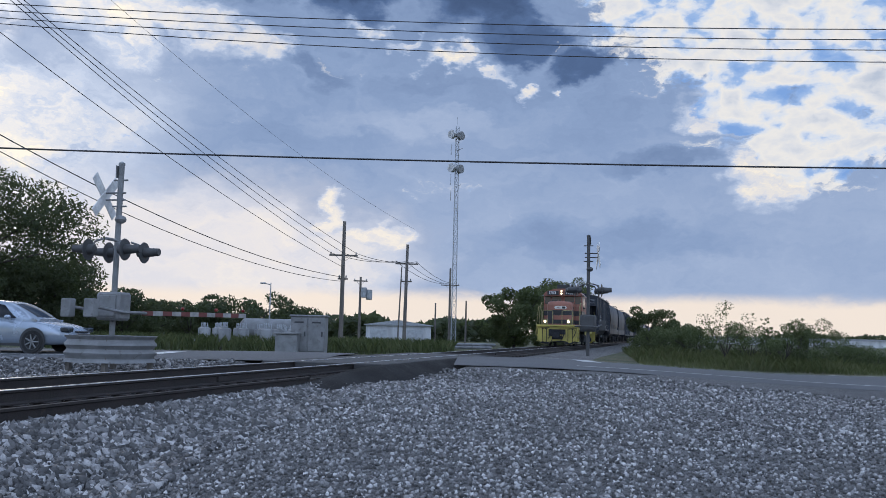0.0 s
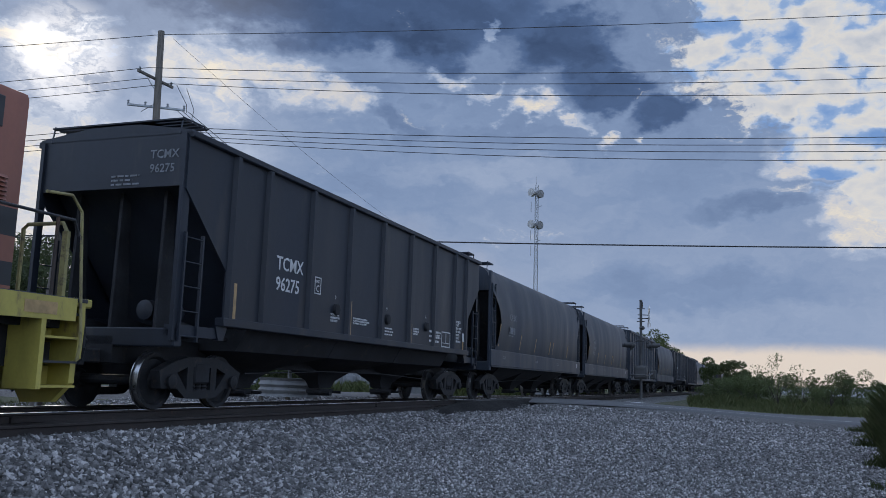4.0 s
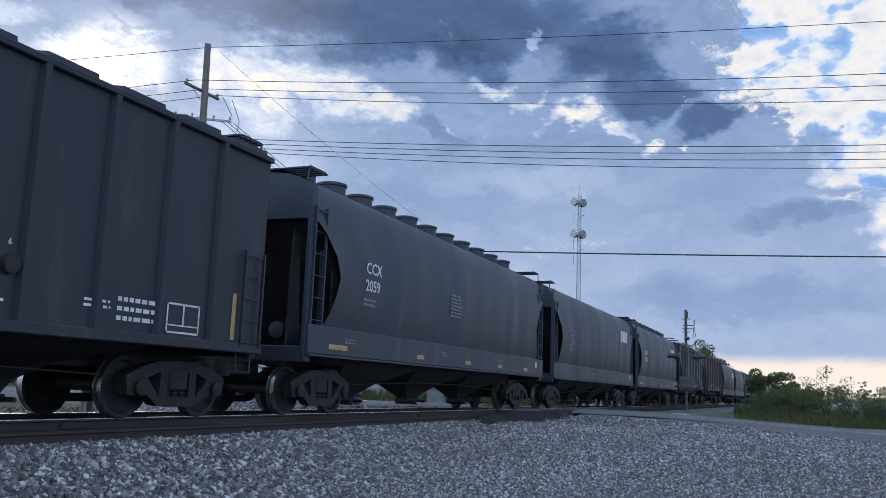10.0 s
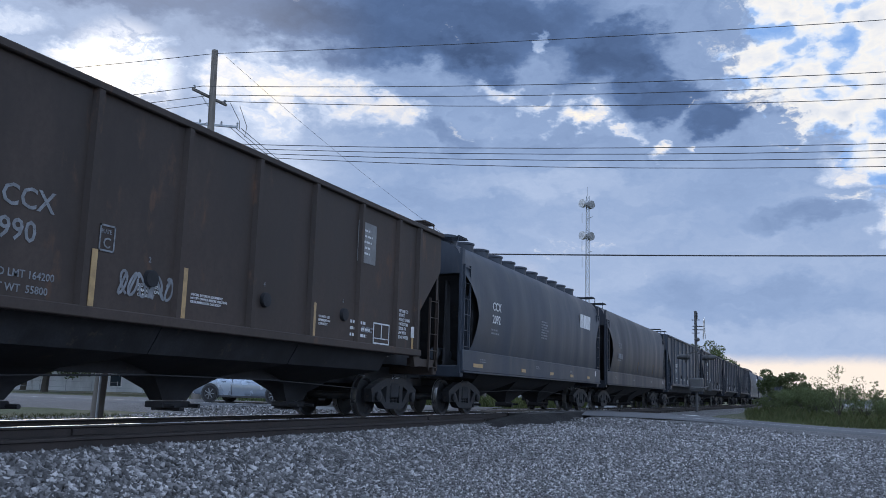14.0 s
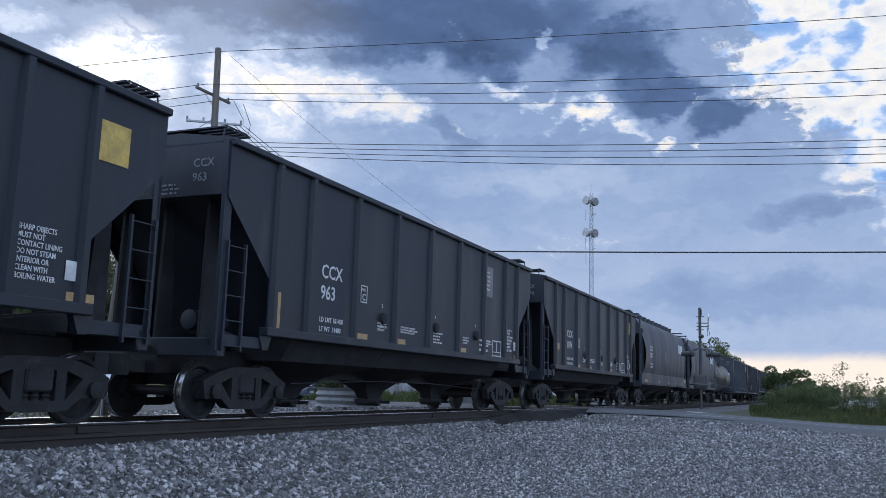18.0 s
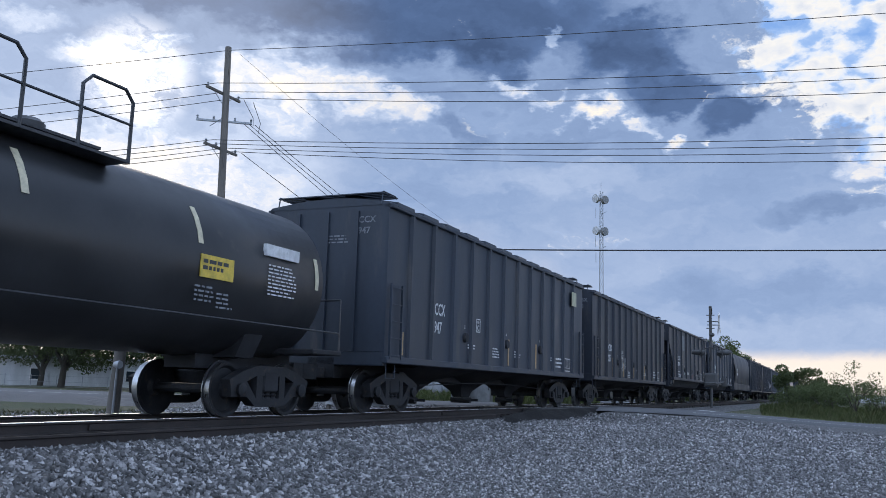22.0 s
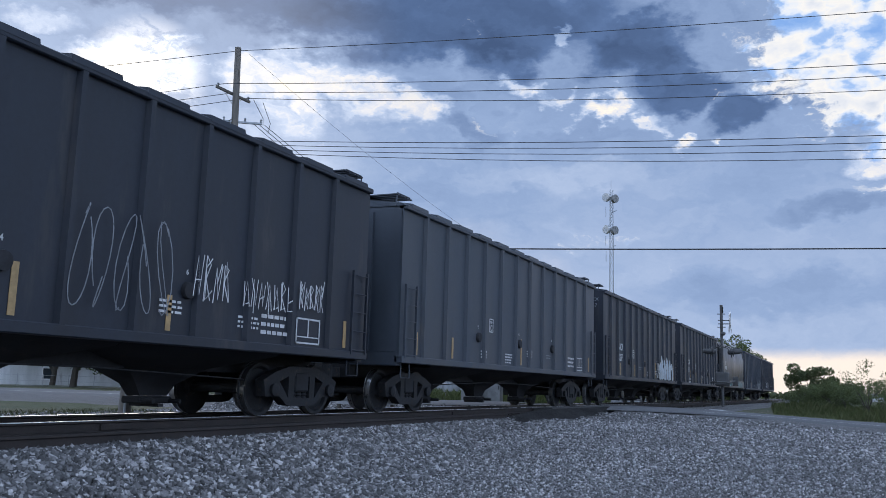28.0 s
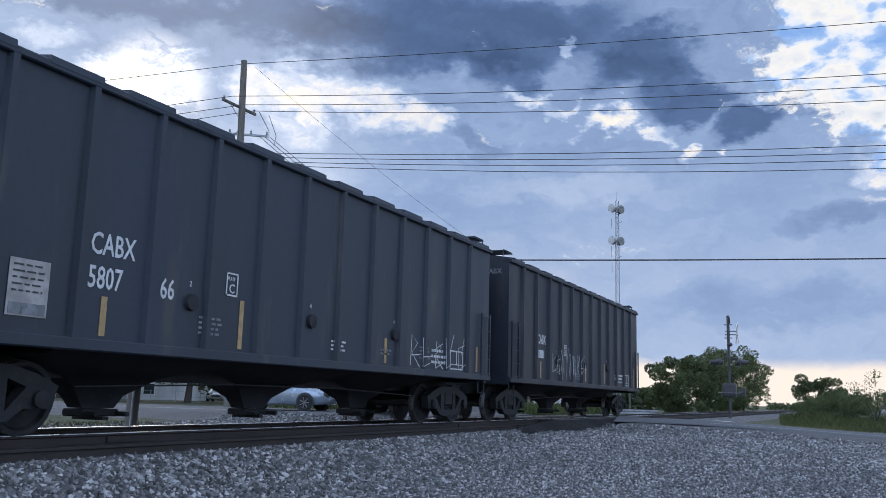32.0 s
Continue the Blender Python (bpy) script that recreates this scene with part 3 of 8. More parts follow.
def scatter_stones(name, label, count, seed, place, size, material, fine=False):
    """Crushed stones as low, angular lumps; place(rng, n) gives x and y, size(x, y) the radius."""
    rng = np.random.default_rng(seed)
    p = (1 + 5 ** 0.5) / 2
    base = np.array([(-1, p, 0), (1, p, 0), (-1, -p, 0), (1, -p, 0), (0, -1, p), (0, 1, p), (0, -1, -p), (0, 1, -p), (p, 0, -1), (p, 0, 1), (-p, 0, -1), (-p, 0, 1)]) / (1 + p * p) ** 0.5
    tri = np.array([(0, 11, 5), (0, 5, 1), (0, 1, 7), (0, 7, 10), (0, 10, 11), (1, 5, 9), (5, 11, 4), (11, 10, 2), (10, 7, 6), (7, 1, 8),
                    (3, 9, 4), (3, 4, 2), (3, 2, 6), (3, 6, 8), (3, 8, 9), (4, 9, 5), (2, 4, 11), (6, 2, 10), (8, 6, 7), (9, 8, 1)])
    if fine:
        base = np.array([(1, 0, 0), (-1, 0, 0), (0, 1, 0), (0, -1, 0), (0, 0, 1), (0, 0, -1)], float)
        tri = np.array([(0, 2, 4), (2, 1, 4), (1, 3, 4), (3, 0, 4), (2, 0, 5), (1, 2, 5), (3, 1, 5), (0, 3, 5)])
    k, kf = len(base), len(tri)
    xy = place(rng, count)
    count = len(xy)
    z = np.array([ground_z(a, b) for a, b in xy])
    r = size(xy[:, 0], xy[:, 1]) * rng.uniform(0.65, 1.45, count)
    stretch = rng.uniform(0.6, 1.25, (count, 1, 3)) * rng.uniform(0.72, 1.28, (count, k, 1))
    v = base[None] * stretch
    q = rng.normal(size=(count, 4))
    q /= np.linalg.norm(q, axis=1, keepdims=True)
    a, b, c, d = q.T
    rot = np.stack([np.stack([1 - 2 * (c * c + d * d), 2 * (b * c - a * d), 2 * (b * d + a * c)], -1),
                    np.stack([2 * (b * c + a * d), 1 - 2 * (b * b + d * d), 2 * (c * d - a * b)], -1),
                    np.stack([2 * (b * d - a * c), 2 * (c * d + a * b), 1 - 2 * (b * b + c * c)], -1)], 1)
    v = np.einsum("nij,nkj->nki", rot, v) * r[:, None, None]
    v += np.stack([xy[:, 0], xy[:, 1], z + r * 0.25], -1)[:, None]
    me = bpy.data.meshes.new(name)
    nv, nf = count * k, count * kf
    me.vertices.add(nv)
    me.vertices.foreach_set("co", v.reshape(-1).astype(np.float32))
    idx = (tri[None] + k * np.arange(count)[:, None, None]).reshape(-1)
    me.loops.add(nf * 3)
    me.loops.foreach_set("vertex_index", idx.astype(np.int32))
    me.polygons.add(nf)
    me.polygons.foreach_set("loop_start", np.arange(0, nf * 3, 3, dtype=np.int32))
    me.polygons.foreach_set("loop_total", np.full(nf, 3, dtype=np.int32))
    me.update(calc_edges=True)
    me.materials.append(material)
    tagged(new(name, me), label, "gravel", kind="stuff")


def ballast_edge(y):
    """Where the shoulder of coarse ballast runs out into the finer gravel of the lot."""
    return TRACK + np.clip(3.9 - 0.26 * (y - 8.0), 1.45, 4.3)


def lot_places(rng, n):
    """More stones near the eye: even over the range of bearings and of the distance's logarithm."""
    az = np.radians(rng.uniform(-10, 54, n))
    r = np.exp(rng.uniform(math.log(5.5), math.log(30.0), n))
    xy = np.stack([-r * np.sin(az), r * np.cos(az)], -1)
    # the ground round the eye
    xy[:9000] = np.stack([rng.uniform(-6.5, 3.5, 9000), rng.uniform(-5.0, 7.0, 9000)], -1)
    w = (xy - np.array(ROAD_MID)) @ np.array(ROAD_SIDE)
    return xy[(xy[:, 0] > ballast_edge(xy[:, 1]) + 0.5 - 2.4 * rng.random(len(xy)) ** 1.6) & (xy[:, 0] < 4.5) & (w < -4.5)]


def shoulder_places(rng, n):
    y = np.exp(rng.uniform(math.log(3.0), math.log(26.0), n)) * 1.0
    x = TRACK + 1.6 + (ballast_edge(y) - TRACK - 0.15) * rng.random(n) ** 1.15
    x = np.where(rng.random(n) < 0.12, TRACK - rng.uniform(0.8, 2.6, n), x)
    return np.stack([x, y], -1)


scatter_stones("lot_gravel", "loose grey crushed limestone gravel", 200000, 5, lot_places, lambda x, y: 0.0105 + 0.00074 * np.hypot(x, y), LIMESTONE, True)
scatter_stones("ballast", "coarse grey railway ballast beside the rails", 56000, 6, shoulder_places, lambda x, y: 0.036 + 0.0006 * y, BALLAST, True)


def far_side_places(rng, n):
    """Dark stones between the far rail and the road."""
    xy = np.stack([TRACK - rng.uniform(1.2, 10.5, n), rng.uniform(11.0, 29.0, n)], -1)
    w = (xy - np.array(ROAD_MID)) @ np.array(ROAD_SIDE)
    return xy[(w < -4.4) & (xy[:, 1] > 12.0 - 0.35 * (xy[:, 0] + 19))]


scatter_stones("far_gravel", "dark gravel between the track and the road", 16000, 8, far_side_places, lambda x, y: 0.045 + 0 * x, BALLAST, True)


def build_track():
    track = thing("railway_track", "single straight railway track with rusty rails", "railway track", kind="structure")
    web = [(-0.07, -0.17), (0.07, -0.17), (0.07, -0.155), (0.012, -0.135), (0.010, -0.045), (0.036, -0.03), (0.036, -0.006), (-0.036, -0.006), (-0.036, -0.03), (-0.010, -0.045), (-0.012, -0.135), (-0.07, -0.155)]
    head = [(-0.034, -0.006), (0.034, -0.006), (0.033, 0.0), (0.02, 0.003), (-0.02, 0.003), (-0.033, 0.0)]
    for side in (-1, 1):
        x = TRACK + side * 0.7525
        rail = part("rail", Shape().prism([(x + a, b) for a, b in web], -60, 420), RAILSIDE, track)
        part("rail_head", Shape().prism([(x + a, b) for a, b in head], -60, 420), RAILTOP, rail, "bright worn running surface")
    tie = Shape().block(-1.3, 1.3, -0.115, 0.115, -0.18, 0.0, 0.012).mesh("tie", WOOD, 0)
    plate = Shape().box(-0.18, 0.18, -0.1, 0.1, 0.0, 0.02).mesh("tie_plate", RAILSIDE, 0)
    rng = random.Random(4)
    for i in range(270):
        ob = part("tie", tie, WOOD, track)
        ob.matrix_local = pose(TRACK + rng.uniform(-0.04, 0.04), -6 + i * 0.5, -0.186, 0, 0, rng.uniform(-0.8, 0.8))
    for i in range(60):
        for side in (-1, 1):
            ob = part("tie_plate", plate, RAILSIDE, track)
            ob.matrix_local = pose(TRACK + side * 0.7525, 2 + i * 0.5, -0.19)
    old = [(a, b - 0.105) for a, b in web[:6]] + [(0.036, -0.108), (-0.036, -0.108)] + [(a, b - 0.105) for a, b in web[8:]]
    x = TRACK + 1.50
    part("spare_rail", Shape().prism([(x + a, b) for a, b in old], -14.0, 23.2), RAILSIDE, track, "old rusty rail lying along the ends of the ties")
    for i in range(8):
        bar = part("joint_bar", Shape().box(-0.02, 0.02, -0.3, 0.3, -0.13, -0.05), RAILSIDE, track)
        bar.matrix_local = pose(TRACK + 0.7525 + 0.026, 9.5 + i * 11.9, 0)


build_track()


def build_road():
    rows = []
    road = Shape()
    ss = [-220, -120, -70, -40, -25, -16, -12, -9, -6.5, -4.5, -3.2, -1.8, 1.8, 3.2, 4.5, 6, 7.5, 9, 11, 13, 16, 22, 32, 50, 90, 220]
    for s in ss:
        ring = []
        for w, dz in ((-4.3, -0.07), (-3.9, -0.01), (-2.0, 0.02), (0, 0.05), (2.0, 0.02), (3.9, -0.01), (4.3, -0.07)):
            p = ROAD_MID + ROAD_WAY * s + ROAD_SIDE * w
            flat = min(1.0, abs(s) / 8)
            ring.append((p.x, p.y, road_z(s) + dz * (0.3 + 0.7 * flat) + 0.004))
        rows.append(ring)
    for a, b in ((0, 12), (12, len(rows))):
        road.loft(rows[a:b], closed=False)
    ob = solid("road", road, ASPHALT, "worn grey two-lane asphalt road over the crossing", "road", kind="structure")
    paint = surface("road_paint", (0.62, 0.62, 0.60), 0.7, spread=0.2, size=2, grain=20, bump=0.05, stain=(0.25, 0.25, 0.25), stain_at=0.5)

    def mark(name, s0, s1, w0, w1, label):
        sh = Shape()
        n = max(2, int(abs(s1 - s0) / 1.2) + 1)
        rows = []
        for i in range(n):
            s = s0 + (s1 - s0) * i / (n - 1)
            ring = []
            for w in (w0, w1):
                p = ROAD_MID + ROAD_WAY * s + ROAD_SIDE * w
                ring.append((p.x, p.y, road_z(s) + 0.02 + 0.03 * (1 - abs(w) / 3.9)))
            rows.append(ring)
        sh.loft(rows, closed=False)
        part(name, sh, paint, ob, label)

    mark("edge_line", 5, 60, -3.55, -3.42, "worn white edge line")
    mark("edge_line", 5, 60, 3.42, 3.55, "worn white edge line")
    mark("edge_line", -60, -6, -3.55, -3.42, "worn white edge line")
    mark("edge_line", -60, -6, 3.42, 3.55, "worn white edge line")
    mark("stop_line", 5.6, 6.2, 0.2, 3.3, "white stop line")
    mark("stop_line", -7.0, -6.4, -3.3, -0.2, "white stop line")
    # the crossing: concrete panels between and beside the rails, and asphalt aprons that run out into the gravel
    cross = thing("grade_crossing", "dark grade crossing panels between the rails", "crossing", kind="structure")
    slab = surface("crossing_panel", (0.075, 0.074, 0.074), 0.85, spread=0.3, size=1, grain=30, bump=0.4, stain=(0.12, 0.115, 0.11), each=0.25)
    for x0, x1 in ((-0.66, 0.66), (0.82, 1.5), (-1.5, -0.82)):
        for i in range(5):
            y0 = 27.4 + i * 2.5
            part("panel", Shape().block(TRACK + x0, TRACK + x1, y0, y0 + 2.47, -0.2, -0.004, 0.02), slab, cross)
    apron = Shape()
    rows = []
    rng = random.Random(9)
    for i in range(25):
        y = 20.8 + i * 0.85
        t = step(22.0, 26.5, y) * (1 - step(39.5, 41.5, y))
        e = rng.uniform(-0.08, 0.08)
        rows.append([(TRACK + 1.52, y, -0.24 + 0.22 * t), (TRACK + 1.75 + e, y, -0.25 + 0.22 * t), (TRACK + 2.2 + e, y, ground_z(TRACK + 2.2, y) + 0.01 + 0.05 * t), (TRACK + 2.6 + e * 2, y, ground_z(TRACK + 2.6, y) - 0.06)])
    apron.loft(rows, closed=False)
    part("apron", apron, OLDASPHALT, cross, "dark rough asphalt apron beside the rail")


build_road()

# ---- the train ----
# Cars lie along y, their front at -y; z = 0 is the rail head, +x the side towards the lot.
HALF = 7.87
LETTERS = {}


def text_mesh(words, size, material):
    key = (words, size, material.name)
    if key not in LETTERS:
        cu = bpy.data.curves.new("lettering", "FONT")
        cu.body, cu.size, cu.resolution_u, cu.extrude, cu.offset = words, size, 2, 0.002, 0.012 * size
        ob = bpy.data.objects.new("lettering", cu)
        me = bpy.data.meshes.new_from_object(ob)
        me.materials.clear()
        me.materials.append(material)
        bpy.data.objects.remove(ob)
        bpy.data.curves.remove(cu)
        LETTERS[key] = me
    return LETTERS[key]


FACE = Matrix(((0, 0, 1), (1, 0, 0), (0, 1, 0))).to_4x4()


def lettering(words, size, car, x, y, z, material=None, lean=0.0, stretch=1.0, name="lettering"):
    """Words on the +x side, starting at y, with their foot at z."""
    ob = part(name, text_mesh(words, size, material or WHITE), None, car)
    ob.matrix_local = Matrix.Translation((x, y, z)) @ FACE @ pose(0, 0, 0, lean, 0, 0) @ Matrix.Diagonal((stretch, 1, 1, 1))
    return ob


def plate(name, car, x, y0, y1, z0, z1, material, label="", thick=0.006):
    return part(name, Shape().box(x, x + thick, y0, y1, z0, z1), material, car, label, 0)


def bars(car, x, y, z, width, lines_, material=None, height=0.05, gap=0.085, seed=0, name="stencil"):
    """A block of small writing, too small to read, as rows of short bars."""
    rng = random.Random(seed * 31 + lines_)
    sh = Shape()
    for i in range(lines_):
        p = y
        end = y + width * rng.uniform(0.7, 1.0)
        while p < end:
            q = min(end, p + rng.uniform(0.05, 0.16))
            sh.box(x, x + 0.004, p, q, z - i * gap - height, z - i * gap)
            p = q + 0.035
    return part(name, sh, material or WHITE, car, "", 0)


def wheel_mesh():
    prof = [(-0.07, 0.06), (-0.07, 0.12), (-0.02, 0.16), (0.0, 0.36), (-0.055, 0.40), (-0.062, 0.43), (-0.062, 0.462), (0.045, 0.457), (0.055, 0.485), (0.075, 0.485), (0.08, 0.44), (0.06, 0.40), (0.03, 0.36), (0.02, 0.17), (0.08, 0.12), (0.08, 0.06)]
    # outer face at -x, flange inwards at +x
    me = Shape().lathe([(-s, r) for s, r in prof], n=22).mesh("wheel", CAST, 40)
    me.materials.append(TREAD)
    for p in me.polygons:
        c = p.center
        rad = math.hypot(c.y, c.z)
        if rad > 0.435 and len(p.vertices) == 4 and abs(p.normal.x) < 0.6:
            p.material_index = 1
    return me


WHEEL = wheel_mesh()
AXLE = Shape().tube([(-0.95, 0, 0), (-0.6, 0, 0), (0.6, 0, 0), (0.95, 0, 0)], 0.085, 10).mesh("axle", CAST)


def sideframe_mesh():
    """A cast truck frame: arched top chord, columns round the springs, slanting legs and bearing pedestals."""
    at = {"a0": (0, 0.87), "ac": (0.25, 0.87), "a1": (0.46, 0.86), "a2": (0.84, 0.76), "a3": (1.17, 0.62), "b0": (0, 0.70), "bc": (0.25, 0.70), "b1": (0.42, 0.70),
          "b2": (0.70, 0.60), "b3": (1.14, 0.54), "p1": (0.68, 0.34), "p2": (1.10, 0.34), "d0": (0, 0.31), "dc": (0.25, 0.31), "d1": (0.42, 0.31), "e0": (0, 0.17), "ec": (0.25, 0.17), "e1": (0.46, 0.19)}
    quads = ["b0 bc ac a0", "bc b1 a1 ac", "b1 b2 a2 a1", "b2 b3 a3 a2", "p1 p2 b3 b2", "dc d1 b1 bc", "e0 ec dc d0", "ec e1 d1 dc", "e1 p1 b2 d1"]
    index, verts, faces, edges = {}, [], [], {}
    for s in (1, -1):
        for q in quads:
            ring = []
            for k in q.split():
                p = (s * at[k][0], at[k][1])
                if p not in index:
                    index[p] = len(index)
                ring.append(index[p])
            ring = ring if s > 0 else ring[::-1]
            faces.append(ring)
            for i, j in zip(ring, ring[1:] + ring[:1]):
                edges[(i, j)] = True
    n = len(index)
    flat = list(index)
    verts = [(-0.09, y, z) for y, z in flat] + [(0.10, y, z) for y, z in flat]
    walls = [(i, j, j + n, i + n) for i, j in edges if (j, i) not in edges]
    return Shape().add(verts, [tuple(reversed(f)) for f in faces] + [tuple(i + n for i in f) for f in faces] + walls).mesh("sideframe", CAST, 25)


SIDEFRAME = sideframe_mesh()
SPRING = Shape().lathe([(0.31 + 0.03 * k, 0.062 if k % 2 else 0.082) for k in range(13)], (0, 0, 0), "z", 10).mesh("spring", CAST)
BEARING = Shape().lathe([(-0.05, 0.10), (0.13, 0.10), (0.14, 0.115), (0.17, 0.115), (0.19, 0.07), (0.20, 0.02)], (0, 0, 0.457), n=14).mesh("bearing_cap", CAST)
BOLSTER = Shape().block(-1.1, 1.1, -0.22, 0.22, 0.42, 0.78, 0.03).lathe([(0.78, 0.3), (0.9, 0.3)], (0, 0, 0), "z", 14).mesh("truck", UNDER)
BRAKEBEAM = Shape().box(-0.75, 0.75, -0.05, 0.05, 0.38, 0.48).mesh("brake_beam", UNDER)


def add_truck(car, y, frame_mesh=SIDEFRAME, base=1.778, wheel=WHEEL):
    truck = part("truck", BOLSTER, None, car, "cast steel four-wheel truck")
    truck.matrix_local = pose(0, y, 0)
    for side in (-1, 1):
        ob = part("sideframe", frame_mesh, None, truck)
        ob.matrix_local = pose(side * 0.99, 0, 0, 0, 0, 0 if side > 0 else 180)
        if side > 0:
            for y in (-0.17, 0, 0.17):
                part("spring", SPRING, None, truck).matrix_local = pose(0.99, y, 0)
            for y in (-0.889, 0.889):
                part("bearing_cap", BEARING, None, truck).matrix_local = pose(0.99, y, 0)
    for s in (-1, 1):
        ob = part("axle", AXLE, None, truck)
        ob.matrix_local = pose(0, s * base / 2, 0.457)
        ob = part("brake_beam", BRAKEBEAM, None, truck)
        ob.matrix_local = pose(0, s * 0.36, 0)
        for side in (-1, 1):
            ob = part("wheel", wheel, None, truck, "dark wheel with a bright worn tread")
            ob.matrix_local = pose(side * 0.755, s * base / 2, 0.457, 0, 0, 0 if side > 0 else 180)
    return truck


def add_coupler(car, end):
    sh = Shape().block(-0.11, 0.11, HALF - 0.6, HALF + 0.45, 0.72, 0.94, 0.02)
    sh.prism([(-0.17, HALF + 0.42), (0.17, HALF + 0.38), (0.2, HALF + 0.62), (0.06, HALF + 0.74), (-0.1, HALF + 0.66), (-0.19, HALF + 0.56)], 0.68, 1.0, "z")
    ob = part("coupler", sh, CAST, car)
    ob.matrix_local = pose(0, 0, 0, 0, 0, 0 if end > 0 else 180)
    hose = Shape().tube([(0.35, HALF + 0.05, 0.8), (0.37, HALF + 0.3, 0.5), (0.25, HALF + 0.55, 0.36), (0.12, HALF + 0.72, 0.5)], 0.025, 6)
    ob = part("air_hose", hose, UNDER, car)
    ob.matrix_local = pose(0, 0, 0, 0, 0, 0 if end > 0 else 180)


def ladder(car, x, y0, y1, z0, z1, rungs, material, name="ladder"):
    sh = Shape()
    for y in (y0, y1):
        sh.box(x, x + 0.05, y - 0.02, y + 0.02, z0, z1)
    for i in range(rungs):
        z = z0 + 0.08 + (z1 - z0 - 0.16) * i / (rungs - 1)
        sh.tube([(x + 0.035, y0, z), (x + 0.035, y1, z)], 0.012, 6)
    return part(name, sh, material, car, "", 0)


def add_bay(car, y, top, arched):
    """One of three hopper pockets with its narrow outlet gate; the gaps between them are arches or peaks."""
    sh = Shape()
    levels = [(1.84, 1.40, top), (1.84, 1.12, 1.02), (0.90, 0.42, 0.77), (0.44, 0.17, 0.50), (0.30, 0.14, 0.32)] if arched else [(1.84, 1.40, top), (1.84, 1.05, 1.0), (0.98, 0.42, 0.66), (0.38, 0.17, 0.37), (0.30, 0.14, 0.30)]
    sh.loft([[(-w, y - h, z), (w, y - h, z), (w, y + h, z), (-w, y + h, z)] for h, w, z in levels])
    bay = part("hopper_bay", sh, UNDER, car)
    gate = Shape().block(-0.2, 0.2, y - 0.35, y + 0.35, 0.20, 0.31, 0.02).box(-0.3, 0.3, y - 0.06, y + 0.06, 0.15, 0.20)
    for q in (-0.3, 0.3):
        gate.tube([(0.2, y + q, 0.24), (0.42, y + q, 0.24)], 0.035, 8)
    part("outlet_gate", gate, UNDER, bay)


def under_parts(car, sill_z, material, arched=True):
    part("center_sill", Shape().box(-0.33, 0.33, -HALF, HALF, 0.73 if arched else 0.95, 1.16), UNDER, car)
    for y in (-3.70, 0.0, 3.70):
        add_bay(car, y, sill_z, arched)
    for s in (-1, 1):
        add_truck(car, s * 6.45)
        add_coupler(car, s)
        # end sill and end platform
        part("end_sill", Shape().block(-1.5, 1.5, min(s * HALF, s * (HALF - 0.22)), max(s * HALF, s * (HALF - 0.22)), 1.0, 1.3, 0.02), material, car)
        # sloped floor over the truck
        sh = Shape()
        poly = [(s * 5.6, sill_z - 0.05), (s * 5.6, sill_z + 0.1), (s * 7.6, 3.85), (s * 7.6, 3.72)]
        sh.prism(poly, -1.42, 1.42, "x")
        # in smooth cars the dark underframe colour stands in for the open end's shade
        part("slope_sheet", sh, material if arched else UNDER, car)
        for x in (-0.9, 0.0, 0.9):
            gus = Shape().prism([(s * 5.2, 1.2), (s * 7.6, 1.2), (s * 7.55, 3.6), (s * 7.35, 3.5), (s * 7.2, 1.5)], x - 0.03, x + 0.03, "x")
            part("end_brace", gus, UNDER, car)
    rig = Shape().lathe([(-0.45, 0.10), (-0.43, 0.17), (0.43, 0.17), (0.45, 0.10)], (0.55, -7.0, 1.62), "y", 12)
    part("air_reservoir", rig, material, car)
    rod = Shape().tube([(0.95, -4.9, 0.62), (0.95, -1.6, 0.72), (0.95, 1.6, 0.72), (0.95, 4.9, 0.62)], 0.012, 6)
    part("brake_rod", rod, UNDER, car)
    wheel = Shape().lathe([(HALF - 0.12, 0.24), (HALF - 0.10, 0.28), (HALF - 0.07, 0.28), (HALF - 0.05, 0.24)], (-0.6, 0, 2.3), "y", 16)
    part("hand_brake", wheel, material, car)


def roofwalk(car, z, material, rear=True):
    sh = Shape()
    for x in (-0.62, -0.42, 0.42, 0.62):
        sh.box(x - 0.09, x + 0.09, -HALF + 0.1, HALF - 0.1, z, z + 0.025)
    for i in range(17):
        y = -7.4 + i * 0.925
        sh.box(-0.72, 0.72, y - 0.02, y + 0.02, z - 0.07, z)
    part("roofwalk", sh, material, car)
    for s in (-1, 1):
        sh = Shape()
        y0, y1 = sorted((s * (HALF - 0.75), s * (HALF + 0.02)))
        for i in range(5):
            yy = y0 + (y1 - y0) * (i + 0.5) / 5
            sh.box(-1.35, 1.35, yy - 0.05, yy + 0.05, z, z + 0.025)
        for x in (-1.33, 1.33):
            sh.tube([(x, s * (HALF - 0.7), z), (x, s * (HALF - 0.62), z + 0.04), (x, s * (HALF - 0.05), z + 0.04), (x, s * HALF, z - 0.25)], 0.016, 6)
        part("end_walkway", sh, material, car)


def corner_posts(car, material, x, z0, z1):
    for s in (-1, 1):
        for side in (-1, 1):
            sh = Shape().box(min(side * x, side * (x - 0.07)), max(side * x, side * (x - 0.07)), s * HALF - 0.05, s * HALF + 0.01, z0, z1)
            sh.box(min(side * x, side * (x - 0.012)), max(side * x, side * (x - 0.012)), min(s * HALF, s * (HALF - 0.14)), max(s * HALF, s * (HALF - 0.14)), z0, z1)
            part("corner_post", sh, material, car)


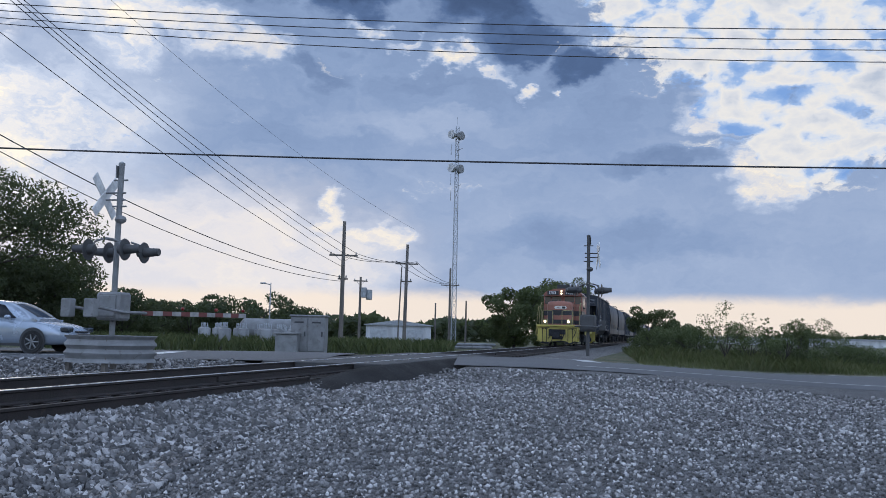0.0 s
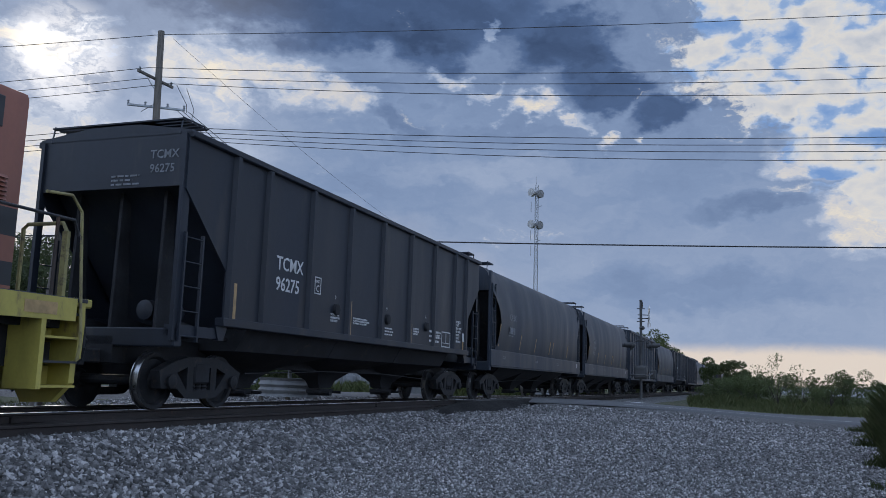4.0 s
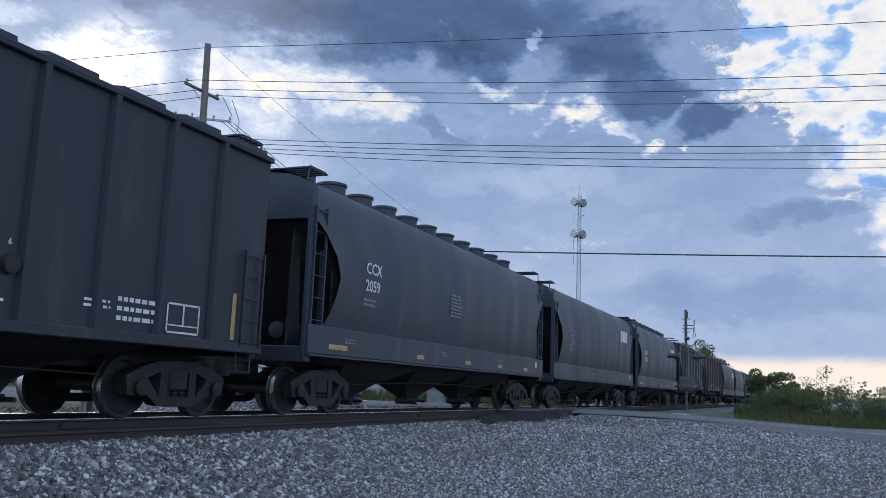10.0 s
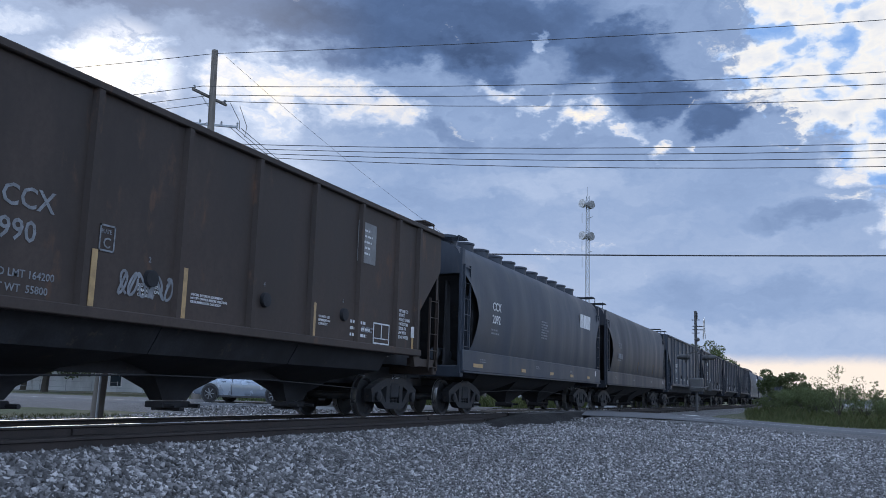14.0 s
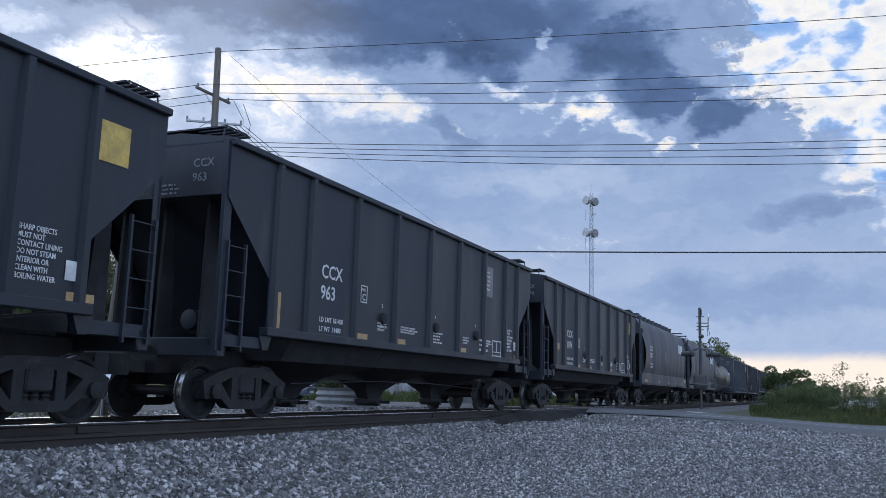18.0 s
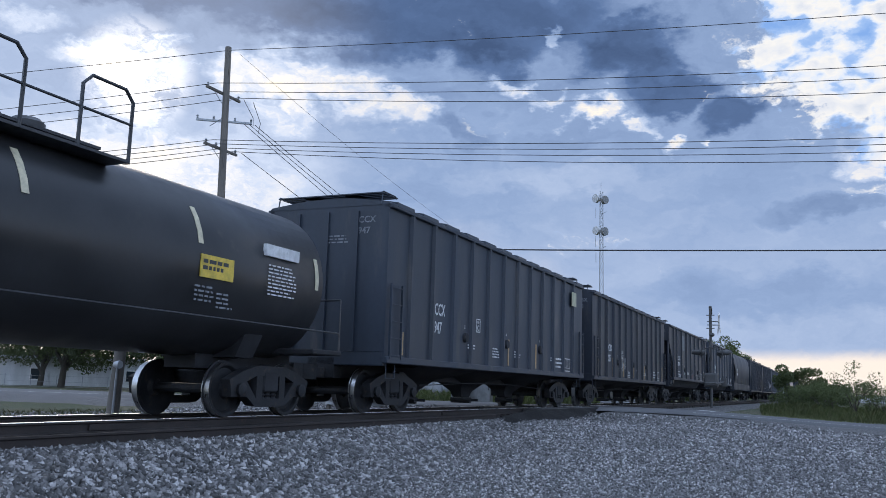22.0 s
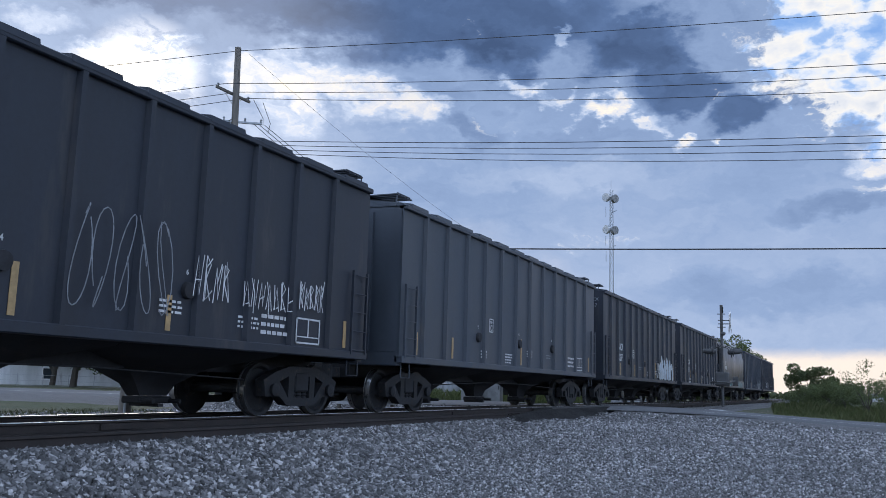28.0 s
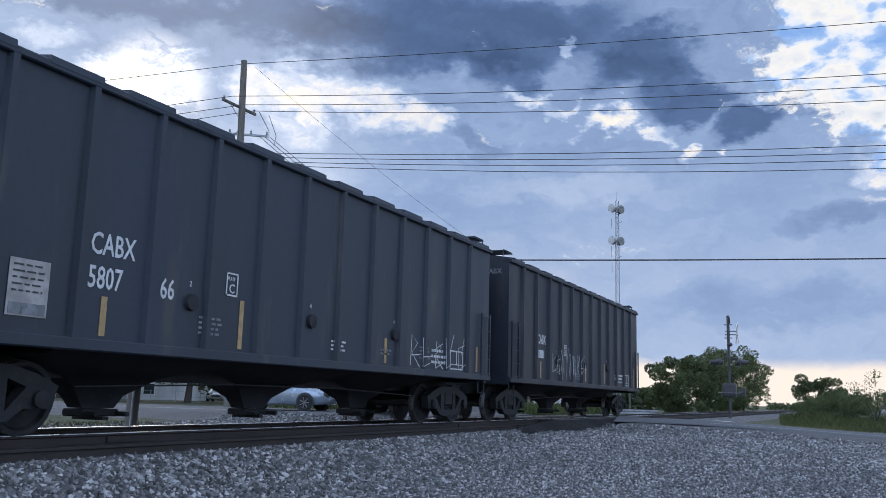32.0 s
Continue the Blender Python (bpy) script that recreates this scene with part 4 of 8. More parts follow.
def hopper_ribbed_open(car, paint, ribs=10):
    """Covered hopper with outside posts and sloped, open ends."""
    top, sill = 4.46, 1.50
    x = 1.53
    for side in (-1, 1):
        poly = [(-HALF, top), (-HALF, 3.55), (-6.6, 2.35), (-6.6, sill), (6.6, sill), (6.6, 2.35), (HALF, 3.55), (HALF, top)]
        a, b = sorted((side * x, side * (x - 0.03)))
        part("side_sheet", Shape().prism(poly, a, b, "x"), paint, car)
        for y in (-6.5, -5.4, -3.65, -1.83, 0.0, 1.83, 3.65, 5.4, 6.5):
            z0 = sill
            a, b = sorted((side * x, side * (x + 0.085)))
            r = Shape().prism([(a if side > 0 else b, y - 0.085), (b if side > 0 else a, y - 0.05), (b if side > 0 else a, y + 0.05), (a if side > 0 else b, y + 0.085)], z0, top - 0.06, "z")
            part("rib", r, paint, car, smooth=0)
        a, b = sorted((side * (x - 0.1), side * (x + 0.09)))
        part("side_sill", Shape().block(a, b, -6.7, 6.7, sill - 0.10, sill + 0.05, 0.015), paint, car)
        part("eave_rail", Shape().block(a, b, -HALF, HALF, top - 0.06, top + 0.05, 0.015), paint, car)
        a, b = sorted((side * 1.3, side * 1.5))
        for s in (-1, 1):
            y0, y1 = sorted((s * 6.6, s * HALF))
            part("end_side_sill", Shape().box(a, b, y0, y1, 1.18, 1.36), paint, car)
        for s in (-1, 1):
            pad = Shape().prism([(s * 6.45, sill - 0.1), (s * 6.80, sill - 0.1), (s * 6.70, sill - 0.34), (s * 6.55, sill - 0.34)], side * 1.45 - 0.03, side * 1.45 + 0.08, "x")
            part("jacking_pad", pad, paint, car)
            y0, y1 = sorted((s * (HALF - 0.08), s * (HALF - 0.55)))
            ladder(car, side * 1.5 - (0.05 if side < 0 else 0.0), y0, y1, 1.1, 2.85, 5, paint)
    roof = Shape().prism([(-1.6, top), (1.6, top), (1.55, top + 0.07), (0.5, top + 0.22), (-0.5, top + 0.22), (-1.55, top + 0.07)], -HALF, HALF)
    part("roof", roof, paint, car)
    for i in range(4):
        y = -5.7 + 3.8 * i
        part("hatch_cover", Shape().block(-0.33, 0.33, y - 1.8, y + 1.8, top + 0.2, top + 0.33, 0.04), paint, car)
    for s in (-1, 1):
        y0, y1 = sorted((s * HALF, s * (HALF - 0.05)))
        part("end_sheet", Shape().box(-1.5, 1.5, y0, y1, 3.6, top + 0.02), paint, car)
    corner_posts(car, paint, 1.5, 1.1, top)
    roofwalk(car, top + 0.26, paint)
    under_parts(car, sill, paint)
    return x + 0.001, x + 0.09


def hopper_ribbed_full(car, paint, ribs=12, bumps=True):
    """Covered hopper with outside posts and sides that run out to the ends."""
    top, sill = 4.44, 1.16
    x = 1.53
    for side in (-1, 1):
        a, b = sorted((side * x, side * (x - 0.04)))
        part("side_sheet", Shape().box(a, b, -HALF, HALF, sill, top), paint, car)
        for i in range(ribs):
            y = -6.78 + 13.3 * i / (ribs - 1)
            a, b = sorted((side * x, side * (x + 0.08)))
            r = Shape().prism([(a if side > 0 else b, y - 0.075), (b if side > 0 else a, y - 0.045), (b if side > 0 else a, y + 0.045), (a if side > 0 else b, y + 0.075)], sill, top - 0.05, "z")
            part("rib", r, paint, car, smooth=0)
        a, b = sorted((side * (x - 0.12), side * (x + 0.085)))
        part("side_sill", Shape().block(a, b, -HALF, HALF, sill - 0.10, sill + 0.05, 0.015), paint, car)
        part("eave_rail", Shape().block(a, b, -HALF, HALF, top - 0.06, top + 0.04, 0.015), paint, car)
        for s in (-1, 1):
            y0, y1 = sorted((s * (HALF - 0.1), s * (HALF - 0.62)))
            ladder(car, side * (x + 0.05) - (0.05 if side < 0 else 0.0), y0, y1, 1.15, 2.75, 5, paint)
            st = Shape().tube([(side * 1.5, s * 7.7, 1.3), (side * 1.5, s * 7.7, 0.75), (side * 1.5, s * 7.3, 0.75), (side * 1.5, s * 7.3, 1.3)], 0.016, 6)
            part("stirrup_step", st, paint, car)
    roof = Shape().prism([(-1.58, top), (1.58, top), (1.5, top + 0.08), (0.55, top + 0.20), (-0.55, top + 0.20), (-1.5, top + 0.08)], -HALF, HALF)
    part("roof", roof, paint, car)
    if bumps:
        n = 12
        for i in range(n):
            y = -HALF + (i + 0.5) * 2 * HALF / n
            part("roof_panel", Shape().prism([(-1.62, top), (1.62, top), (1.60, top + 0.10), (0.6, top + 0.26), (-0.6, top + 0.26), (-1.60, top + 0.10)], y - 0.42, y + 0.42), paint, car)
    for i in range(4):
        y = -5.6 + 3.73 * i
        part("hatch_cover", Shape().block(-0.34, 0.34, y - 1.7, y + 1.7, top + 0.2, top + 0.33, 0.04), paint, car)
    for s in (-1, 1):
        y0, y1 = sorted((s * HALF, s * (HALF - 0.05)))
        part("end_sheet", Shape().box(-1.5, 1.5, y0, y1, 1.3, top + 0.02), paint, car)
        for xx in (-0.75, 0, 0.75):
            y0, y1 = sorted((s * HALF, s * (HALF + 0.05)))
            part("end_rib", Shape().box(xx - 0.05, xx + 0.05, y0, y1, 1.3, top - 0.1), paint, car)
    roofwalk(car, top + 0.28, paint)
    under_parts(car, sill, paint)
    return x + 0.001, x + 0.085


def barrel_x(z):
    """Half width of the smooth-sided cars at a height."""
    pts = [(1.70, 1.50), (2.0, 1.555), (2.5, 1.60), (3.0, 1.61), (3.5, 1.57), (3.9, 1.50), (4.2, 1.42), (4.45, 1.30), (4.58, 1.12), (4.66, 0.85), (4.70, 0.45), (4.71, 0.0)]
    for (za, xa), (zb, xb) in zip(pts, pts[1:]):
        if z <= zb:
            return xa + (xb - xa) * max(0, (z - za)) / (zb - za)
    return 0.0


def hopper_smooth(car, paint, hatches=False, bulge=0.010):
    """Covered hopper with smooth, curved sides."""
    top, sill = 4.49, 1.72
    zs = [1.70, 1.95, 2.3, 2.7, 3.1, 3.5, 3.75, 3.95, 4.2, 4.36, 4.5, 4.6, 4.66, 4.695]
    shell = Shape()
    rows = []
    cols = 41
    arc = [(barrel_x(z), z) for z in zs] + [(0.0, 4.71)] + [(-barrel_x(z), z) for z in reversed(zs)]
    for xx, z in arc:
        if z >= 3.72:
            yl = HALF - 0.04
        elif z >= 2.85:
            k = (3.72 - z) / 0.87
            yl = HALF - 0.04 - 1.0 * (k ** 0.7)
        else:
            yl = HALF - 1.04 + 0.45 * ((2.85 - z) / 1.15) ** 1.6
        ring = []
        for i in range(cols):
            t = -1 + 2 * i / (cols - 1)
            wave = bulge * math.cos(t * math.pi * 10) * (1 if 1.9 < z < 3.9 else 0)
            ring.append((xx + wave * (1 if xx > 0 else -1), t * yl, z))
        rows.append(ring)
    shell.loft(rows, closed=False)
    part("body_shell", shell, paint, car, smooth=50)
    for side in (-1, 1):
        a, b = sorted((side * 1.42, side * 1.565))
        sh = Shape().block(a, b, -HALF, HALF, 1.16, 1.72, 0.02)
        part("side_sill", sh, paint, car)
        a, b = sorted((side * 1.4, side * 1.60))
        part("sill_flange", Shape().box(a, b, -HALF + 0.02, HALF - 0.02, 1.12, 1.16), paint, car)
        for s in (-1, 1):
            y0, y1 = sorted((s * (HALF - 0.08), s * (HALF - 0.50)))
            ladder(car, side * 1.5 - (0.05 if side < 0 else 0.0), y0, y1, 1.72, 4.0, 6, paint)
            brace = Shape().box(min(side * 1.36, side * 1.44), max(side * 1.36, side * 1.44), s * (HALF - 0.62) - 0.04, s * (HALF - 0.62) + 0.04, 1.7, 3.2)
            part("end_upright", brace, paint, car)
    for s in (-1, 1):
        cap = Shape()
        yy = s * (HALF - 0.05)
        pts = [(barrel_x(z), yy, z) for z in zs if z >= 3.7] + [(0, yy, 4.71)] + [(-barrel_x(z), yy, z) for z in reversed(zs) if z >= 3.7]
        cap.add(pts + [(p[0], yy - s * 0.03, p[2]) for p in pts], [tuple(range(len(pts))), tuple(len(pts) + i for i in reversed(range(len(pts))))])
        part("end_sheet", cap, paint, car)
        # curved plate closing the hopper behind the open end; its dark colour puts in the hollow's shade
        for side in (-1, 1):
            x = side * 1.40
            poly = [(s * 4.9, 1.75), (s * 6.85, 1.75), (s * 6.85, 2.9), (s * 7.4, 3.6), (s * 7.75, 3.9), (s * 4.9, 3.9)]
            part("inner_side", Shape().prism(poly, x - 0.02, x + 0.02, "x"), UNDER, car)
    part("roof_trough", Shape().block(-0.35, 0.35, -6.9, 6.9, 4.66, 4.77, 0.03), paint, car)
    if hatches:
        hatch = Shape().lathe([(4.55, 0.31), (4.86, 0.31), (4.87, 0.34), (4.92, 0.34), (4.95, 0.25)], (0.62, 0, 0), "z", 18).mesh("roof_hatch", paint)
        for i in range(11):
            ob = part("roof_hatch", hatch, None, car)
            ob.matrix_local = pose(0, -7.0 + i * 1.27, 0)
    else:
        for i in range(4):
            y = -5.4 + 3.6 * i
            part("hatch_cover", Shape().block(-0.32, 0.32, y - 1.7, y + 1.7, 4.74, 4.82, 0.03), paint, car)
    corner_posts(car, paint, 1.5, 1.1, 4.42)
    roofwalk(car, 4.74 if hatches else 4.70, paint)
    under_parts(car, 1.45, paint, False)
    return None


def tank_body(car, paint):
    """Tank car: cylinder with domed heads, saddles, platform and rails."""
    cz, r, h = 2.42, 1.42, 6.35
    prof = [(-h - 0.52, 0.0), (-h - 0.50, 0.4), (-h - 0.40, 0.85), (-h - 0.2, 1.22), (-h, r)] + [(y, r) for y in (-3.2, 0, 3.2)] + [(h, r), (h + 0.2, 1.22), (h + 0.40, 0.85), (h + 0.50, 0.4), (h + 0.52, 0.0)]
    prof = [(a, max(b, 0.01)) for a, b in prof]
    part("tank", Shape().lathe(prof, (0, 0, cz), "y", 40), paint, car, "black cylindrical tank", smooth=45)
    part("manway", Shape().lathe([(cz + r - 0.12, 0.42), (cz + r + 0.28, 0.42), (cz + r + 0.30, 0.46), (cz + r + 0.36, 0.46), (cz + r + 0.42, 0.30)], (0, -0.6, 0), "z", 20), paint, car)
    part("valve_bonnet", Shape().lathe([(cz + r - 0.12, 0.25), (cz + r + 0.22, 0.25), (cz + r + 0.28, 0.18)], (0, 0.7, 0), "z", 16), paint, car)
    part("platform", Shape().box(-0.75, 0.75, -1.35, 1.35, cz + r - 0.06, cz + r - 0.02).box(0.75, 1.3, -1.35, 1.35, cz + r - 0.30, cz + r - 0.26), DARKSTEEL, car)
    for side in (-1, 1):
        z0, z1 = cz + r - 0.3, cz + r + 0.72
        x = side * 1.28
        for y0, y1 in ((-1.35, -0.45), (0.45, 1.35)):
            hoop = Shape().tube([(x, y0, z0), (x, y0, z1 - 0.15), (x, y0 + 0.15, z1), (x, y1 - 0.15, z1), (x, y1, z1 - 0.15), (x, y1, z0)], 0.026, 6)
            part("hand_rail", hoop, DARKSTEEL, car)
        part("hand_rail", Shape().tube([(x, -1.35, z0 + 0.55), (x, 1.35, z0 + 0.55)], 0.02, 6), DARKSTEEL, car)
        lad = Shape()
        for y in (-0.25, 0.25):
            lad.tube([(side * 1.55, y, 0.9), (side * 1.55, y, 2.4), (side * 1.30, y, 3.6)], 0.02, 6)
        for i in range(8):
            z = 1.0 + i * 0.33
            xx = side * (1.55 if z < 2.4 else 1.55 - 0.21 * (z - 2.4))
            lad.tube([(xx, -0.25, z), (xx, 0.25, z)], 0.013, 6)
        if side < 0:
            part("ladder", lad, paint, car)
        grab = Shape().tube([(side * 1.50, -HALF + 1.0, 1.55), (side * 1.50, HALF - 1.0, 1.55)], 0.018, 6)
        part("side_grab_rail", grab, paint, car)
    for s in (-1, 1):
        sad = Shape()
        ring = [(1.30 * math.sin(a), cz - (r + 0.02) * math.cos(a) if abs(a) < 1.2 else cz - 0.5) for a in np.linspace(-1.05, 1.05, 9)]
        sad.prism([(-0.8, 1.0), (0.8, 1.0)] + [(p, q) for p, q in reversed(ring)], s * 4.9 - 0.25, s * 4.9 + 0.25)
        part("saddle", sad, UNDER, car)
        y0, y1 = sorted((s * 4.2, s * 7.0))
        part("stub_sill", Shape().box(-0.33, 0.33, y0, y1, 0.80, 1.15), UNDER, car)
        y0, y1 = sorted((s * 6.0, s * 7.02))
        part("end_platform", Shape().block(-1.5, 1.5, y0, y1, 1.12, 1.22, 0.02), UNDER, car)
        add_truck(car, s * 5.35)
        er = Shape().tube([(-1.45, s * 6.98, 1.2), (-1.45, s * 6.98, 2.2), (1.45, s * 6.98, 2.2), (1.45, s * 6.98, 1.2)], 0.02, 6)
        part("end_rail", er, paint, car)
        sh = Shape().block(-0.11, 0.11, 6.4, 7.55, 0.72, 0.94, 0.02)
        sh.prism([(-0.17, 7.4), (0.17, 7.4), (0.2, 7.7), (0.06, 7.85), (-0.19, 7.7)], 0.68, 1.0, "z")
        ob = part("coupler", sh, CAST, car)
        ob.matrix_local = pose(0, 0, 0, 0, 0, 0 if s > 0 else 180)
    part("bottom_outlet", Shape().lathe([(0.55, 0.16), (1.02, 0.22)], (0, 0, 0), "z", 12), UNDER, car)


# front of each car's body when the train's shift is 0, spacing 17.2 m, the tank car shorter
FRONTS = [31.24, 48.48, 65.65, 82.83, 100.11, 117.32, 134.60, 151.90, 169.12, 186.24, 203.47, 220.64, 237.95, 255.09, 272.24, 289.40, 306.65,
          323.93, 341.12, 358.32, 375.33, 391.12, 408.40, 425.71, 442.97, 460.00, 477.04, 494.23, 511.47, 528.64, 545.95, 563.19, 580.28, 597.48]
SHIFTS = [(0.0, -59.04), (1.5, -29.52), (3.0, 0.0), (6.0, 59.03), (9.0, 118.05), (12.0, 177.14), (14.5, 226.36), (17.0, 275.73), (20.0, 335.07),
          (23.0, 394.73), (26.0, 454.8), (29.0, 514.96), (32.0, 574.84)]
CARS = []


def scrawl(car, x, y0, y1, z0, z1, seed, material, strokes=5, r=0.018, name="graffiti"):
    """Looping sprayed lines."""
    rng = random.Random(seed)
    sh = Shape()
    for k in range(strokes):
        c = y0 + (y1 - y0) * (k + 0.5) / strokes
        w = (y1 - y0) / strokes * 0.75
        pts = []
        p, q = rng.uniform(0, 6), rng.uniform(1.2, 2.6)
        for i in range(22):
            t = i / 21
            pts.append((x + 0.004, c + w * 0.5 * math.sin(p + q * 6 * t) + w * 0.4 * (t - 0.5), z0 + (z1 - z0) * (0.5 + 0.5 * math.sin(1.3 * p + 4.5 * t * q + k))))
        k0 = len(sh.v)
        sh.tube(pts, r, 5)
        sh.v[k0:] = [(x + 0.002 + (v[0] - x) * 0.12, v[1], v[2]) for v in sh.v[k0:]]
    return part(name, sh, material, car, "sprayed graffiti lines")


def tag(car, x, y0, y1, z0, z1, seed, material, letters=5, r=0.011):
    """Quick angular sprayed signature, letter by letter, that spells nothing."""
    shapes = [[(0, 0), (0.3, 1), (0.55, 0.1), (0.85, 1)], [(0, 1), (0.1, 0.02), (0.7, 0.15)], [(0, 0), (0.4, 1), (0.8, 0)], [(0.1, 0.4), (0.75, 0.45)],
              [(0.05, 0), (0.1, 1), (0.6, 0.8), (0.12, 0.5), (0.75, 0)], [(0.8, 0.9), (0.15, 0.7), (0.2, 0.05), (0.9, 0.25)], [(0, 1), (0.4, 0.5), (0.35, -0.25)], [(0.8, 1.1), (0.4, 0.5)]]
    rng = random.Random(seed)
    w = (y1 - y0) / letters
    for k in range(letters):
        sh = Shape()
        tall = rng.uniform(0.75, 1.1)
        for form in rng.sample(shapes, 2):
            pts = [(x + 0.004, y0 + (k + 0.95 * p + rng.uniform(-0.06, 0.06)) * w, z0 + (q * tall + rng.uniform(-0.06, 0.06)) * (z1 - z0)) for p, q in form]
            k0 = len(sh.v)
            sh.tube(pts, r, 5)
            sh.v[k0:] = [(x + 0.002 + (v[0] - x) * 0.12, v[1], v[2]) for v in sh.v[k0:]]
        part("graffiti", sh, material, car, "sprayed graffiti stroke")


def logo_block(car, x, y, z, size, material):
    """A slanted four-piece company mark, as plain shapes."""
    sh = Shape()
    for i, w in enumerate((0.95, 0.95, 0.8, 0.85)):
        a = y + size * (0, 0.93, 1.75, 2.4)[i]
        sh.prism([(a, z), (a + w * size * 0.8, z - 0.02), (a + w * size * 0.95, z + size), (a + 0.1 * size, z + size)], x, x + 0.006, "x")
        sh.prism([(a + 0.3 * size, z + 0.35 * size), (a + 0.5 * size, z + 0.35 * size), (a + 0.5 * size, z + 0.6 * size), (a + 0.35 * size, z + 0.6 * size)], x, x + 0.008, "x")
    return part("company_mark", sh, material, car, "white slanted company mark")


def marks(car, x, y, z, mark, number, big=0.42, ld=None, lt=None, material=None, lean=0.0, stretch=1.0):
    lettering(mark, big, car, x, y, z, material, lean, stretch)
    lettering(number[:4] if " " in number else number, big, car, x, y, z - big * 1.08, material, lean, stretch)
    if " " in number.strip():
        lettering(number.split()[1], big, car, x, y + 1.27, z - big * 1.08, material, lean, stretch)
    if ld:
        lettering("LD LMT " + ld, big * 0.36, car, x, y, z - big * 2.25, material, lean)
        lettering("LT WT  " + lt, big * 0.36, car, x, y, z - big * 2.72, material, lean)


def sheet_x(kind, z):
    return barrel_x(z) + 0.012 if kind in "SH" else 1.533


def strips(car, kind, places, material=AMBER):
    for y, z0, z1, w in places:
        if kind in "SH":
            x0, x1 = barrel_x(z0) + 0.012, barrel_x(z1) + 0.012
            sh = Shape().add([(x0, y, z0), (x0, y + w, z0), (x1, y + w * 2.2, z1), (x1, y + w * 1.2, z1), (x0 - 0.01, y, z0), (x0 - 0.01, y + w, z0), (x1 - 0.01, y + w * 2.2, z1), (x1 - 0.01, y + w * 1.2, z1)],
                             [(0, 1, 2, 3), (7, 6, 5, 4), (0, 4, 5, 1), (1, 5, 6, 2), (2, 6, 7, 3), (3, 7, 4, 0)])
            part("reflector", sh, material, car, "", 0)
        else:
            plate("reflector", car, 1.535, y, y + w, z0, z1, material)


# kind (O open-ended ribbed, F full ribbed, S smooth, H smooth with roof hatches, T tank), paint, mark, number
ROSTER = [
    ("O", BLACK, "TCMX", "96275"), ("S", SLATE, "CABX", ""), ("S", SLATE, "CABX", "70140"), ("F", SLATE, "", ""), ("S", SLATE, "CABX", ""),
    ("O", BLACK, "TCMX", "96164"), ("F", BLACK, "CABX", "5807 65"), ("H", SLATE, "CCX", "2059"), ("S", SLATE, "CCX", "2004"), ("H", SLATE, "CCX", "2065"),
    ("O", BLACK, "CCX", "1130"), ("O", BROWN, "CCX", "990"), ("H", SLATE, "CCX", "2092"), ("S", BLACK, "TILX", ""), ("O", SLATE, "ECQX", "4919"),
    ("O", BLACK, "CCX", "1123"), ("O", BLACK, "CCX", "963"), ("O", BLACK, "CCX", "1074"), ("H", SLATE, "CCX", "2080"), ("S", SLATE, "CCX", "2029"),
    ("T", TANKBLACK, "UTLX", "670558"), ("F", SLATE, "CCX", "947"), ("F", BLACK, "DCBX", "1025"), ("O", BLACK, "ECQX", "47018"), ("O", SLATE, "ECQX", "4854"),
    ("S", BLACK, "FURX", "899422"), ("F", BLACK, "", ""), ("F", BLACK, "ECQX", "57514"), ("F", BLUEGREY, "", ""), ("F", BLACK, "GACX", "60257"),
    ("F", BLACK, "DCBX", "1028"), ("S", TAN, "TILX", "487253"), ("F", SLATE, "CABX", "5807 66"), ("F", BLACK, "CABX", ""),
]
LABELS = {"O": "ribbed covered hopper car with sloped open ends", "F": "closely ribbed covered hopper car with full sides",
          "S": "smooth curved-side covered hopper car", "H": "curved-side covered hopper car with round roof hatches", "T": "black tank car with a railed top platform"}
TINT = {"black_paint": "black", "slate_paint": "dark slate grey", "brown_black_paint": "rust-brown black", "blue_grey_paint": "blue-grey", "grey_tan_paint": "dull grey", "tank_black_paint": ""}


def build_cars():
    made = {}
    for i, (kind, paint, mark, number) in enumerate(ROSTER):
        half = HALF if kind != "T" else 6.9
        y = FRONTS[i] + (HALF if kind != "T" else 7.1)
        where = pose(TRACK, y, 0)
        key = (kind, paint.name)
        if key in made:
            car = copy_thing(made[key], where)
        else:
            car = thing("tank_car" if kind == "T" else "hopper_car", "", "")
            {"O": hopper_ribbed_open, "F": hopper_ribbed_full, "S": hopper_smooth, "T": tank_body,
             "H": lambda c, p: hopper_smooth(c, p, True)}[kind](car, paint)
            car.matrix_world = where
            made[key] = car
        tagged(car, (TINT[paint.name] + " " + LABELS[kind]).strip(), "tank car" if kind == "T" else "hopper car", "freight cars of the train")
        CARS.append(car)
    for i, (kind, paint, mark, number) in enumerate(ROSTER):
        dress_car(i + 1, CARS[i], kind, paint, mark, number)


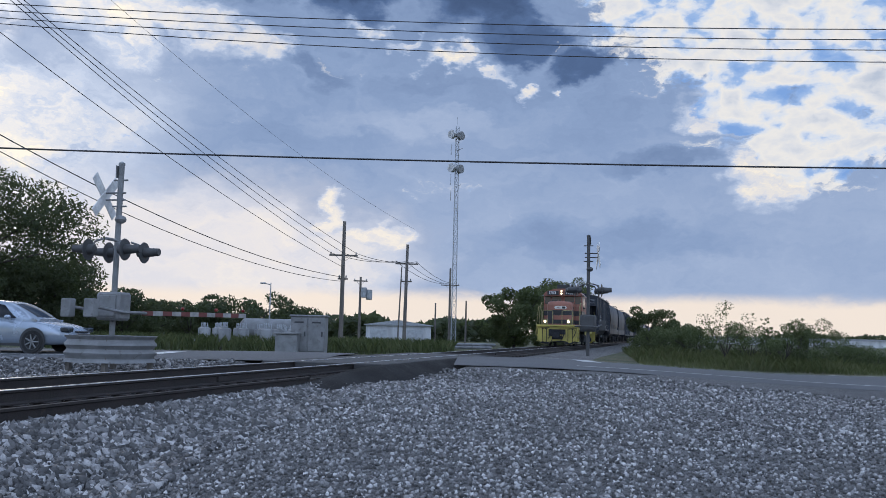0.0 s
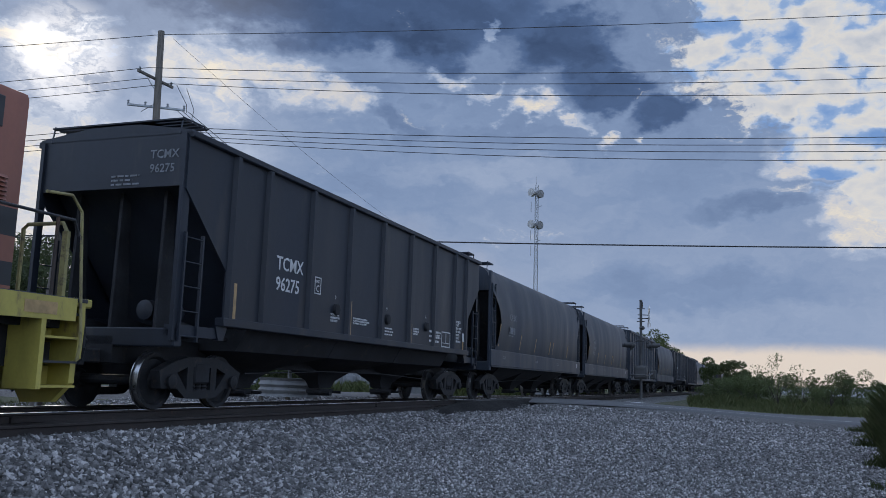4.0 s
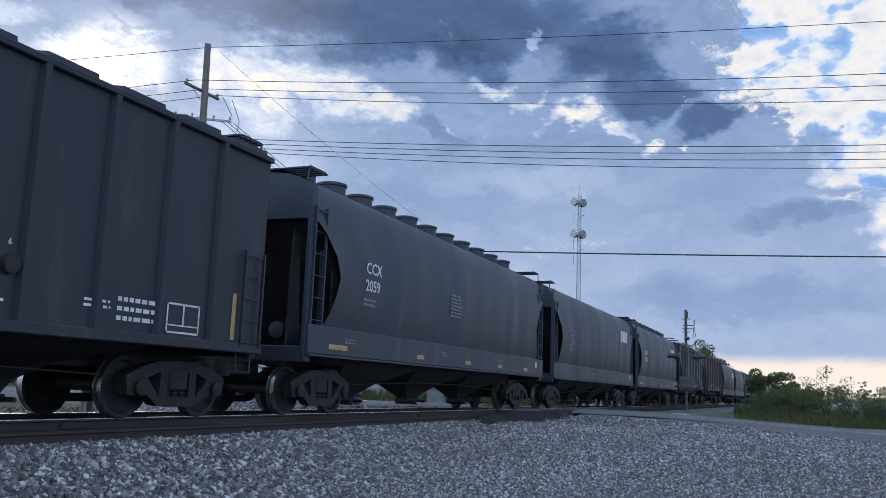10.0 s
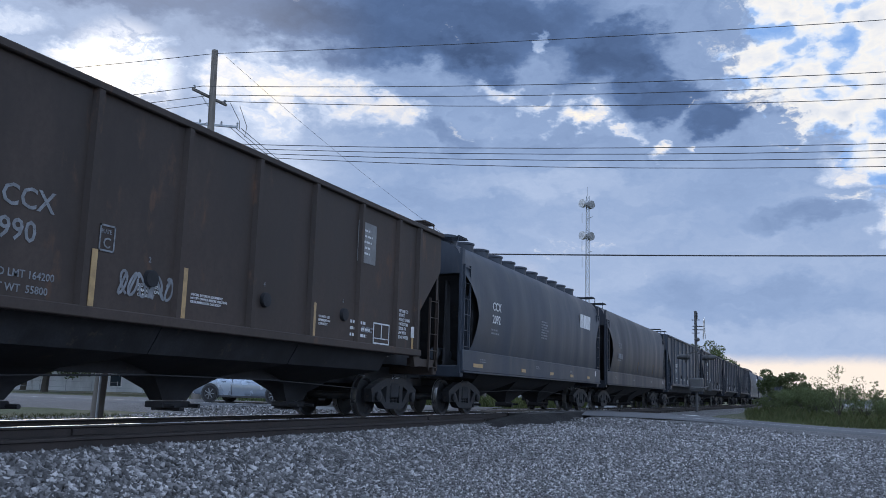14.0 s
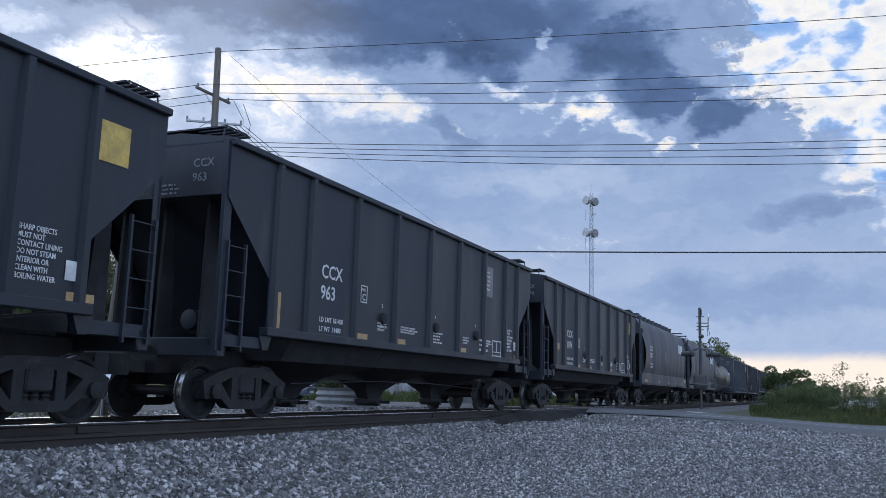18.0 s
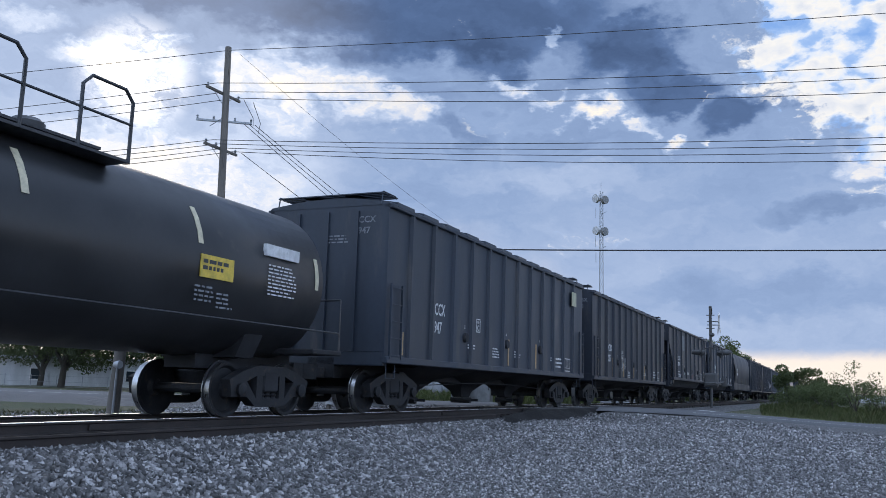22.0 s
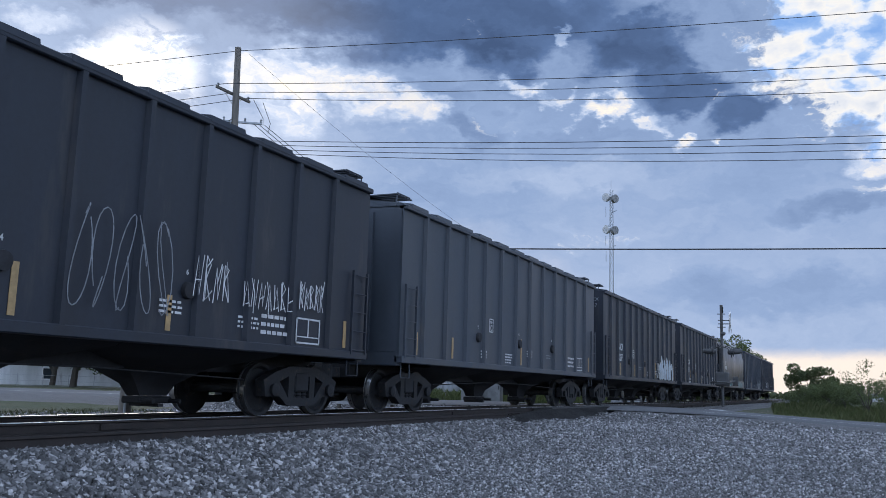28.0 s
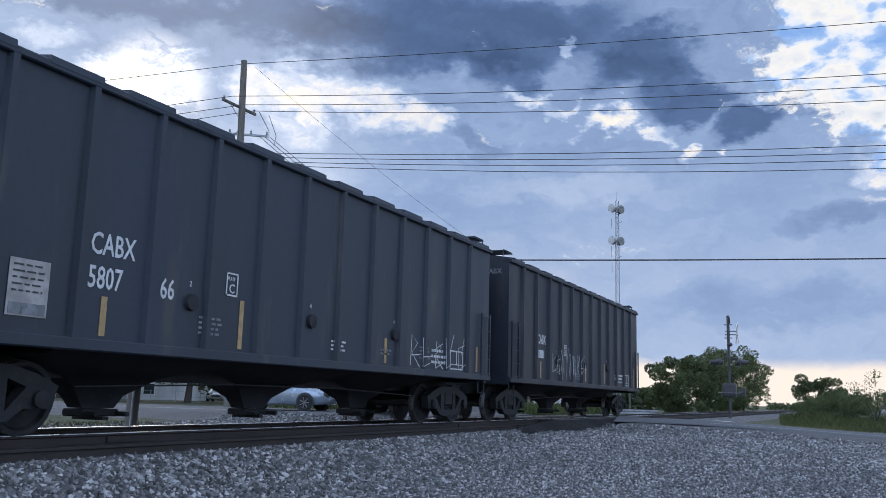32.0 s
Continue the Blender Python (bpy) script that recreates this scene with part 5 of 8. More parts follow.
def dress_car(i, car, kind, paint, mark, number):
    rng = random.Random(100 + i)
    if kind == "T":
        x = 1.43
        lettering(mark + " " + number, 0.26, car, x, -3.9, 2.62, AMBER)
        bars(car, x, -3.9, 2.50, 0.8, 2, FADED, seed=i)
        for y, z0 in ((-5.9, 2.6), (-0.4, 2.75), (2.8, 2.66), (6.08, 2.3)):
            rows = [[(math.sqrt(1.42 ** 2 - (z - 2.42) ** 2) + off, y + w, z) for w, off in ((0, 0.002), (0, 0.010), (0.11, 0.010), (0.11, 0.002))] for z in (z0, z0 + 0.2, z0 + 0.4, z0 + 0.58)]
            part("reflector", Shape().loft(rows), OLDPLATE, car, "pale yellow reflective strip")
        plate("placard", car, 1.415, 2.85, 3.65, 2.15, 2.5, surface("placard_yellow", (0.62, 0.45, 0.07), 0.5, size=5, grain=30, bump=0.02), "yellow emergency placard with dark writing", 0.02)
        bars(car, 1.437, 2.9, 2.43, 0.65, 2, DARKSTEEL, 0.06, 0.10, seed=3)
        bars(car, 1.425, 2.75, 2.02, 0.5, 4, FADED, 0.03, 0.07, seed=5)
        bars(car, 1.40, 3.3, 1.95, 0.4, 4, FADED, 0.03, 0.07, seed=6)
        bars(car, 1.425, 4.6, 2.58, 0.85, 9, WHITE, 0.025, 0.062, seed=8)
        plate("white_panel", car, 1.36, 4.5, 5.5, 2.72, 2.92, WHITE, thick=0.07)
        return
    worn = FADED if i in (2, 3, 5, 9, 12, 14, 20) else WHITE
    if mark:
        if kind in "SH":
            z = 2.85 if kind == "S" else 2.95
            y = -5.8
            x = barrel_x(2.9) + 0.016
            num = number
            marks(car, x, y, z, mark, num or " ", 0.34, *(("223200", "63800") if i == 19 else (None, None)), material=worn)
            if not num:
                bars(car, x, y, z - 0.25, 0.9, 1, worn, 0.24, seed=i)
            if i != 19:
                bars(car, barrel_x(2.3) + 0.012, y, 2.42, 0.7, 2, FADED, 0.05, 0.10, seed=i)
        elif kind == "O":
            ld = {11: ("164300", "55700"), 12: ("164200", "55800"), 15: ("164550", "55450"), 16: ("164400", "55600"), 17: ("161400", "51400"), 18: ("164300", "55700"), 24: ("163900", "56100"), 25: ("164200", "55800")}.get(i, (None, None))
            marks(car, 1.536, -4.95, 2.62, mark, number, 0.37 if mark != "ECQX" else 0.33, *ld, material=worn)
        else:
            ld = {31: ("150200 LB", "60800 LB"), 30: (None, None)}.get(i, (None, None))
            marks(car, 1.536, -5.40, 2.29, mark, number or " ", 0.40, *ld, material=worn, stretch=0.72)
            if not number:
                bars(car, 1.537, -5.35, 2.1, 0.75, 1, worn, 0.24, seed=i)
        if kind in "OF":
            # small marks high on the end that leads
            for k, words in enumerate((mark, number)):
                if words:
                    ob = part("end_lettering", text_mesh(words, 0.2, FADED), None, car)
                    ob.matrix_local = pose(0.78, -HALF - 0.008, 4.08 - 0.24 * k, 90, 0, 0)
            ob = bars(car, 0, 0, 0, 0.6, 3, FADED, 0.03, 0.07, seed=i + 50)
            ob.matrix_local = pose(0.02, -HALF - 0.008, 3.82, 0, 0, -90)
    # amber reflectors along the sill
    if kind in "SH":
        if kind == "S":
            early = i in (2, 3, 5)
            strips(car, kind, [(y, 1.85, 2.65 if i == 32 or (early and y < -6) else 2.4, 0.07) for y in ((-7.0, -4.1, -1.7, 0.9, 1.5, 4.6) if early else (-5.6, -0.9, 3.5, 5.7))], AMBER if early else OLDAMBER)
        else:
            for y in (-7.1, -2.9, 0.3, 3.0, 5.6):
                plate("reflector", car, 1.567, y, y + (0.75 if y < -6 else 0.42), 1.28, 1.38, AMBER)
        for k in range(3):
            bars(car, 1.567, -6.6 + k * 4.4 + rng.uniform(0, 1), 1.52, 0.5, 2, FADED, 0.03, 0.06, seed=i * 7 + k)
        plate("data_plate", car, 1.567, 6.9, 7.1, 1.42, 1.62, WHITE)
        if kind == "H":
            bars(car, barrel_x(3.0) + 0.014, -1.0, 3.05, 0.9, 7, FADED, 0.05, 0.09, seed=i)
    else:
        low = 1.56 if kind == "O" else 1.26
        ys = (-6.35, -3.5, -1.7, 1.98, 6.3) if kind == "O" else (-7.1, -5.15, -2.38, -0.25, 2.3, 7.06)
        if mark == "DCBX":
            ys = (-6.95, -4.45, -2.38, -0.25, 2.3, 7.06)
        for k, y in enumerate(ys):
            if i == 18 and k == 0:
                plate("placard", car, 1.535, -6.42, -5.95, 2.1, 2.33, AMBER, "amber placard")
            elif kind == "O" and k and mark == "CCX" and i not in (11, 12):
                strips(car, kind, [(y, low, low + 0.11, 0.46)])
            elif rng.random() < 0.85:
                strips(car, kind, [(y, low, low + rng.choice((0.62, 0.75, 0.5)), 0.10)])
        if kind == "O":
            for y, size, words in ((-2.62, 0.068, "DO NOT USE\nHAMMERS ON\nCAR BODY"), (-1.5, 0.055, "SPECIAL INTERIOR EQUIPMENT\nNOTIFY OWNER BEFORE WELDING\nOR BURNING ON CAR BODY"), (2.18, 0.068, "DO NOT USE\nHAMMERS ON\nCAR BODY")):
                lettering(words, size, car, 1.538, y, low + 0.36, WHITE)
        for k in range(5):
            y = (-3.3, -1.5, 0.3, 2.15, 3.9)[k]
            if rng.random() < 0.8 and (kind == "F" or k in (2, 4)):
                bars(car, 1.537, y, low + rng.uniform(0.25, 0.45), 0.55, rng.choice((2, 3, 4)), WHITE if rng.random() < 0.7 else FADED, 0.035, 0.075, seed=i * 9 + k)
        yy = 4.4 if kind == "O" else 5.5
        frame_ = Shape()
        for a, b, c, d in ((0, 0.75, 0, 0.03), (0, 0.75, 0.42, 0.45), (0, 0.03, 0, 0.45), (0.72, 0.75, 0, 0.45), (0.36, 0.39, 0.12, 0.45), (0, 0.75, 0.11, 0.13)):
            frame_.box(1.537, 1.542, yy + a, yy + b, low + c, low + d)
        part("data_box", frame_, WHITE, car, "", 0)
        bars(car, 1.537, yy - 1.0, low + 0.42, 0.85, 3, WHITE, 0.06, 0.13, seed=i)
        if kind == "O":
            lettering("SHARP OBJECTS\nMUST NOT\nCONTACT LINING\nDO NOT STEAM\nINTERIOR OR\nCLEAN WITH\nBOILING WATER", 0.098, car, 1.537, 5.5, low + 0.78, WHITE, 0, 0.82)
            plate("paper_card", car, 1.54, 6.25, 6.42, low + 0.25, low + 0.5, WHITE)
        py, pz = (-3.4, 2.3) if kind == "O" else (-2.74, 2.05)
        sq = Shape()
        for a, b, c, d in ((0, 0.28, 0, 0.025), (0, 0.28, 0.335, 0.36), (0, 0.025, 0, 0.36), (0.255, 0.28, 0, 0.36)):
            sq.box(1.537, 1.541, py + a, py + b, pz + c, pz + d)
        part("plate_mark", sq, worn, car, "", 0)
        lettering("C", 0.2, car, 1.538, py + 0.07, pz + 0.05, worn)
        lettering("PLATE", 0.08, car, 1.538, py + 0.03, pz + 0.24, worn, 0, 0.8)
        for k, y in enumerate((-2.75, 0.05, 2.75) if kind == "O" else (-3.85, -0.75, 2.35)):
            port = Shape().lathe([(1.52, 0.13), (1.60, 0.12), (1.61, 0.05)], (0, y + 0.35, 2.05 if kind == "O" else 1.86), "x", 12)
            lettering(str(2 * k + 2), 0.11, car, 1.538, y + 0.3, 2.28 if kind == "O" else 2.09, worn)
            part("vibrator_bracket", port, UNDER, car)
    # what sets single cars apart
    if i in (9, 10, 13, 19, 20):
        logo_block(car, barrel_x(3.45) + 0.02, 4.30, 3.26, 0.52, WHITE)
    if i in (11, 16, 18):
        y = 6.6 if i == 16 else 6.15
        plate("notice", car, 1.54, y, y + 0.55, 3.45, 4.0, surface("yellow_notice", (0.55, 0.38, 0.10), 0.5, size=5, grain=30, bump=0.02), "yellow notice board high on the side")
    if i == 22:
        plate("notice", car, 1.615, 6.15, 6.75, 3.6, 4.1, surface("pale_notice", (0.40, 0.40, 0.27), 0.5, size=5, grain=30, bump=0.02), "pale yellow-green notice board high on the side")
    if i == 16:
        plate("white_panel", car, 1.54, -4.95, -4.2, 3.4, 3.95, WHITE, "white painted panel")
        scrawl(car, 1.54, -2.9, -2.2, 1.9, 2.4, 7, WHITE, 3, 0.012)
    if i in (12, 17):
        plate("notice", car, 1.54, 3.55 if i == 12 else 3.6, 4.35, 3.2, 4.05, surface("faded_notice", (0.16, 0.165, 0.17), 0.5, size=5, grain=30, bump=0.02), "faded grey notice board with small writing")
        bars(car, 1.548, 3.7, 3.9, 0.5, 5, WHITE, 0.04, 0.12, seed=12)
    if i == 12:
        scrawl(car, 1.54, -3.0, -1.9, 1.78, 2.1, 3, FADED, 6, 0.022)
    if i == 24:
        sq = Shape()
        for a, b, c, d in ((0, 0.28, 0, 0.9), (0.36, 0.64, 0, 0.9), (0.72, 0.85, 0, 0.9)):
            sq.box(1.537, 1.542, -3.25 + a, -3.25 + b, 3.25 + c, 3.25 + d)
        part("company_mark", sq, FADED, car, "faded grey company mark")
        scrawl(car, 1.54, -4.7, -3.5, 1.6, 1.75, 17, WHITE, 4, 0.012)
    if i == 25:
        plate("mark_panel", car, 1.5305, -5.0, -3.98, 2.54, 2.92, surface("teal_patch", (0.13, 0.20, 0.215), 0.6, size=3, grain=12, bump=0.02), "faded teal patch behind the marks", 0.004)
    tags = {23: ((-3.0, -2.3, 1.6, 2.1, 4, WHITE),), 24: ((3.55, 4.45, 1.95, 2.35, 4, WHITE),), 28: ((2.75, 3.6, 1.75, 2.4, 4, WHITE), (3.9, 5.3, 1.75, 2.25, 7, WHITE), (5.45, 6.25, 1.85, 2.3, 5, WHITE)),
            33: ((3.3, 6.3, 1.25, 1.95, 5, WHITE),), 34: ((-4.2, -0.2, 1.45, 2.15, 9, WHITE),)}
    for k, (y0, y1, z0, z1, letters, m) in enumerate(tags.get(i, ())):
        tag(car, 1.615 if kind == "F" else 1.537, y0, y1, z0, z1, i * 3 + k, m, letters)
    if i == 28:
        scrawl(car, 1.615, 0.45, 2.3, 1.45, 2.75, 28, FADED, 5, 0.010)
    if i == 24:
        plate("red_tag", car, 1.537, 0.5, 0.85, 1.62, 1.82, surface("faded_red_paint", (0.16, 0.045, 0.04), 0.6, size=5, grain=30, bump=0.02), "faded red painted patch")
    if i == 28:
        plate("white_notice", car, 1.54, -6.55, -5.95, 1.75, 2.75, WHITE, "white notice sheet with small writing")
        bars(car, 1.548, -6.45, 2.6, 0.4, 6, DARKSTEEL, 0.03, 0.11, seed=2)
    if i == 30:
        blue = surface("pale_blue_spray", (0.38, 0.46, 0.52), 0.5, size=3, grain=12, bump=0.02)
        lobes = [[(3.05, 1.22), (3.03, 1.72), (3.22, 1.95), (3.42, 1.78), (3.42, 1.25)], [(3.32, 2.32), (3.62, 2.06), (3.68, 1.75), (3.64, 1.22)], [(4.0, 1.28), (3.95, 1.62), (4.2, 1.74), (4.12, 1.48), (4.2, 1.25)],
                 [(3.98, 2.12), (4.28, 2.02), (4.12, 1.9)], [(4.52, 1.22), (4.5, 1.72), (4.68, 1.93), (4.9, 1.76), (4.9, 1.25)], [(4.72, 2.28), (5.05, 2.05), (5.16, 1.75), (5.12, 1.22)], [(5.66, 2.22), (5.56, 1.9), (5.55, 1.22)],
                 [(5.85, 1.25), (5.84, 1.75), (6.1, 1.95), (6.36, 1.75), (6.38, 1.22)]]
        ink = surface("black_spray", (0.015, 0.016, 0.018), 0.5, size=3, grain=12, bump=0.02)

        def spray(lines_, r, x, m, label):
            sh = Shape()
            for ln in lines_:
                k0 = len(sh.v)
                pts = [Vector((x, p, q)) for p, q in ln]
                smooth = []
                for k in range(len(pts) - 1):
                    p0, p1, p2, p3 = pts[max(k - 1, 0)], pts[k], pts[k + 1], pts[min(k + 2, len(pts) - 1)]
                    for u in range(6):
                        t = u / 6
                        smooth.append(0.5 * (2 * p1 + (p2 - p0) * t + (2 * p0 - 5 * p1 + 4 * p2 - p3) * t * t + (3 * p1 - p0 - 3 * p2 + p3) * t ** 3))
                sh.tube(smooth + [pts[-1]], r, 8)
                sh.v[k0:] = [(x + (v[0] - x) * 0.02, v[1], v[2]) for v in sh.v[k0:]]
            part("graffiti", sh, m, car, label)
        spray(lobes, 0.165, 1.618, ink, "black sprayed outline")
        spray(lobes, 0.145, 1.624, WHITE, "large white sprayed letters")
        spray(lobes, 0.095, 1.630, blue, "pale blue sprayed fill")
        scrawl(car, 1.62, 2.3, 3.0, 1.3, 2.0, 77, WHITE, 2, 0.02)
    if i == 32:
        teal = surface("teal_spray", (0.30, 0.50, 0.52), 0.5, size=3, grain=12, bump=0.02)
        lettering("MSL", 0.46, car, 1.572, -2.75, 1.24, teal, 0, 0.9, "graffiti")
        heart = [(-1.58, 1.26), (-1.38, 1.46), (-1.36, 1.56), (-1.43, 1.61), (-1.52, 1.59), (-1.58, 1.52), (-1.64, 1.59), (-1.73, 1.61), (-1.80, 1.56), (-1.78, 1.46)]
        part("graffiti", Shape().tube([(1.574, y, z) for y, z in heart + heart[:1]], 0.016, 5), teal, car, "teal sprayed heart")
        scrawl(car, 1.57, 3.3, 6.3, 1.22, 1.60, 8, teal, 6, 0.025)
    if i == 33:
        plate("notice", car, 1.54, -6.53, -5.97, 1.40, 2.06, surface("old_notice", (0.36, 0.34, 0.33), 0.6, size=4, grain=20, bump=0.02), "faded notice sheet with small writing")
        bars(car, 1.548, -6.48, 2.0, 0.45, 5, DARKSTEEL, 0.02, 0.075, seed=4)
        plate("notice_band", car, 1.548, -6.50, -6.0, 1.42, 1.55, FADED)


build_cars()


def louvres(parent, x, y0, y1, z0, z1, n, material):
    sh = Shape()
    h = (z1 - z0) / n
    for i in range(n):
        z = z0 + i * h
        sh.prism([(x, z), (x + 0.035, z), (x, z + h * 0.8)], y0, y1, "y")
    return part("louvre", sh, material, parent, "", 0)


def blomberg_mesh():
    sh = Shape()
    sh.prism([(-1.75, 0.62), (-1.15, 0.78), (1.15, 0.78), (1.75, 0.62), (1.75, 0.80), (1.2, 0.98), (-1.2, 0.98), (-1.75, 0.80)], -0.09, 0.09, "x")
    for s in (-1, 1):
        sh.prism([(s * 1.12, 0.30), (s * 1.62, 0.30), (s * 1.58, 0.70), (s * 1.16, 0.70)], -0.08, 0.14, "x")
        sh.lathe([(0.0, 0.15), (0.2, 0.15), (0.23, 0.1)], (0, s * 1.372, 0.508), "x", 14)
        sh.prism([(s * 0.62, 0.78), (s * 0.90, 0.78), (s * 0.55, 0.30), (s * 0.35, 0.30)], -0.08, 0.08, "x")
        for y in (s * 0.95, s * 1.8):
            sh.lathe([(0.40, 0.07), (0.48, 0.085), (0.56, 0.07), (0.64, 0.085), (0.70, 0.07)], (0.05, y * 0.98, 0), "z", 8)
    sh.prism([(-0.52, 0.24), (0.52, 0.24), (0.48, 0.40), (-0.48, 0.40)], -0.07, 0.16, "x")
    sh.box(0.09, 0.2, -0.4, 0.4, 0.45, 0.62)
    return sh.mesh("sideframe", CAST)


NOSE = 0.75


def build_locomotive():
    where = pose(TRACK, 21.75, 0)
    loco = thing("locomotive", "orange, black and yellow road-switcher locomotive with lit headlights", "locomotive", where)
    # frame, side sills with their drop brackets, walkways
    part("frame", Shape().box(-1.2, 1.2, -7.4 - NOSE, 7.4, 1.15, 1.5), UNDER, loco)
    part("underframe", Shape().box(-0.98, 0.98, -6.9, 6.9, 0.62, 1.15), UNDER, loco, "dark gear and piping under the frame")
    part("walkway", Shape().block(-1.52, 1.52, -7.55 - NOSE, 7.55, 1.5, 1.555, 0.01), DARKSTEEL, loco)
    for side in (-1, 1):
        poly = [(-7.1 - NOSE, 1.54), (7.3, 1.54), (7.3, 1.24), (3.6, 1.20), (3.1, 1.02), (1.35, 1.0), (1.15, 0.86), (0.75, 0.86), (0.55, 1.0), (-1.9, 1.05), (-2.25, 0.86), (-2.7, 0.86), (-3.3, 1.20), (-7.1 - NOSE, 1.22)]
        a, b = sorted((side * 1.50, side * 1.56))
        sill = part("side_sill", Shape().prism(poly, a, b, "x"), YELLOW, loco, "yellow side sill with drop brackets")
        for k in range(11):
            y = -6.6 + k * 1.3
            x0, x1 = sorted((side * 1.561, side * 1.566))
            part("reflector", Shape().box(x0, x1, y, y + 0.55, 1.30, 1.46), AMBER, sill, "", 0)
    # pilots with steps; NOSE is how far the cab end stands out beyond the other
    for s in (-1, 1):
        e = NOSE if s < 0 else 0.0

        def out(y0, y1):
            return sorted((s * (y0 + e), s * (y1 + e)))
        y0, y1 = out(7.42, 7.52)
        pil = Shape()
        pil.prism([(-1.50, 1.50), (1.50, 1.50), (1.52, 1.25), (1.50, 0.75), (1.42, 0.70), (1.42, 0.42), (1.15, 0.16), (0.62, 0.14), (0.5, 0.30), (-0.5, 0.30), (-0.62, 0.14), (-1.15, 0.16), (-1.42, 0.42), (-1.42, 0.70), (-1.50, 0.75), (-1.52, 1.25)], y0, y1, "y")
        pilot = part("pilot", pil, YELLOW, loco, "chipped yellow pilot plate")
        y0, y1 = out(7.30, 7.66)
        part("anticlimber", Shape().block(-1.50, 1.50, y0, y1, 1.44, 1.56, 0.02), YELLOW, loco)
        y0, y1 = out(7.52, 7.545)
        part("worn_toe", Shape().prism([(-1.40, 0.42), (-1.15, 0.17), (-0.62, 0.15), (-0.5, 0.31), (0.5, 0.31), (0.62, 0.15), (1.15, 0.17), (1.40, 0.42), (1.22, 0.36), (0.9, 0.24), (0.7, 0.36), (0.3, 0.42), (-0.2, 0.36), (-0.7, 0.30), (-1.0, 0.34), (-1.2, 0.30)], y0, y1, "y"), UNDER, pilot, "dark chipped and dented lower edge")
        # dark blocks on the plate paint the shade of its recesses
        for x0, x1, z0, z1 in ((-0.62, 0.22, 0.74, 1.24), (0.18, 0.62, 0.86, 1.24), (-0.34, 0.42, 0.50, 0.76)):
            y0, y1 = out(7.52, 7.56)
            part("pocket", Shape().block(x0, x1, y0, y1, z0, z1, 0.015), UNDER, pilot)
        for x0, x1 in ((-1.08, -0.78), (0.80, 1.12)):
            for x in (x0, (x0 + x1) / 2, x1):
                y0, y1 = out(7.54, 7.58)
                part("grab_bar", Shape().box(x - 0.022, x + 0.022, y0, y1, 0.28, 1.27), YELLOW if x == (x0 + x1) / 2 else UNDER, pilot)
            y0, y1 = out(7.52, 7.56)
            part("mu_receptacle", Shape().box(x0 - 0.04, x1 + 0.1, y0, y1, 1.25, 1.29), UNDER, pilot)
        y0, y1 = out(7.3, 8.02)
        coup = Shape().block(-0.15, 0.15, y0, y1, 0.70, 0.98, 0.02)
        hook = [(-0.2, 7.95 + e), (0.22, 7.95 + e), (0.24, 8.22 + e), (0.05, 8.36 + e), (-0.22, 8.2 + e)]
        coup.prism([(p, s * q) for p, q in hook], 0.64, 1.04, "z")
        part("coupler", coup, UNDER, loco, "dark knuckle coupler")
        lever = [(-1.45, 7.60, 0.85), (-1.42, 7.62, 1.30), (-0.55, 7.62, 1.36), (-0.45, 7.66, 1.22), (0.15, 7.70, 1.20), (0.28, 7.66, 1.34), (1.42, 7.62, 1.34), (1.46, 7.60, 0.9)]
        part("uncoupling_lever", Shape().tube([(p, s * (q + e), r) for p, q, r in lever], 0.02, 6), UNDER, loco)
        for x, low in ((-0.48, 0.55), (-0.3, 0.30), (0.35, 0.28), (0.5, 0.5), (1.3, 0.62)):
            hose = [(x, 7.56, 1.22), (x + 0.06, 7.74, 1.0), (x - 0.04, 7.78, low + 0.12), (x - 0.16, 7.66, low)]
            part("air_hose", Shape().tube([(p, s * (q + e), r) for p, q, r in hose], 0.03, 6), UNDER, loco)
        for side in (-1, 1):
            for k in range(4):
                z = 0.36 + k * 0.32
                x0, x1 = sorted((side * 1.05, side * 1.53))
                y0, y1 = out(6.80, 7.42)
                part("step", Shape().box(x0, x1, y0, y1, z, z + 0.03).box(min(side * 1.02, side * 1.05), max(side * 1.02, side * 1.05), y0, y1, z, z + 0.28), DARKSTEEL if k % 2 else YELLOW, loco)
            y0, y1 = out(6.72, 6.80)
            x0, x1 = sorted((side * 1.0, side * 1.55))
            part("step_side", Shape().box(x0, x1, y0, y1, 0.34, 1.5), YELLOW, loco)
    lamp_glow = plain_glow("lit_headlight", (1.0, 0.78, 0.52), 2.6)
    f = -7.5 - NOSE
    for x in (-0.86, 0.86):
        box = part("ditch_light", Shape().block(x - 0.16, x + 0.16, f - 0.06, f + 0.24, 1.58, 1.98, 0.02).box(x - 0.19, x + 0.19, f - 0.02, f + 0.2, 1.56, 1.62), OLDYELLOW, loco, "yellow lamp housing")
        part("lamp_ring", Shape().lathe([(f - 0.16, 0.10), (f - 0.16, 0.125), (f - 0.06, 0.135)], (x - 0.02, 0, 1.80), "y", 18), OLDYELLOW, box)
        part("lens", Shape().lathe([(f - 0.175, 0.02), (f - 0.175, 0.092), (f - 0.16, 0.10)], (x - 0.02, 0, 1.80), "y", 18), lamp_glow, box, "lit warm lens")
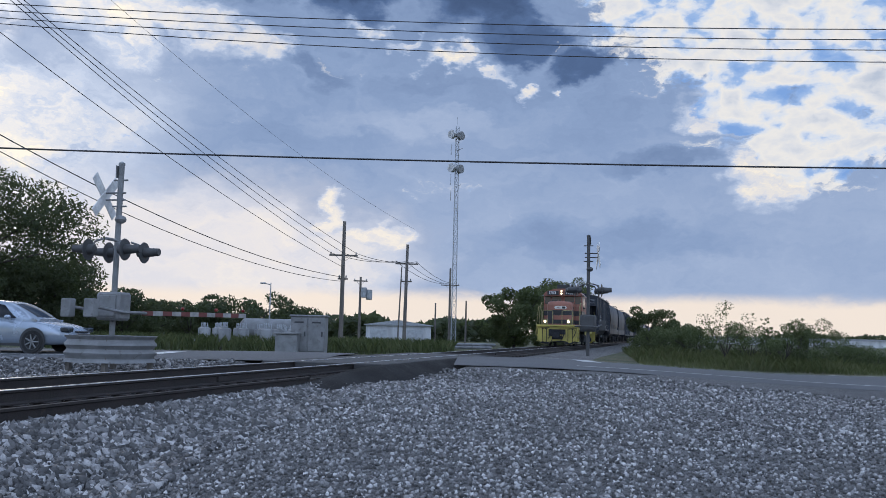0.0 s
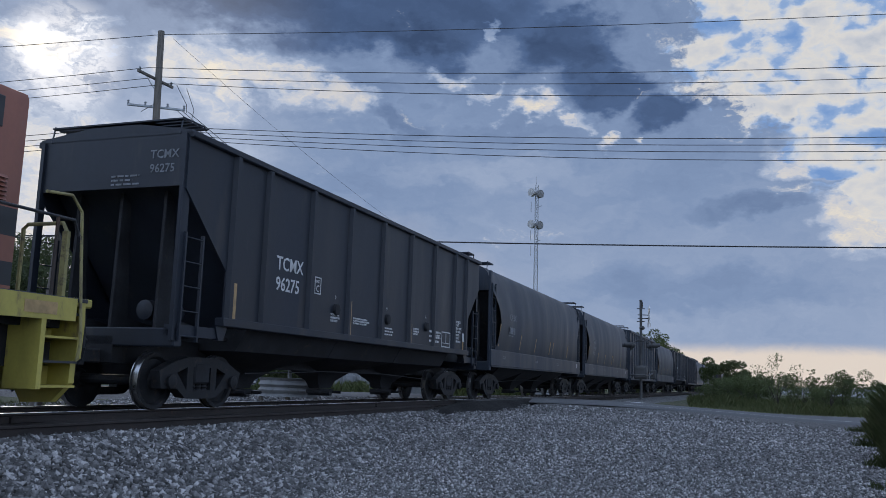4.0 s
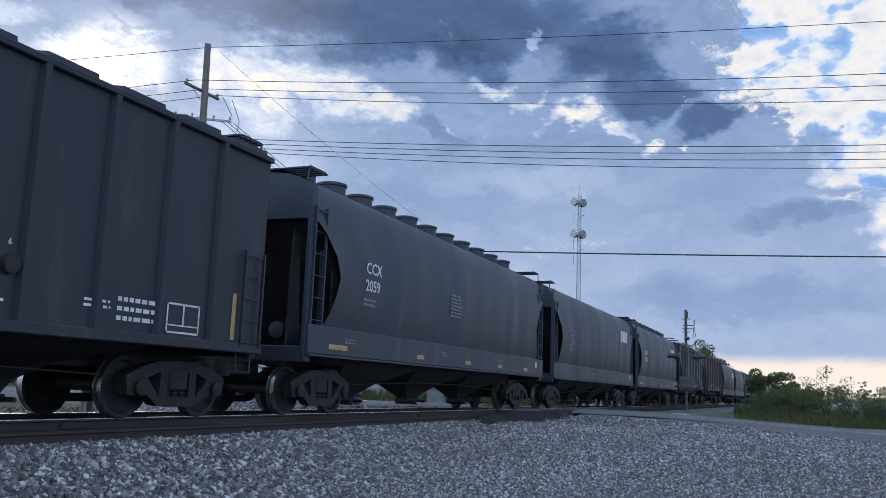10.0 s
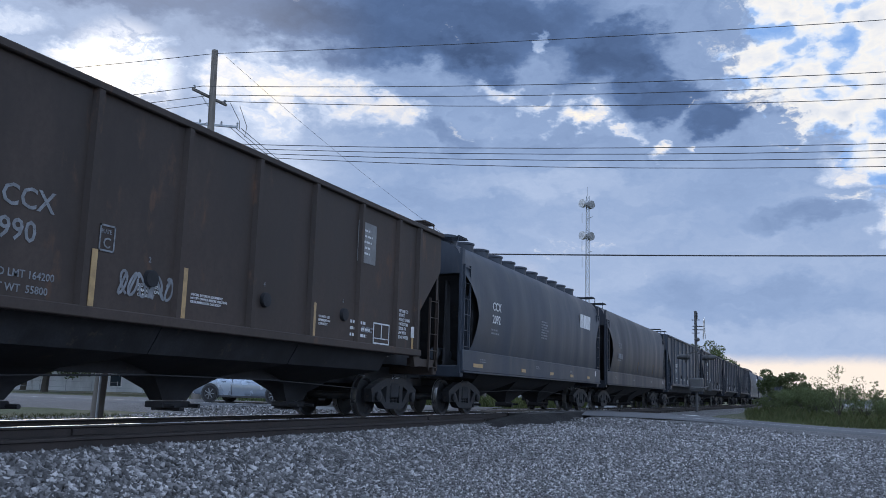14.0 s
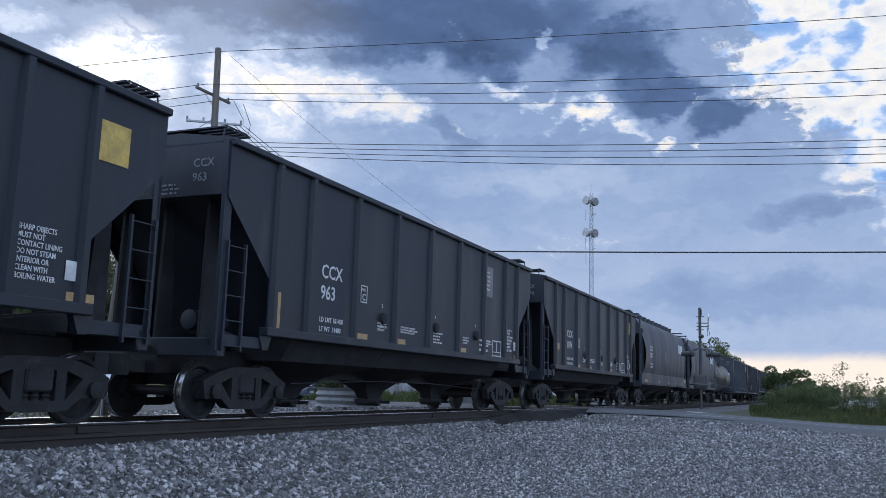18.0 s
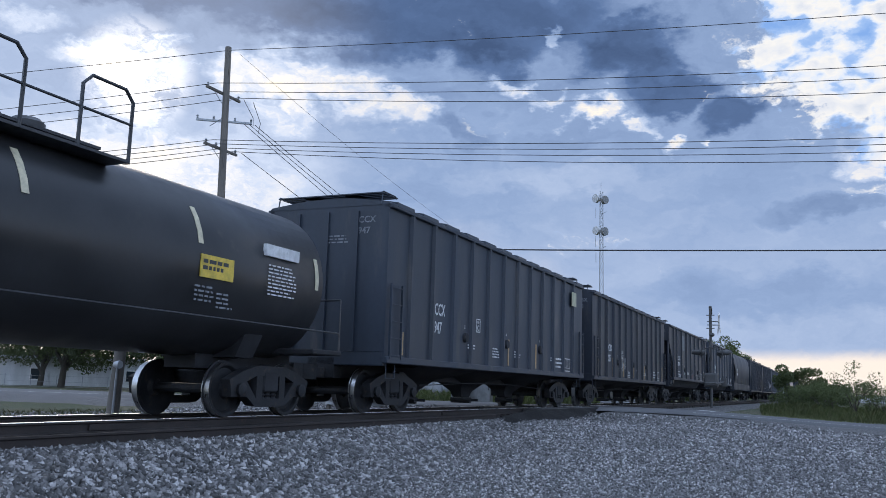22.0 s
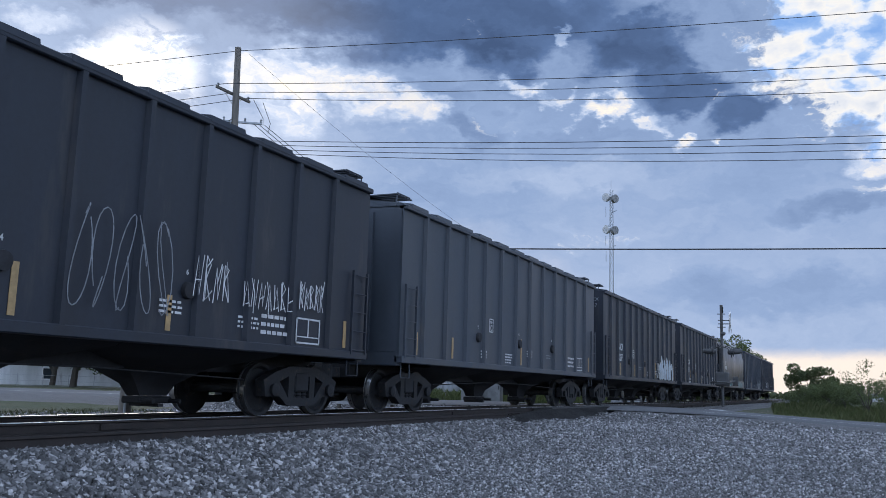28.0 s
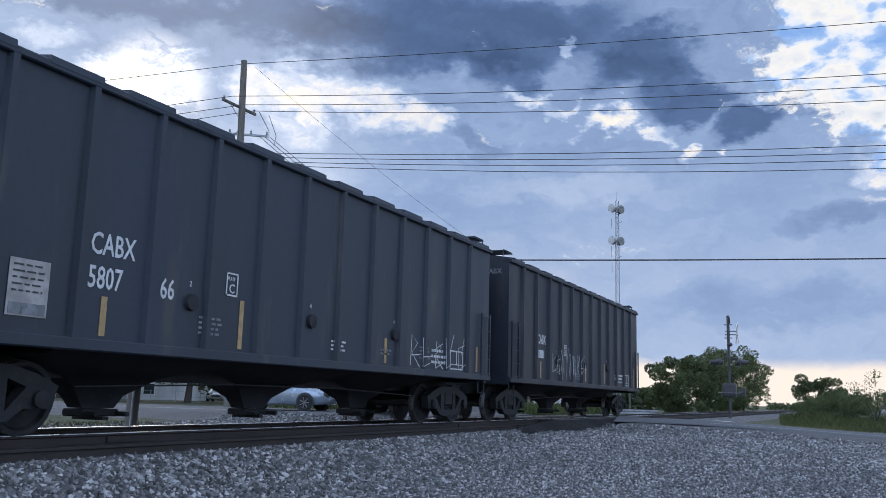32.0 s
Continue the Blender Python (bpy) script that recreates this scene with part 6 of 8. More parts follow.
    # end railings
    for s in (-1, 1):
        e = NOSE if s < 0 else 0.0
        for side in (-1, 1):
            y = s * (7.45 + e)
            r = Shape().tube([(side * 0.34, y, 1.56), (side * 0.34, y, 2.56), (side * 0.42, y, 2.62), (side * 1.05, y, 2.62), (side * 1.12, y, 2.5), (side * 1.12, y, 1.56)], 0.03, 8)
            part("end_rail", r, OLDYELLOW, loco, "faded yellow end railing")
            part("rail_post", Shape().box(side * 1.12 - 0.045, side * 1.12 + 0.045, y - 0.03, y + 0.03, 1.56, 2.5), OLDYELLOW, loco)
            q = s * (7.38 + e)
            r = Shape().tube([(side * 1.56, q, 0.72), (side * 1.60, q, 0.95), (side * 1.52, q, 1.7), (side * 1.42, q, 2.75), (side * 1.40, s * (7.2 + e), 2.95), (side * 1.44, s * (6.7 + e), 2.9)], 0.022, 8)
            if side < 0 or s > 0:
                part("corner_grab", r, OLDYELLOW, loco)
    part("center_chain", Shape().tube([(-0.34, -7.45 - NOSE, 2.4), (0, -7.45 - NOSE, 2.2), (0.34, -7.45 - NOSE, 2.4)], 0.012, 6), DARKSTEEL, loco)
    # side handrails with stanchions
    for side in (-1, 1):
        x = side * 1.48
        r = Shape().tube([(x, -2.0, 3.3), (x, -1.0, 3.25), (x, 0.0, 2.6), (x, 7.2, 2.6), (x, 7.3, 2.4)], 0.022, 8)
        rail = part("side_handrail", r, DARKSTEEL, loco)
        for y in (-0.66, 0.5, 1.8, 3.1, 4.4, 5.6, 6.9):
            part("stanchion", Shape().tube([(x, y, 1.2), (x, y, 2.6)], 0.024, 6), BROWN, rail)
        r = Shape().tube([(x, -6.95, 1.56), (x, -6.95, 2.55), (x, -6.75, 2.9), (x, -6.1, 3.26), (x, -4.85, 3.28)], 0.024, 8)
        part("side_handrail", r, OLDYELLOW, loco)
        part("stanchion", Shape().tube([(x, -5.9, 1.5), (x, -5.9, 3.28)], 0.024, 6), OLDYELLOW, loco)
    # short nose, in bands of colour
    def bands(name, y0, y1, half, base, top, round_top, label):
        rows = [(base, 1.66, ORANGE), (1.66, 1.97, STRIPE), (1.97, 2.31, ORANGE), (2.31, 2.68, STRIPE), (2.68, top, ORANGE)]
        for k, (a, b, m) in enumerate(rows):
            c = round_top
            if k == len(rows) - 1:
                ring = [(-half, a), (half, a), (half, b - c), (half - c * 0.3, b - c * 0.3), (half - c, b), (-half + c, b), (-half + c * 0.3, b - c * 0.3), (-half, b - c)]
                part(name, Shape().prism(ring, y0, y1), m, loco, label)
            else:
                part(name, Shape().box(-half, half, y0, y1, a, b), m, loco)

    def nose_ring(z, inset, r=0.30, half=0.93, y0=-7.17, y1=-4.8):
        h, f = half - inset, y0 + inset
        pts = [(-h, y1, z)]
        pts += [(-h + r - r * math.cos(a), f + r - r * math.sin(a), z) for a in np.linspace(0, math.pi / 2, 6)]
        pts += [(h - r + r * math.sin(a), f + r - r * math.cos(a), z) for a in np.linspace(0, math.pi / 2, 6)]
        return pts + [(h, y1, z)]
    for a, b, m in ((1.56, 1.66, ORANGE), (1.66, 1.97, STRIPE), (1.97, 2.31, ORANGE), (2.31, 2.68, STRIPE)):
        part("short_hood", Shape().loft([nose_ring(a, 0), nose_ring(b, 0)]), m, loco, smooth=40)
    crown = [nose_ring(2.68, 0), nose_ring(3.06, 0)] + [nose_ring(3.06 + 0.28 * math.sin(a), 0.28 * (1 - math.cos(a))) for a in np.linspace(0.2, 1.45, 6)]
    part("short_hood", Shape().loft(crown), ORANGE, loco, "rounded orange short hood", 60)
    part("sand_hatch", Shape().block(-0.25, 0.25, -6.5, -6.1, 3.33, 3.40, 0.02), ORANGE, loco)
    for side in (-1, 1):
        part("hood_seam", Shape().box(side * 0.932 - 0.004, side * 0.932 + 0.004, -5.72, -5.70, 1.6, 3.05), DARKSTEEL, loco)
        part("hood_latch", Shape().box(side * 0.935 - 0.012, side * 0.935 + 0.012, -5.95, -5.89, 2.82, 2.98), DARKSTEEL, loco)
    part("nose_rail", Shape().tube([(-0.62, -6.9, 3.30), (-0.62, -6.9, 3.46), (0.2, -6.9, 3.46), (0.2, -6.9, 3.32)], 0.016, 6), DARKSTEEL, loco)
    bands("long_hood", -2.55, 6.75, 0.93, 1.56, 4.30, 0.12, "orange long hood with black stripes")
    # cab
    rows = [(1.56, 1.66, ORANGE), (1.66, 1.97, STRIPE), (1.97, 2.31, ORANGE), (2.31, 2.68, STRIPE), (2.68, 3.93, ORANGE)]
    for a, b, m in rows:
        part("cab_wall", Shape().box(-1.48, 1.48, -4.8, -2.5, a, b), m, loco)
    arch = [(-1.50, 3.90)] + [(1.50 * math.sin(t), 3.90 + 0.52 * math.cos(t)) for t in np.linspace(-1.45, 1.45, 13)] + [(1.50, 3.90)]
    part("cab_roof", Shape().prism(arch, -4.86, -2.45), ORANGE, loco, "arched orange cab roof")
    part("roof_edge", Shape().prism([(1.2, 4.05), (1.62, 3.90), (1.62, 3.86), (1.2, 3.98)], -4.6, -2.4).prism([(-1.2, 4.05), (-1.62, 3.90), (-1.62, 3.86), (-1.2, 3.98)], -4.6, -2.4), GALV, loco, "pale sun shade over the cab window")
    part("cooler_box", Shape().block(-0.48, 0.48, -4.55, -3.3, 4.40, 4.74, 0.03), DARKSTEEL, loco)
    board = surface("number_board", (0.03, 0.03, 0.033), 0.4, size=6, grain=30, bump=0.02)
    facing = Matrix(((1, 0, 0), (0, 0, -1), (0, 1, 0))).to_4x4()
    brow = [(1.44 * math.sin(t), 3.88 + 0.49 * math.cos(t)) for t in np.linspace(-1.4, 1.4, 15)]
    part("headlight_housing", Shape().prism([(-1.42, 3.84)] + brow + [(1.42, 3.84)], -5.18, -4.8), ORANGE, loco, "arched orange brow for headlight and number boards")
    for x in (-0.72, 0.62):
        part("number_board", Shape().block(x - 0.44, x + 0.44, -5.25, -5.18, 3.90, 4.22, 0.02), board, loco, "dark number board")
        ob = part("lettering", text_mesh("1703", 0.30, WHITE), None, loco)
        ob.matrix_local = Matrix.Translation((x - 0.36, -5.255, 3.96)) @ facing
    for z in (4.00, 4.20):
        lens = part("headlight", Shape().lathe([(-5.29, 0.09), (-5.18, 0.11)], (-0.06, 0, z), "y", 14), DARKSTEEL, loco)
        part("lens", Shape().lathe([(-5.305, 0.02), (-5.305, 0.065), (-5.29, 0.07)], (-0.06, 0, z), "y", 14), lamp_glow, lens, "lit warm lens")
    for x in (-1.16, -0.5, 0.5, 1.16):
        w = 0.22 if abs(x) > 1 else 0.36
        part("windscreen", Shape().block(x - w, x + w, -4.83, -4.79, 3.22 if abs(x) > 1 else 3.36, 3.80, 0.02), GLASS, loco)
    for side in (-1, 1):
        a, b = sorted((side * 1.47, side * 1.50))
        fr = part("cab_window", Shape().block(a, b, -4.2, -3.1, 2.98, 3.76, 0.012), DARKSTEEL, loco)
        for y in (-4.12, -3.62):
            a, b = sorted((side * 1.49, side * 1.512))
            part("pane", Shape().block(a, b, y, y + 0.44, 3.05, 3.70, 0.01), GLASS, fr)
        arm = Shape().box(min(side * 1.5, side * 1.62), max(side * 1.5, side * 1.62), -4.2, -3.1, 2.9, 2.96)
        part("arm_rest", arm, DARKSTEEL, loco)
        a, b = sorted((side * 1.49, side * 1.52))
        lettering("1703", 0.26, loco, 1.505, -3.9, 2.76, STRIPE) if side > 0 else None
        # doors and louvres of the long hood
        x = side * 0.935
        if side > 0:
            for k in range(8):
                y = 0.35 + k * 0.47
                part("hood_door", Shape().block(0.93, 0.955, y, y + 0.44, 1.75, 3.55, 0.008), surface("door_%d" % k, (0.27, 0.108, 0.074), 0.45, size=1.2, grain=14, bump=0.04, stain=(0.28, 0.14, 0.11), streak=3) if k in (2, 5) else ORANGE, loco)
            for z0, z1, m in ((1.66, 1.97, STRIPE), (2.31, 2.68, STRIPE)):
                part("stripe", Shape().box(0.956, 0.959, 0.3, 4.2, z0, z1), m, loco)
            for y in (-2.2, -1.65, -0.75):
                door = part("hood_door", Shape().block(0.93, 0.96, y, y + 0.5, 1.75, 3.5, 0.008), ORANGE, loco)
                louvres(door, 0.96, y + 0.06, y + 0.44, 2.35, 3.0, 9, ORANGE)
            part("intake_grille", Shape().block(0.93, 0.95, -2.35, -1.15, 3.62, 4.15, 0.01), DARKSTEEL, loco, "dark air intake grille")
            part("grille_bar", Shape().box(0.95, 0.965, -1.80, -1.74, 3.62, 4.15), ORANGE, loco)
            rad = part("radiator_grille", Shape().block(0.93, 0.95, 3.83, 6.35, 3.70, 4.12, 0.01), DARKSTEEL, loco, "dark radiator shutters")
            for y in (4.66, 5.50):
                part("shutter_bar", Shape().box(0.95, 0.965, y, y + 0.05, 3.70, 4.12), ORANGE, rad)
            part("sign", Shape().box(0.957, 0.963, 4.85, 5.8, 2.75, 3.25), WHITE, loco, "white sign with small blue writing")
            bars(loco, 0.964, 5.2, 3.17, 0.5, 4, surface("blue_print", (0.05, 0.10, 0.30), 0.5, size=6, bump=0.0), 0.05, 0.1, seed=1)
            louvres(loco, 0.95, 6.05, 6.5, 2.75, 3.1, 6, ORANGE)
            # company emblem as plain shapes
            cream = surface("emblem_cream", (0.62, 0.58, 0.42), 0.5, size=6, bump=0.0)
            part("emblem", Shape().prism([(1.12, 2.95), (1.25, 3.18), (1.70, 3.18), (1.70, 2.72), (1.25, 2.72)], 0.96, 0.966, "x"), cream, loco)
            part("emblem", Shape().prism([(1.85, 2.72), (2.15, 2.72), (2.28, 2.95), (2.15, 3.18), (1.85, 3.18)], 0.96, 0.966, "x"), cream, loco)
    # emblem on the nose
    disc = surface("nose_grey", (0.30, 0.25, 0.23), 0.5, spread=0.25, size=6, bump=0.0)
    cream = surface("nose_cream", (0.60, 0.60, 0.56), 0.5, size=6, bump=0.0)
    part("emblem", Shape().prism([(-0.30, 2.76), (0.50, 2.76), (0.56, 2.87), (0.50, 2.98), (-0.30, 2.98), (-0.36, 2.87)], -7.180, -7.172, "y"), cream, loco, "cream emblem band")
    part("emblem", Shape().prism([(0.22, 2.79), (0.44, 2.79), (0.49, 2.87), (0.44, 2.95), (0.22, 2.95)], -7.186, -7.181, "y"), STRIPE, loco)
    part("emblem", Shape().prism([(-0.24, 2.80), (-0.12, 2.94), (-0.04, 2.94), (0.08, 2.80)], -7.186, -7.181, "y"), disc, loco)
    part("nose_door", Shape().block(-0.84, -0.42, -7.19, -7.12, 1.75, 2.64, 0.01), STRIPE, loco)
    for x in (-0.55, 0.15, 0.7):
        part("grab_iron", Shape().tube([(x, -7.16, 2.45), (x, -7.25, 2.45), (x + 0.3, -7.25, 2.45), (x + 0.3, -7.16, 2.45)], 0.014, 6), DARKSTEEL, loco)
    # roof gear
    part("spark_arrestor", Shape().block(-0.62, 0.62, -0.15, 1.4, 4.30, 4.70, 0.14), UNDER, loco)
    part("roof_drum", Shape().lathe([(-1.9, 0.3), (-1.85, 0.36), (-1.05, 0.36), (-1.0, 0.3)], (0, 0, 4.38), "y", 16), UNDER, loco)
    horn = Shape().tube([(0.3, -0.62, 4.3), (0.3, -0.62, 4.75)], 0.04, 8)
    for dy, dz in ((-1, 0.0), (1, 0.08), (-1, 0.16)):
        horn.tube([(0.3, -0.62, 4.66 + dz), (0.3, -0.62 + dy * 0.12, 4.69 + dz), (0.3, -0.62 + dy * 0.34, 4.71 + dz)], 0.03, 8, 0.10)
    part("horn", horn, UNDER, loco)
    for y in (3.9, 5.0, 6.0):
        part("fan_hood", Shape().lathe([(4.28, 0.48), (4.38, 0.48), (4.42, 0.4)], (0, y, 0), "z", 20), UNDER, loco)
    for i in range(6):
        part("roof_lug", Shape().box(-0.05, 0.05, 0.9 + i * 0.5, 1.0 + i * 0.5, 4.28, 4.36), UNDER, loco)
    # fuel tank, reservoirs, trucks
    part("fuel_tank", Shape().prism([(-1.25, 0.95), (-1.45, 0.7), (-1.35, 0.32), (1.35, 0.32), (1.45, 0.7), (1.25, 0.95)], -2.3, 1.2), UNDER, loco)
    part("air_reservoir", Shape().lathe([(1.3, 0.15), (1.4, 0.22), (2.2, 0.22), (2.3, 0.15)], (1.2, 0, 0.72), "y", 14), UNDER, loco)
    big = Shape().lathe([(0.07, 0.07), (0.07, 0.13), (0.0, 0.38), (0.06, 0.46), (0.062, 0.508), (-0.045, 0.512), (-0.06, 0.54), (-0.08, 0.54), (-0.08, 0.46), (-0.02, 0.38), (-0.08, 0.07)], n=28).mesh("wheel", CAST, 40)
    frame_mesh = blomberg_mesh()
    for s in (-1, 1):
        tr = part("truck", Shape().block(-1.0, 1.0, -0.35, 0.35, 0.45, 0.95, 0.04), UNDER, loco, "cast steel locomotive truck")
        tr.matrix_local = pose(0, s * 4.72 - 0.3, 0)
        for side in (-1, 1):
            ob = part("sideframe", frame_mesh, None, tr)
            ob.matrix_local = pose(side * 1.08, 0, 0, 0, 0, 0 if side > 0 else 180)
            for k in (-1, 1):
                ob = part("wheel", big, None, tr)
                ob.matrix_local = pose(side * 0.755, k * 1.372, 0.508, 0, 0, 0 if side > 0 else 180)
        for k in (-1, 1):
            ob = part("axle", AXLE, None, tr)
            ob.matrix_local = pose(0, k * 1.372, 0.508)
    CARS.append(loco)


build_locomotive()


# ---- crossing signals ----
LENS_RED = surface("signal_lens", (0.20, 0.02, 0.015), 0.3, size=8, grain=40, bump=0.02)
ARMWHITE = surface("gate_white", (0.30, 0.295, 0.285), 0.6, size=6, grain=30, bump=0.03)
REDWHITE_RED = surface("gate_red", (0.15, 0.035, 0.03), 0.5, size=6, grain=30, bump=0.03)
CARDWHITE = surface("sign_white", (0.66, 0.66, 0.65), 0.5, size=4, grain=30, bump=0.03, stain=(0.38, 0.37, 0.36), stain_at=0.66)


def build_signal(where, face, arm_to, label, height=4.45, barrier=True, metal=None):
    """A crossing signal: face is the bearing of its front in degrees about z, arm_to the gate arm's tip in its own space."""
    metal = metal or SIGNALGREY
    sig = thing("crossing_signal", label, "crossing signal", where, "crossing signals")
    part("mast", Shape().tube([(0, 0, 0.0), (0, 0, height)], 0.065, 14), metal, sig, "silver painted mast")
    if barrier:
        part("mast_base", Shape().lathe([(0.0, 0.22), (0.12, 0.22), (0.3, 0.10), (0.5, 0.09)], (0, 0, 0), "z", 14), metal, sig)
    turn = pose(0, 0, 0, 0, 0, face)
    # crossed blades: the front looks along -y of the turned space
    for k, tilt in enumerate((45, -45)):
        ob = part("crossbuck_blade", Shape().block(-0.60, 0.60, -0.012, 0.012, -0.115, 0.115, 0.005), CARDWHITE, sig, "white crossbuck blade")
        ob.matrix_local = turn @ pose(0, -0.36 - 0.026 * k, height - 0.72, 0, tilt, 0)
        for b in (-0.36, 0.12):
            mk = Shape()
            for q in range(4):
                mk.box(b + q * 0.065, b + q * 0.065 + 0.03, -0.0165, -0.0125, -0.06, 0.06)
            blade_text = part("blade_text", mk, DARKSTEEL, ob, "", 0)
    for z in (height - 0.64, height - 0.80):
        ob = part("blade_bracket", Shape().tube([(0, 0.14, z), (0, -0.36, z)], 0.022, 6), metal, sig)
        ob.matrix_local = turn
    part("top_plate", Shape().box(-0.10, 0.10, -0.012, 0.0, height - 0.30, height - 0.02), metal, sig).matrix_local = turn @ pose(0, -0.07, 0)
    cap = part("mast_cap", Shape().lathe([(height, 0.075), (height + 0.05, 0.07), (height + 0.08, 0.02)], (0, 0, 0), "z", 12), metal, sig)
    for z in (height - 0.35, height - 0.95):
        part("bracket", Shape().tube([(-0.18, 0.0, z), (0.18, 0.0, z)], 0.02, 6), metal, sig)
    # flashing lights front and back, held out from a cross arm
    arm = Shape().tube([(-0.45, 0, 2.72), (0.45, 0, 2.72)], 0.035, 8)
    ob = part("light_arm", arm, metal, sig)
    ob.matrix_local = turn
    for x in (-0.40, 0.40):
        for s in (-1, 1):
            place = turn @ pose(0, 0, 0, 0, 0, 0 if s < 0 else 180)
            u = part("flasher", Shape().lathe([(-0.36, 0.05), (-0.36, 0.235), (-0.345, 0.245), (-0.33, 0.12), (-0.20, 0.10), (-0.18, 0.03)], (x, 0, 2.48), "y", 22), MASTGREY, sig, "weathered grey round light background")
            u.matrix_local = place @ pose(0, -0.10, 0)
            hood = Shape().tube([(x, -0.36, 2.49), (x, -0.52, 2.49), (x, -0.72, 2.50)], 0.115, 14, 0.085)
            part("visor", hood, MASTGREY, u)
            part("lens", Shape().lathe([(-0.385, 0.02), (-0.385, 0.10), (-0.36, 0.105)], (x, 0, 2.48), "y", 14), LENS_RED, u)
            part("light_stem", Shape().tube([(x, 0, 2.72), (x, -0.2, 2.66), (x, -0.25, 2.52)], 0.025, 6), metal, u)
    bell = part("bell", Shape().ball((0.05, 0.0, height - 1.25), 0.13, 0.13, 0.10, 12, 6), metal, sig)
    # gate mechanism, counterweight and arm
    box = part("gate_mechanism", Shape().block(-0.30, 0.30, -0.24, 0.24, 0.92, 1.55, 0.05), metal, sig, "silver gate machine case")
    part("case_door", Shape().block(-0.22, 0.22, -0.27, -0.235, 1.0, 1.48, 0.02), metal, box)
    tip = Vector(arm_to)
    root = Vector((0.0, 0.0, 1.10))
    d = (tip - root)
    side = Vector((-d.y, d.x, 0)).normalized() * 0.34
    back = root - d.normalized() * 0.95
    for s in (-1, 1):
        part("counterweight_arm", Shape().tube([back + s * side + Vector((0, 0, 0.12)), root + s * side, root + s * side + d.normalized() * 0.6, root + d.normalized() * 1.0], 0.035, 6), metal, sig)
        w = back + s * side + Vector((0, 0, 0.1))
        part("counterweight", Shape().block(w.x - 0.12, w.x + 0.12, w.y - 0.1, w.y + 0.1, w.z - 0.22, w.z + 0.18, 0.02), metal, sig)
    start = root + d.normalized() * 0.9
    n = 12 if barrier else 0
    for k in range(n):
        a, b = start.lerp(tip, k / n), start.lerp(tip, (k + 1) / n)
        q = Vector((-d.y, d.x, 0)).normalized() * 0.018
        h = Vector((0, 0, 0.055))
        sh = Shape().loft([[a - q - h, a + q - h, a + q + h, a - q + h], [b - q - h, b + q - h, b + q + h, b - q + h]])
        part("gate_arm", sh, ARMWHITE if k % 2 else REDWHITE_RED, sig)
    for k in (0.35, 0.68, 0.97) if barrier else ():
        p = start.lerp(tip, k)
        part("arm_lamp", Shape().ball((p.x, p.y, p.z + 0.13), 0.05, 0.05, 0.05, 8, 5), LENS_RED, sig, "small red arm lamp")
    if barrier:
        rings = []
        for i in range(15):
            z = 0.58 * i / 14
            rings.append((z, 0.95 + 0.035 * math.cos(i / 14 * 2 * math.pi * 3)))
        prof = rings + [(z, r - 0.04) for z, r in reversed(rings)]
        sh = Shape()
        loops = []
        for z, r in prof + prof[:1]:
            loops.append([(r * math.cos(2 * math.pi * j / 40), r * math.sin(2 * math.pi * j / 40), z) for j in range(40)])
        sh.loft(loops, caps=False)
        part("guard_ring", sh, SIGNALGREY, sig, "corrugated steel guard ring round the base")
        for a in (0.4, 2.1, 3.7, 5.2):
            part("guard_post", Shape().box(0.86 * math.cos(a) - 0.05, 0.86 * math.cos(a) + 0.05, 0.86 * math.sin(a) - 0.05, 0.86 * math.sin(a) + 0.05, -0.2, 0.5), POLEWOOD, sig)
    return sig


build_signal(pose(-14.3, 25.2, -0.06), -87.0, (0.9, 4.6, 1.15), "silver crossing signal with crossbuck, flashers and lowered gate arm")
build_signal(pose(-5.2, 41.7, 0.02), 102.3, (-0.6, -4.4, 1.15), "silver crossing signal with flashers beside the road, seen edge-on", 4.55, False, MASTGREY)

# ---- poles and wires ----


def insulator(parent, p):
    part("insulator", Shape().lathe([(0, 0.03), (0.05, 0.055), (0.09, 0.035), (0.13, 0.06), (0.18, 0.03)], p, "z", 8), GALV, parent)


def build_pole(name, label, x, y, z0, top, r=0.16, lean=(0, 0), arms=(), extra=None):
    """A wooden pole; arms are (height, half length, bearing, pins)."""
    pole = thing(name, label, "utility pole", pose(x, y, z0), "utility poles")
    h = top - z0
    part("shaft", Shape().tube([(lean[0] * k / 4, lean[1] * k / 4, h * k / 4) for k in range(5)], r, 12, r * 0.68), POLEWOOD, pole, "weathered wooden shaft")
    for az, half, bearing, pins in arms:
        c, s = math.cos(radians(bearing)), math.sin(radians(bearing))
        k = (az - z0) / h
        ox, oy, oz = lean[0] * k - s * 0.16, lean[1] * k + c * 0.16, az - z0
        sh = Shape().block(-half, half, -0.055, 0.055, -0.06, 0.06, 0.008)
        arm = part("cross_arm", sh, POLEWOOD, pole)
        arm.matrix_local = pose(ox, oy, oz, 0, 0, bearing)
        for i in range(pins):
            insulator(arm, ((-half + 0.12) + (2 * half - 0.24) * i / max(1, pins - 1), 0, 0.06))
        for q in (-1, 1):
            part("arm_brace", Shape().tube([(q * half * 0.55, 0, -0.05), (0, 0.02, -0.5)], 0.015, 5), GALV, arm)
    return pole


WIRE = surface("wire", (0.03, 0.03, 0.033), 0.6, size=3, grain=20, bump=0.0)


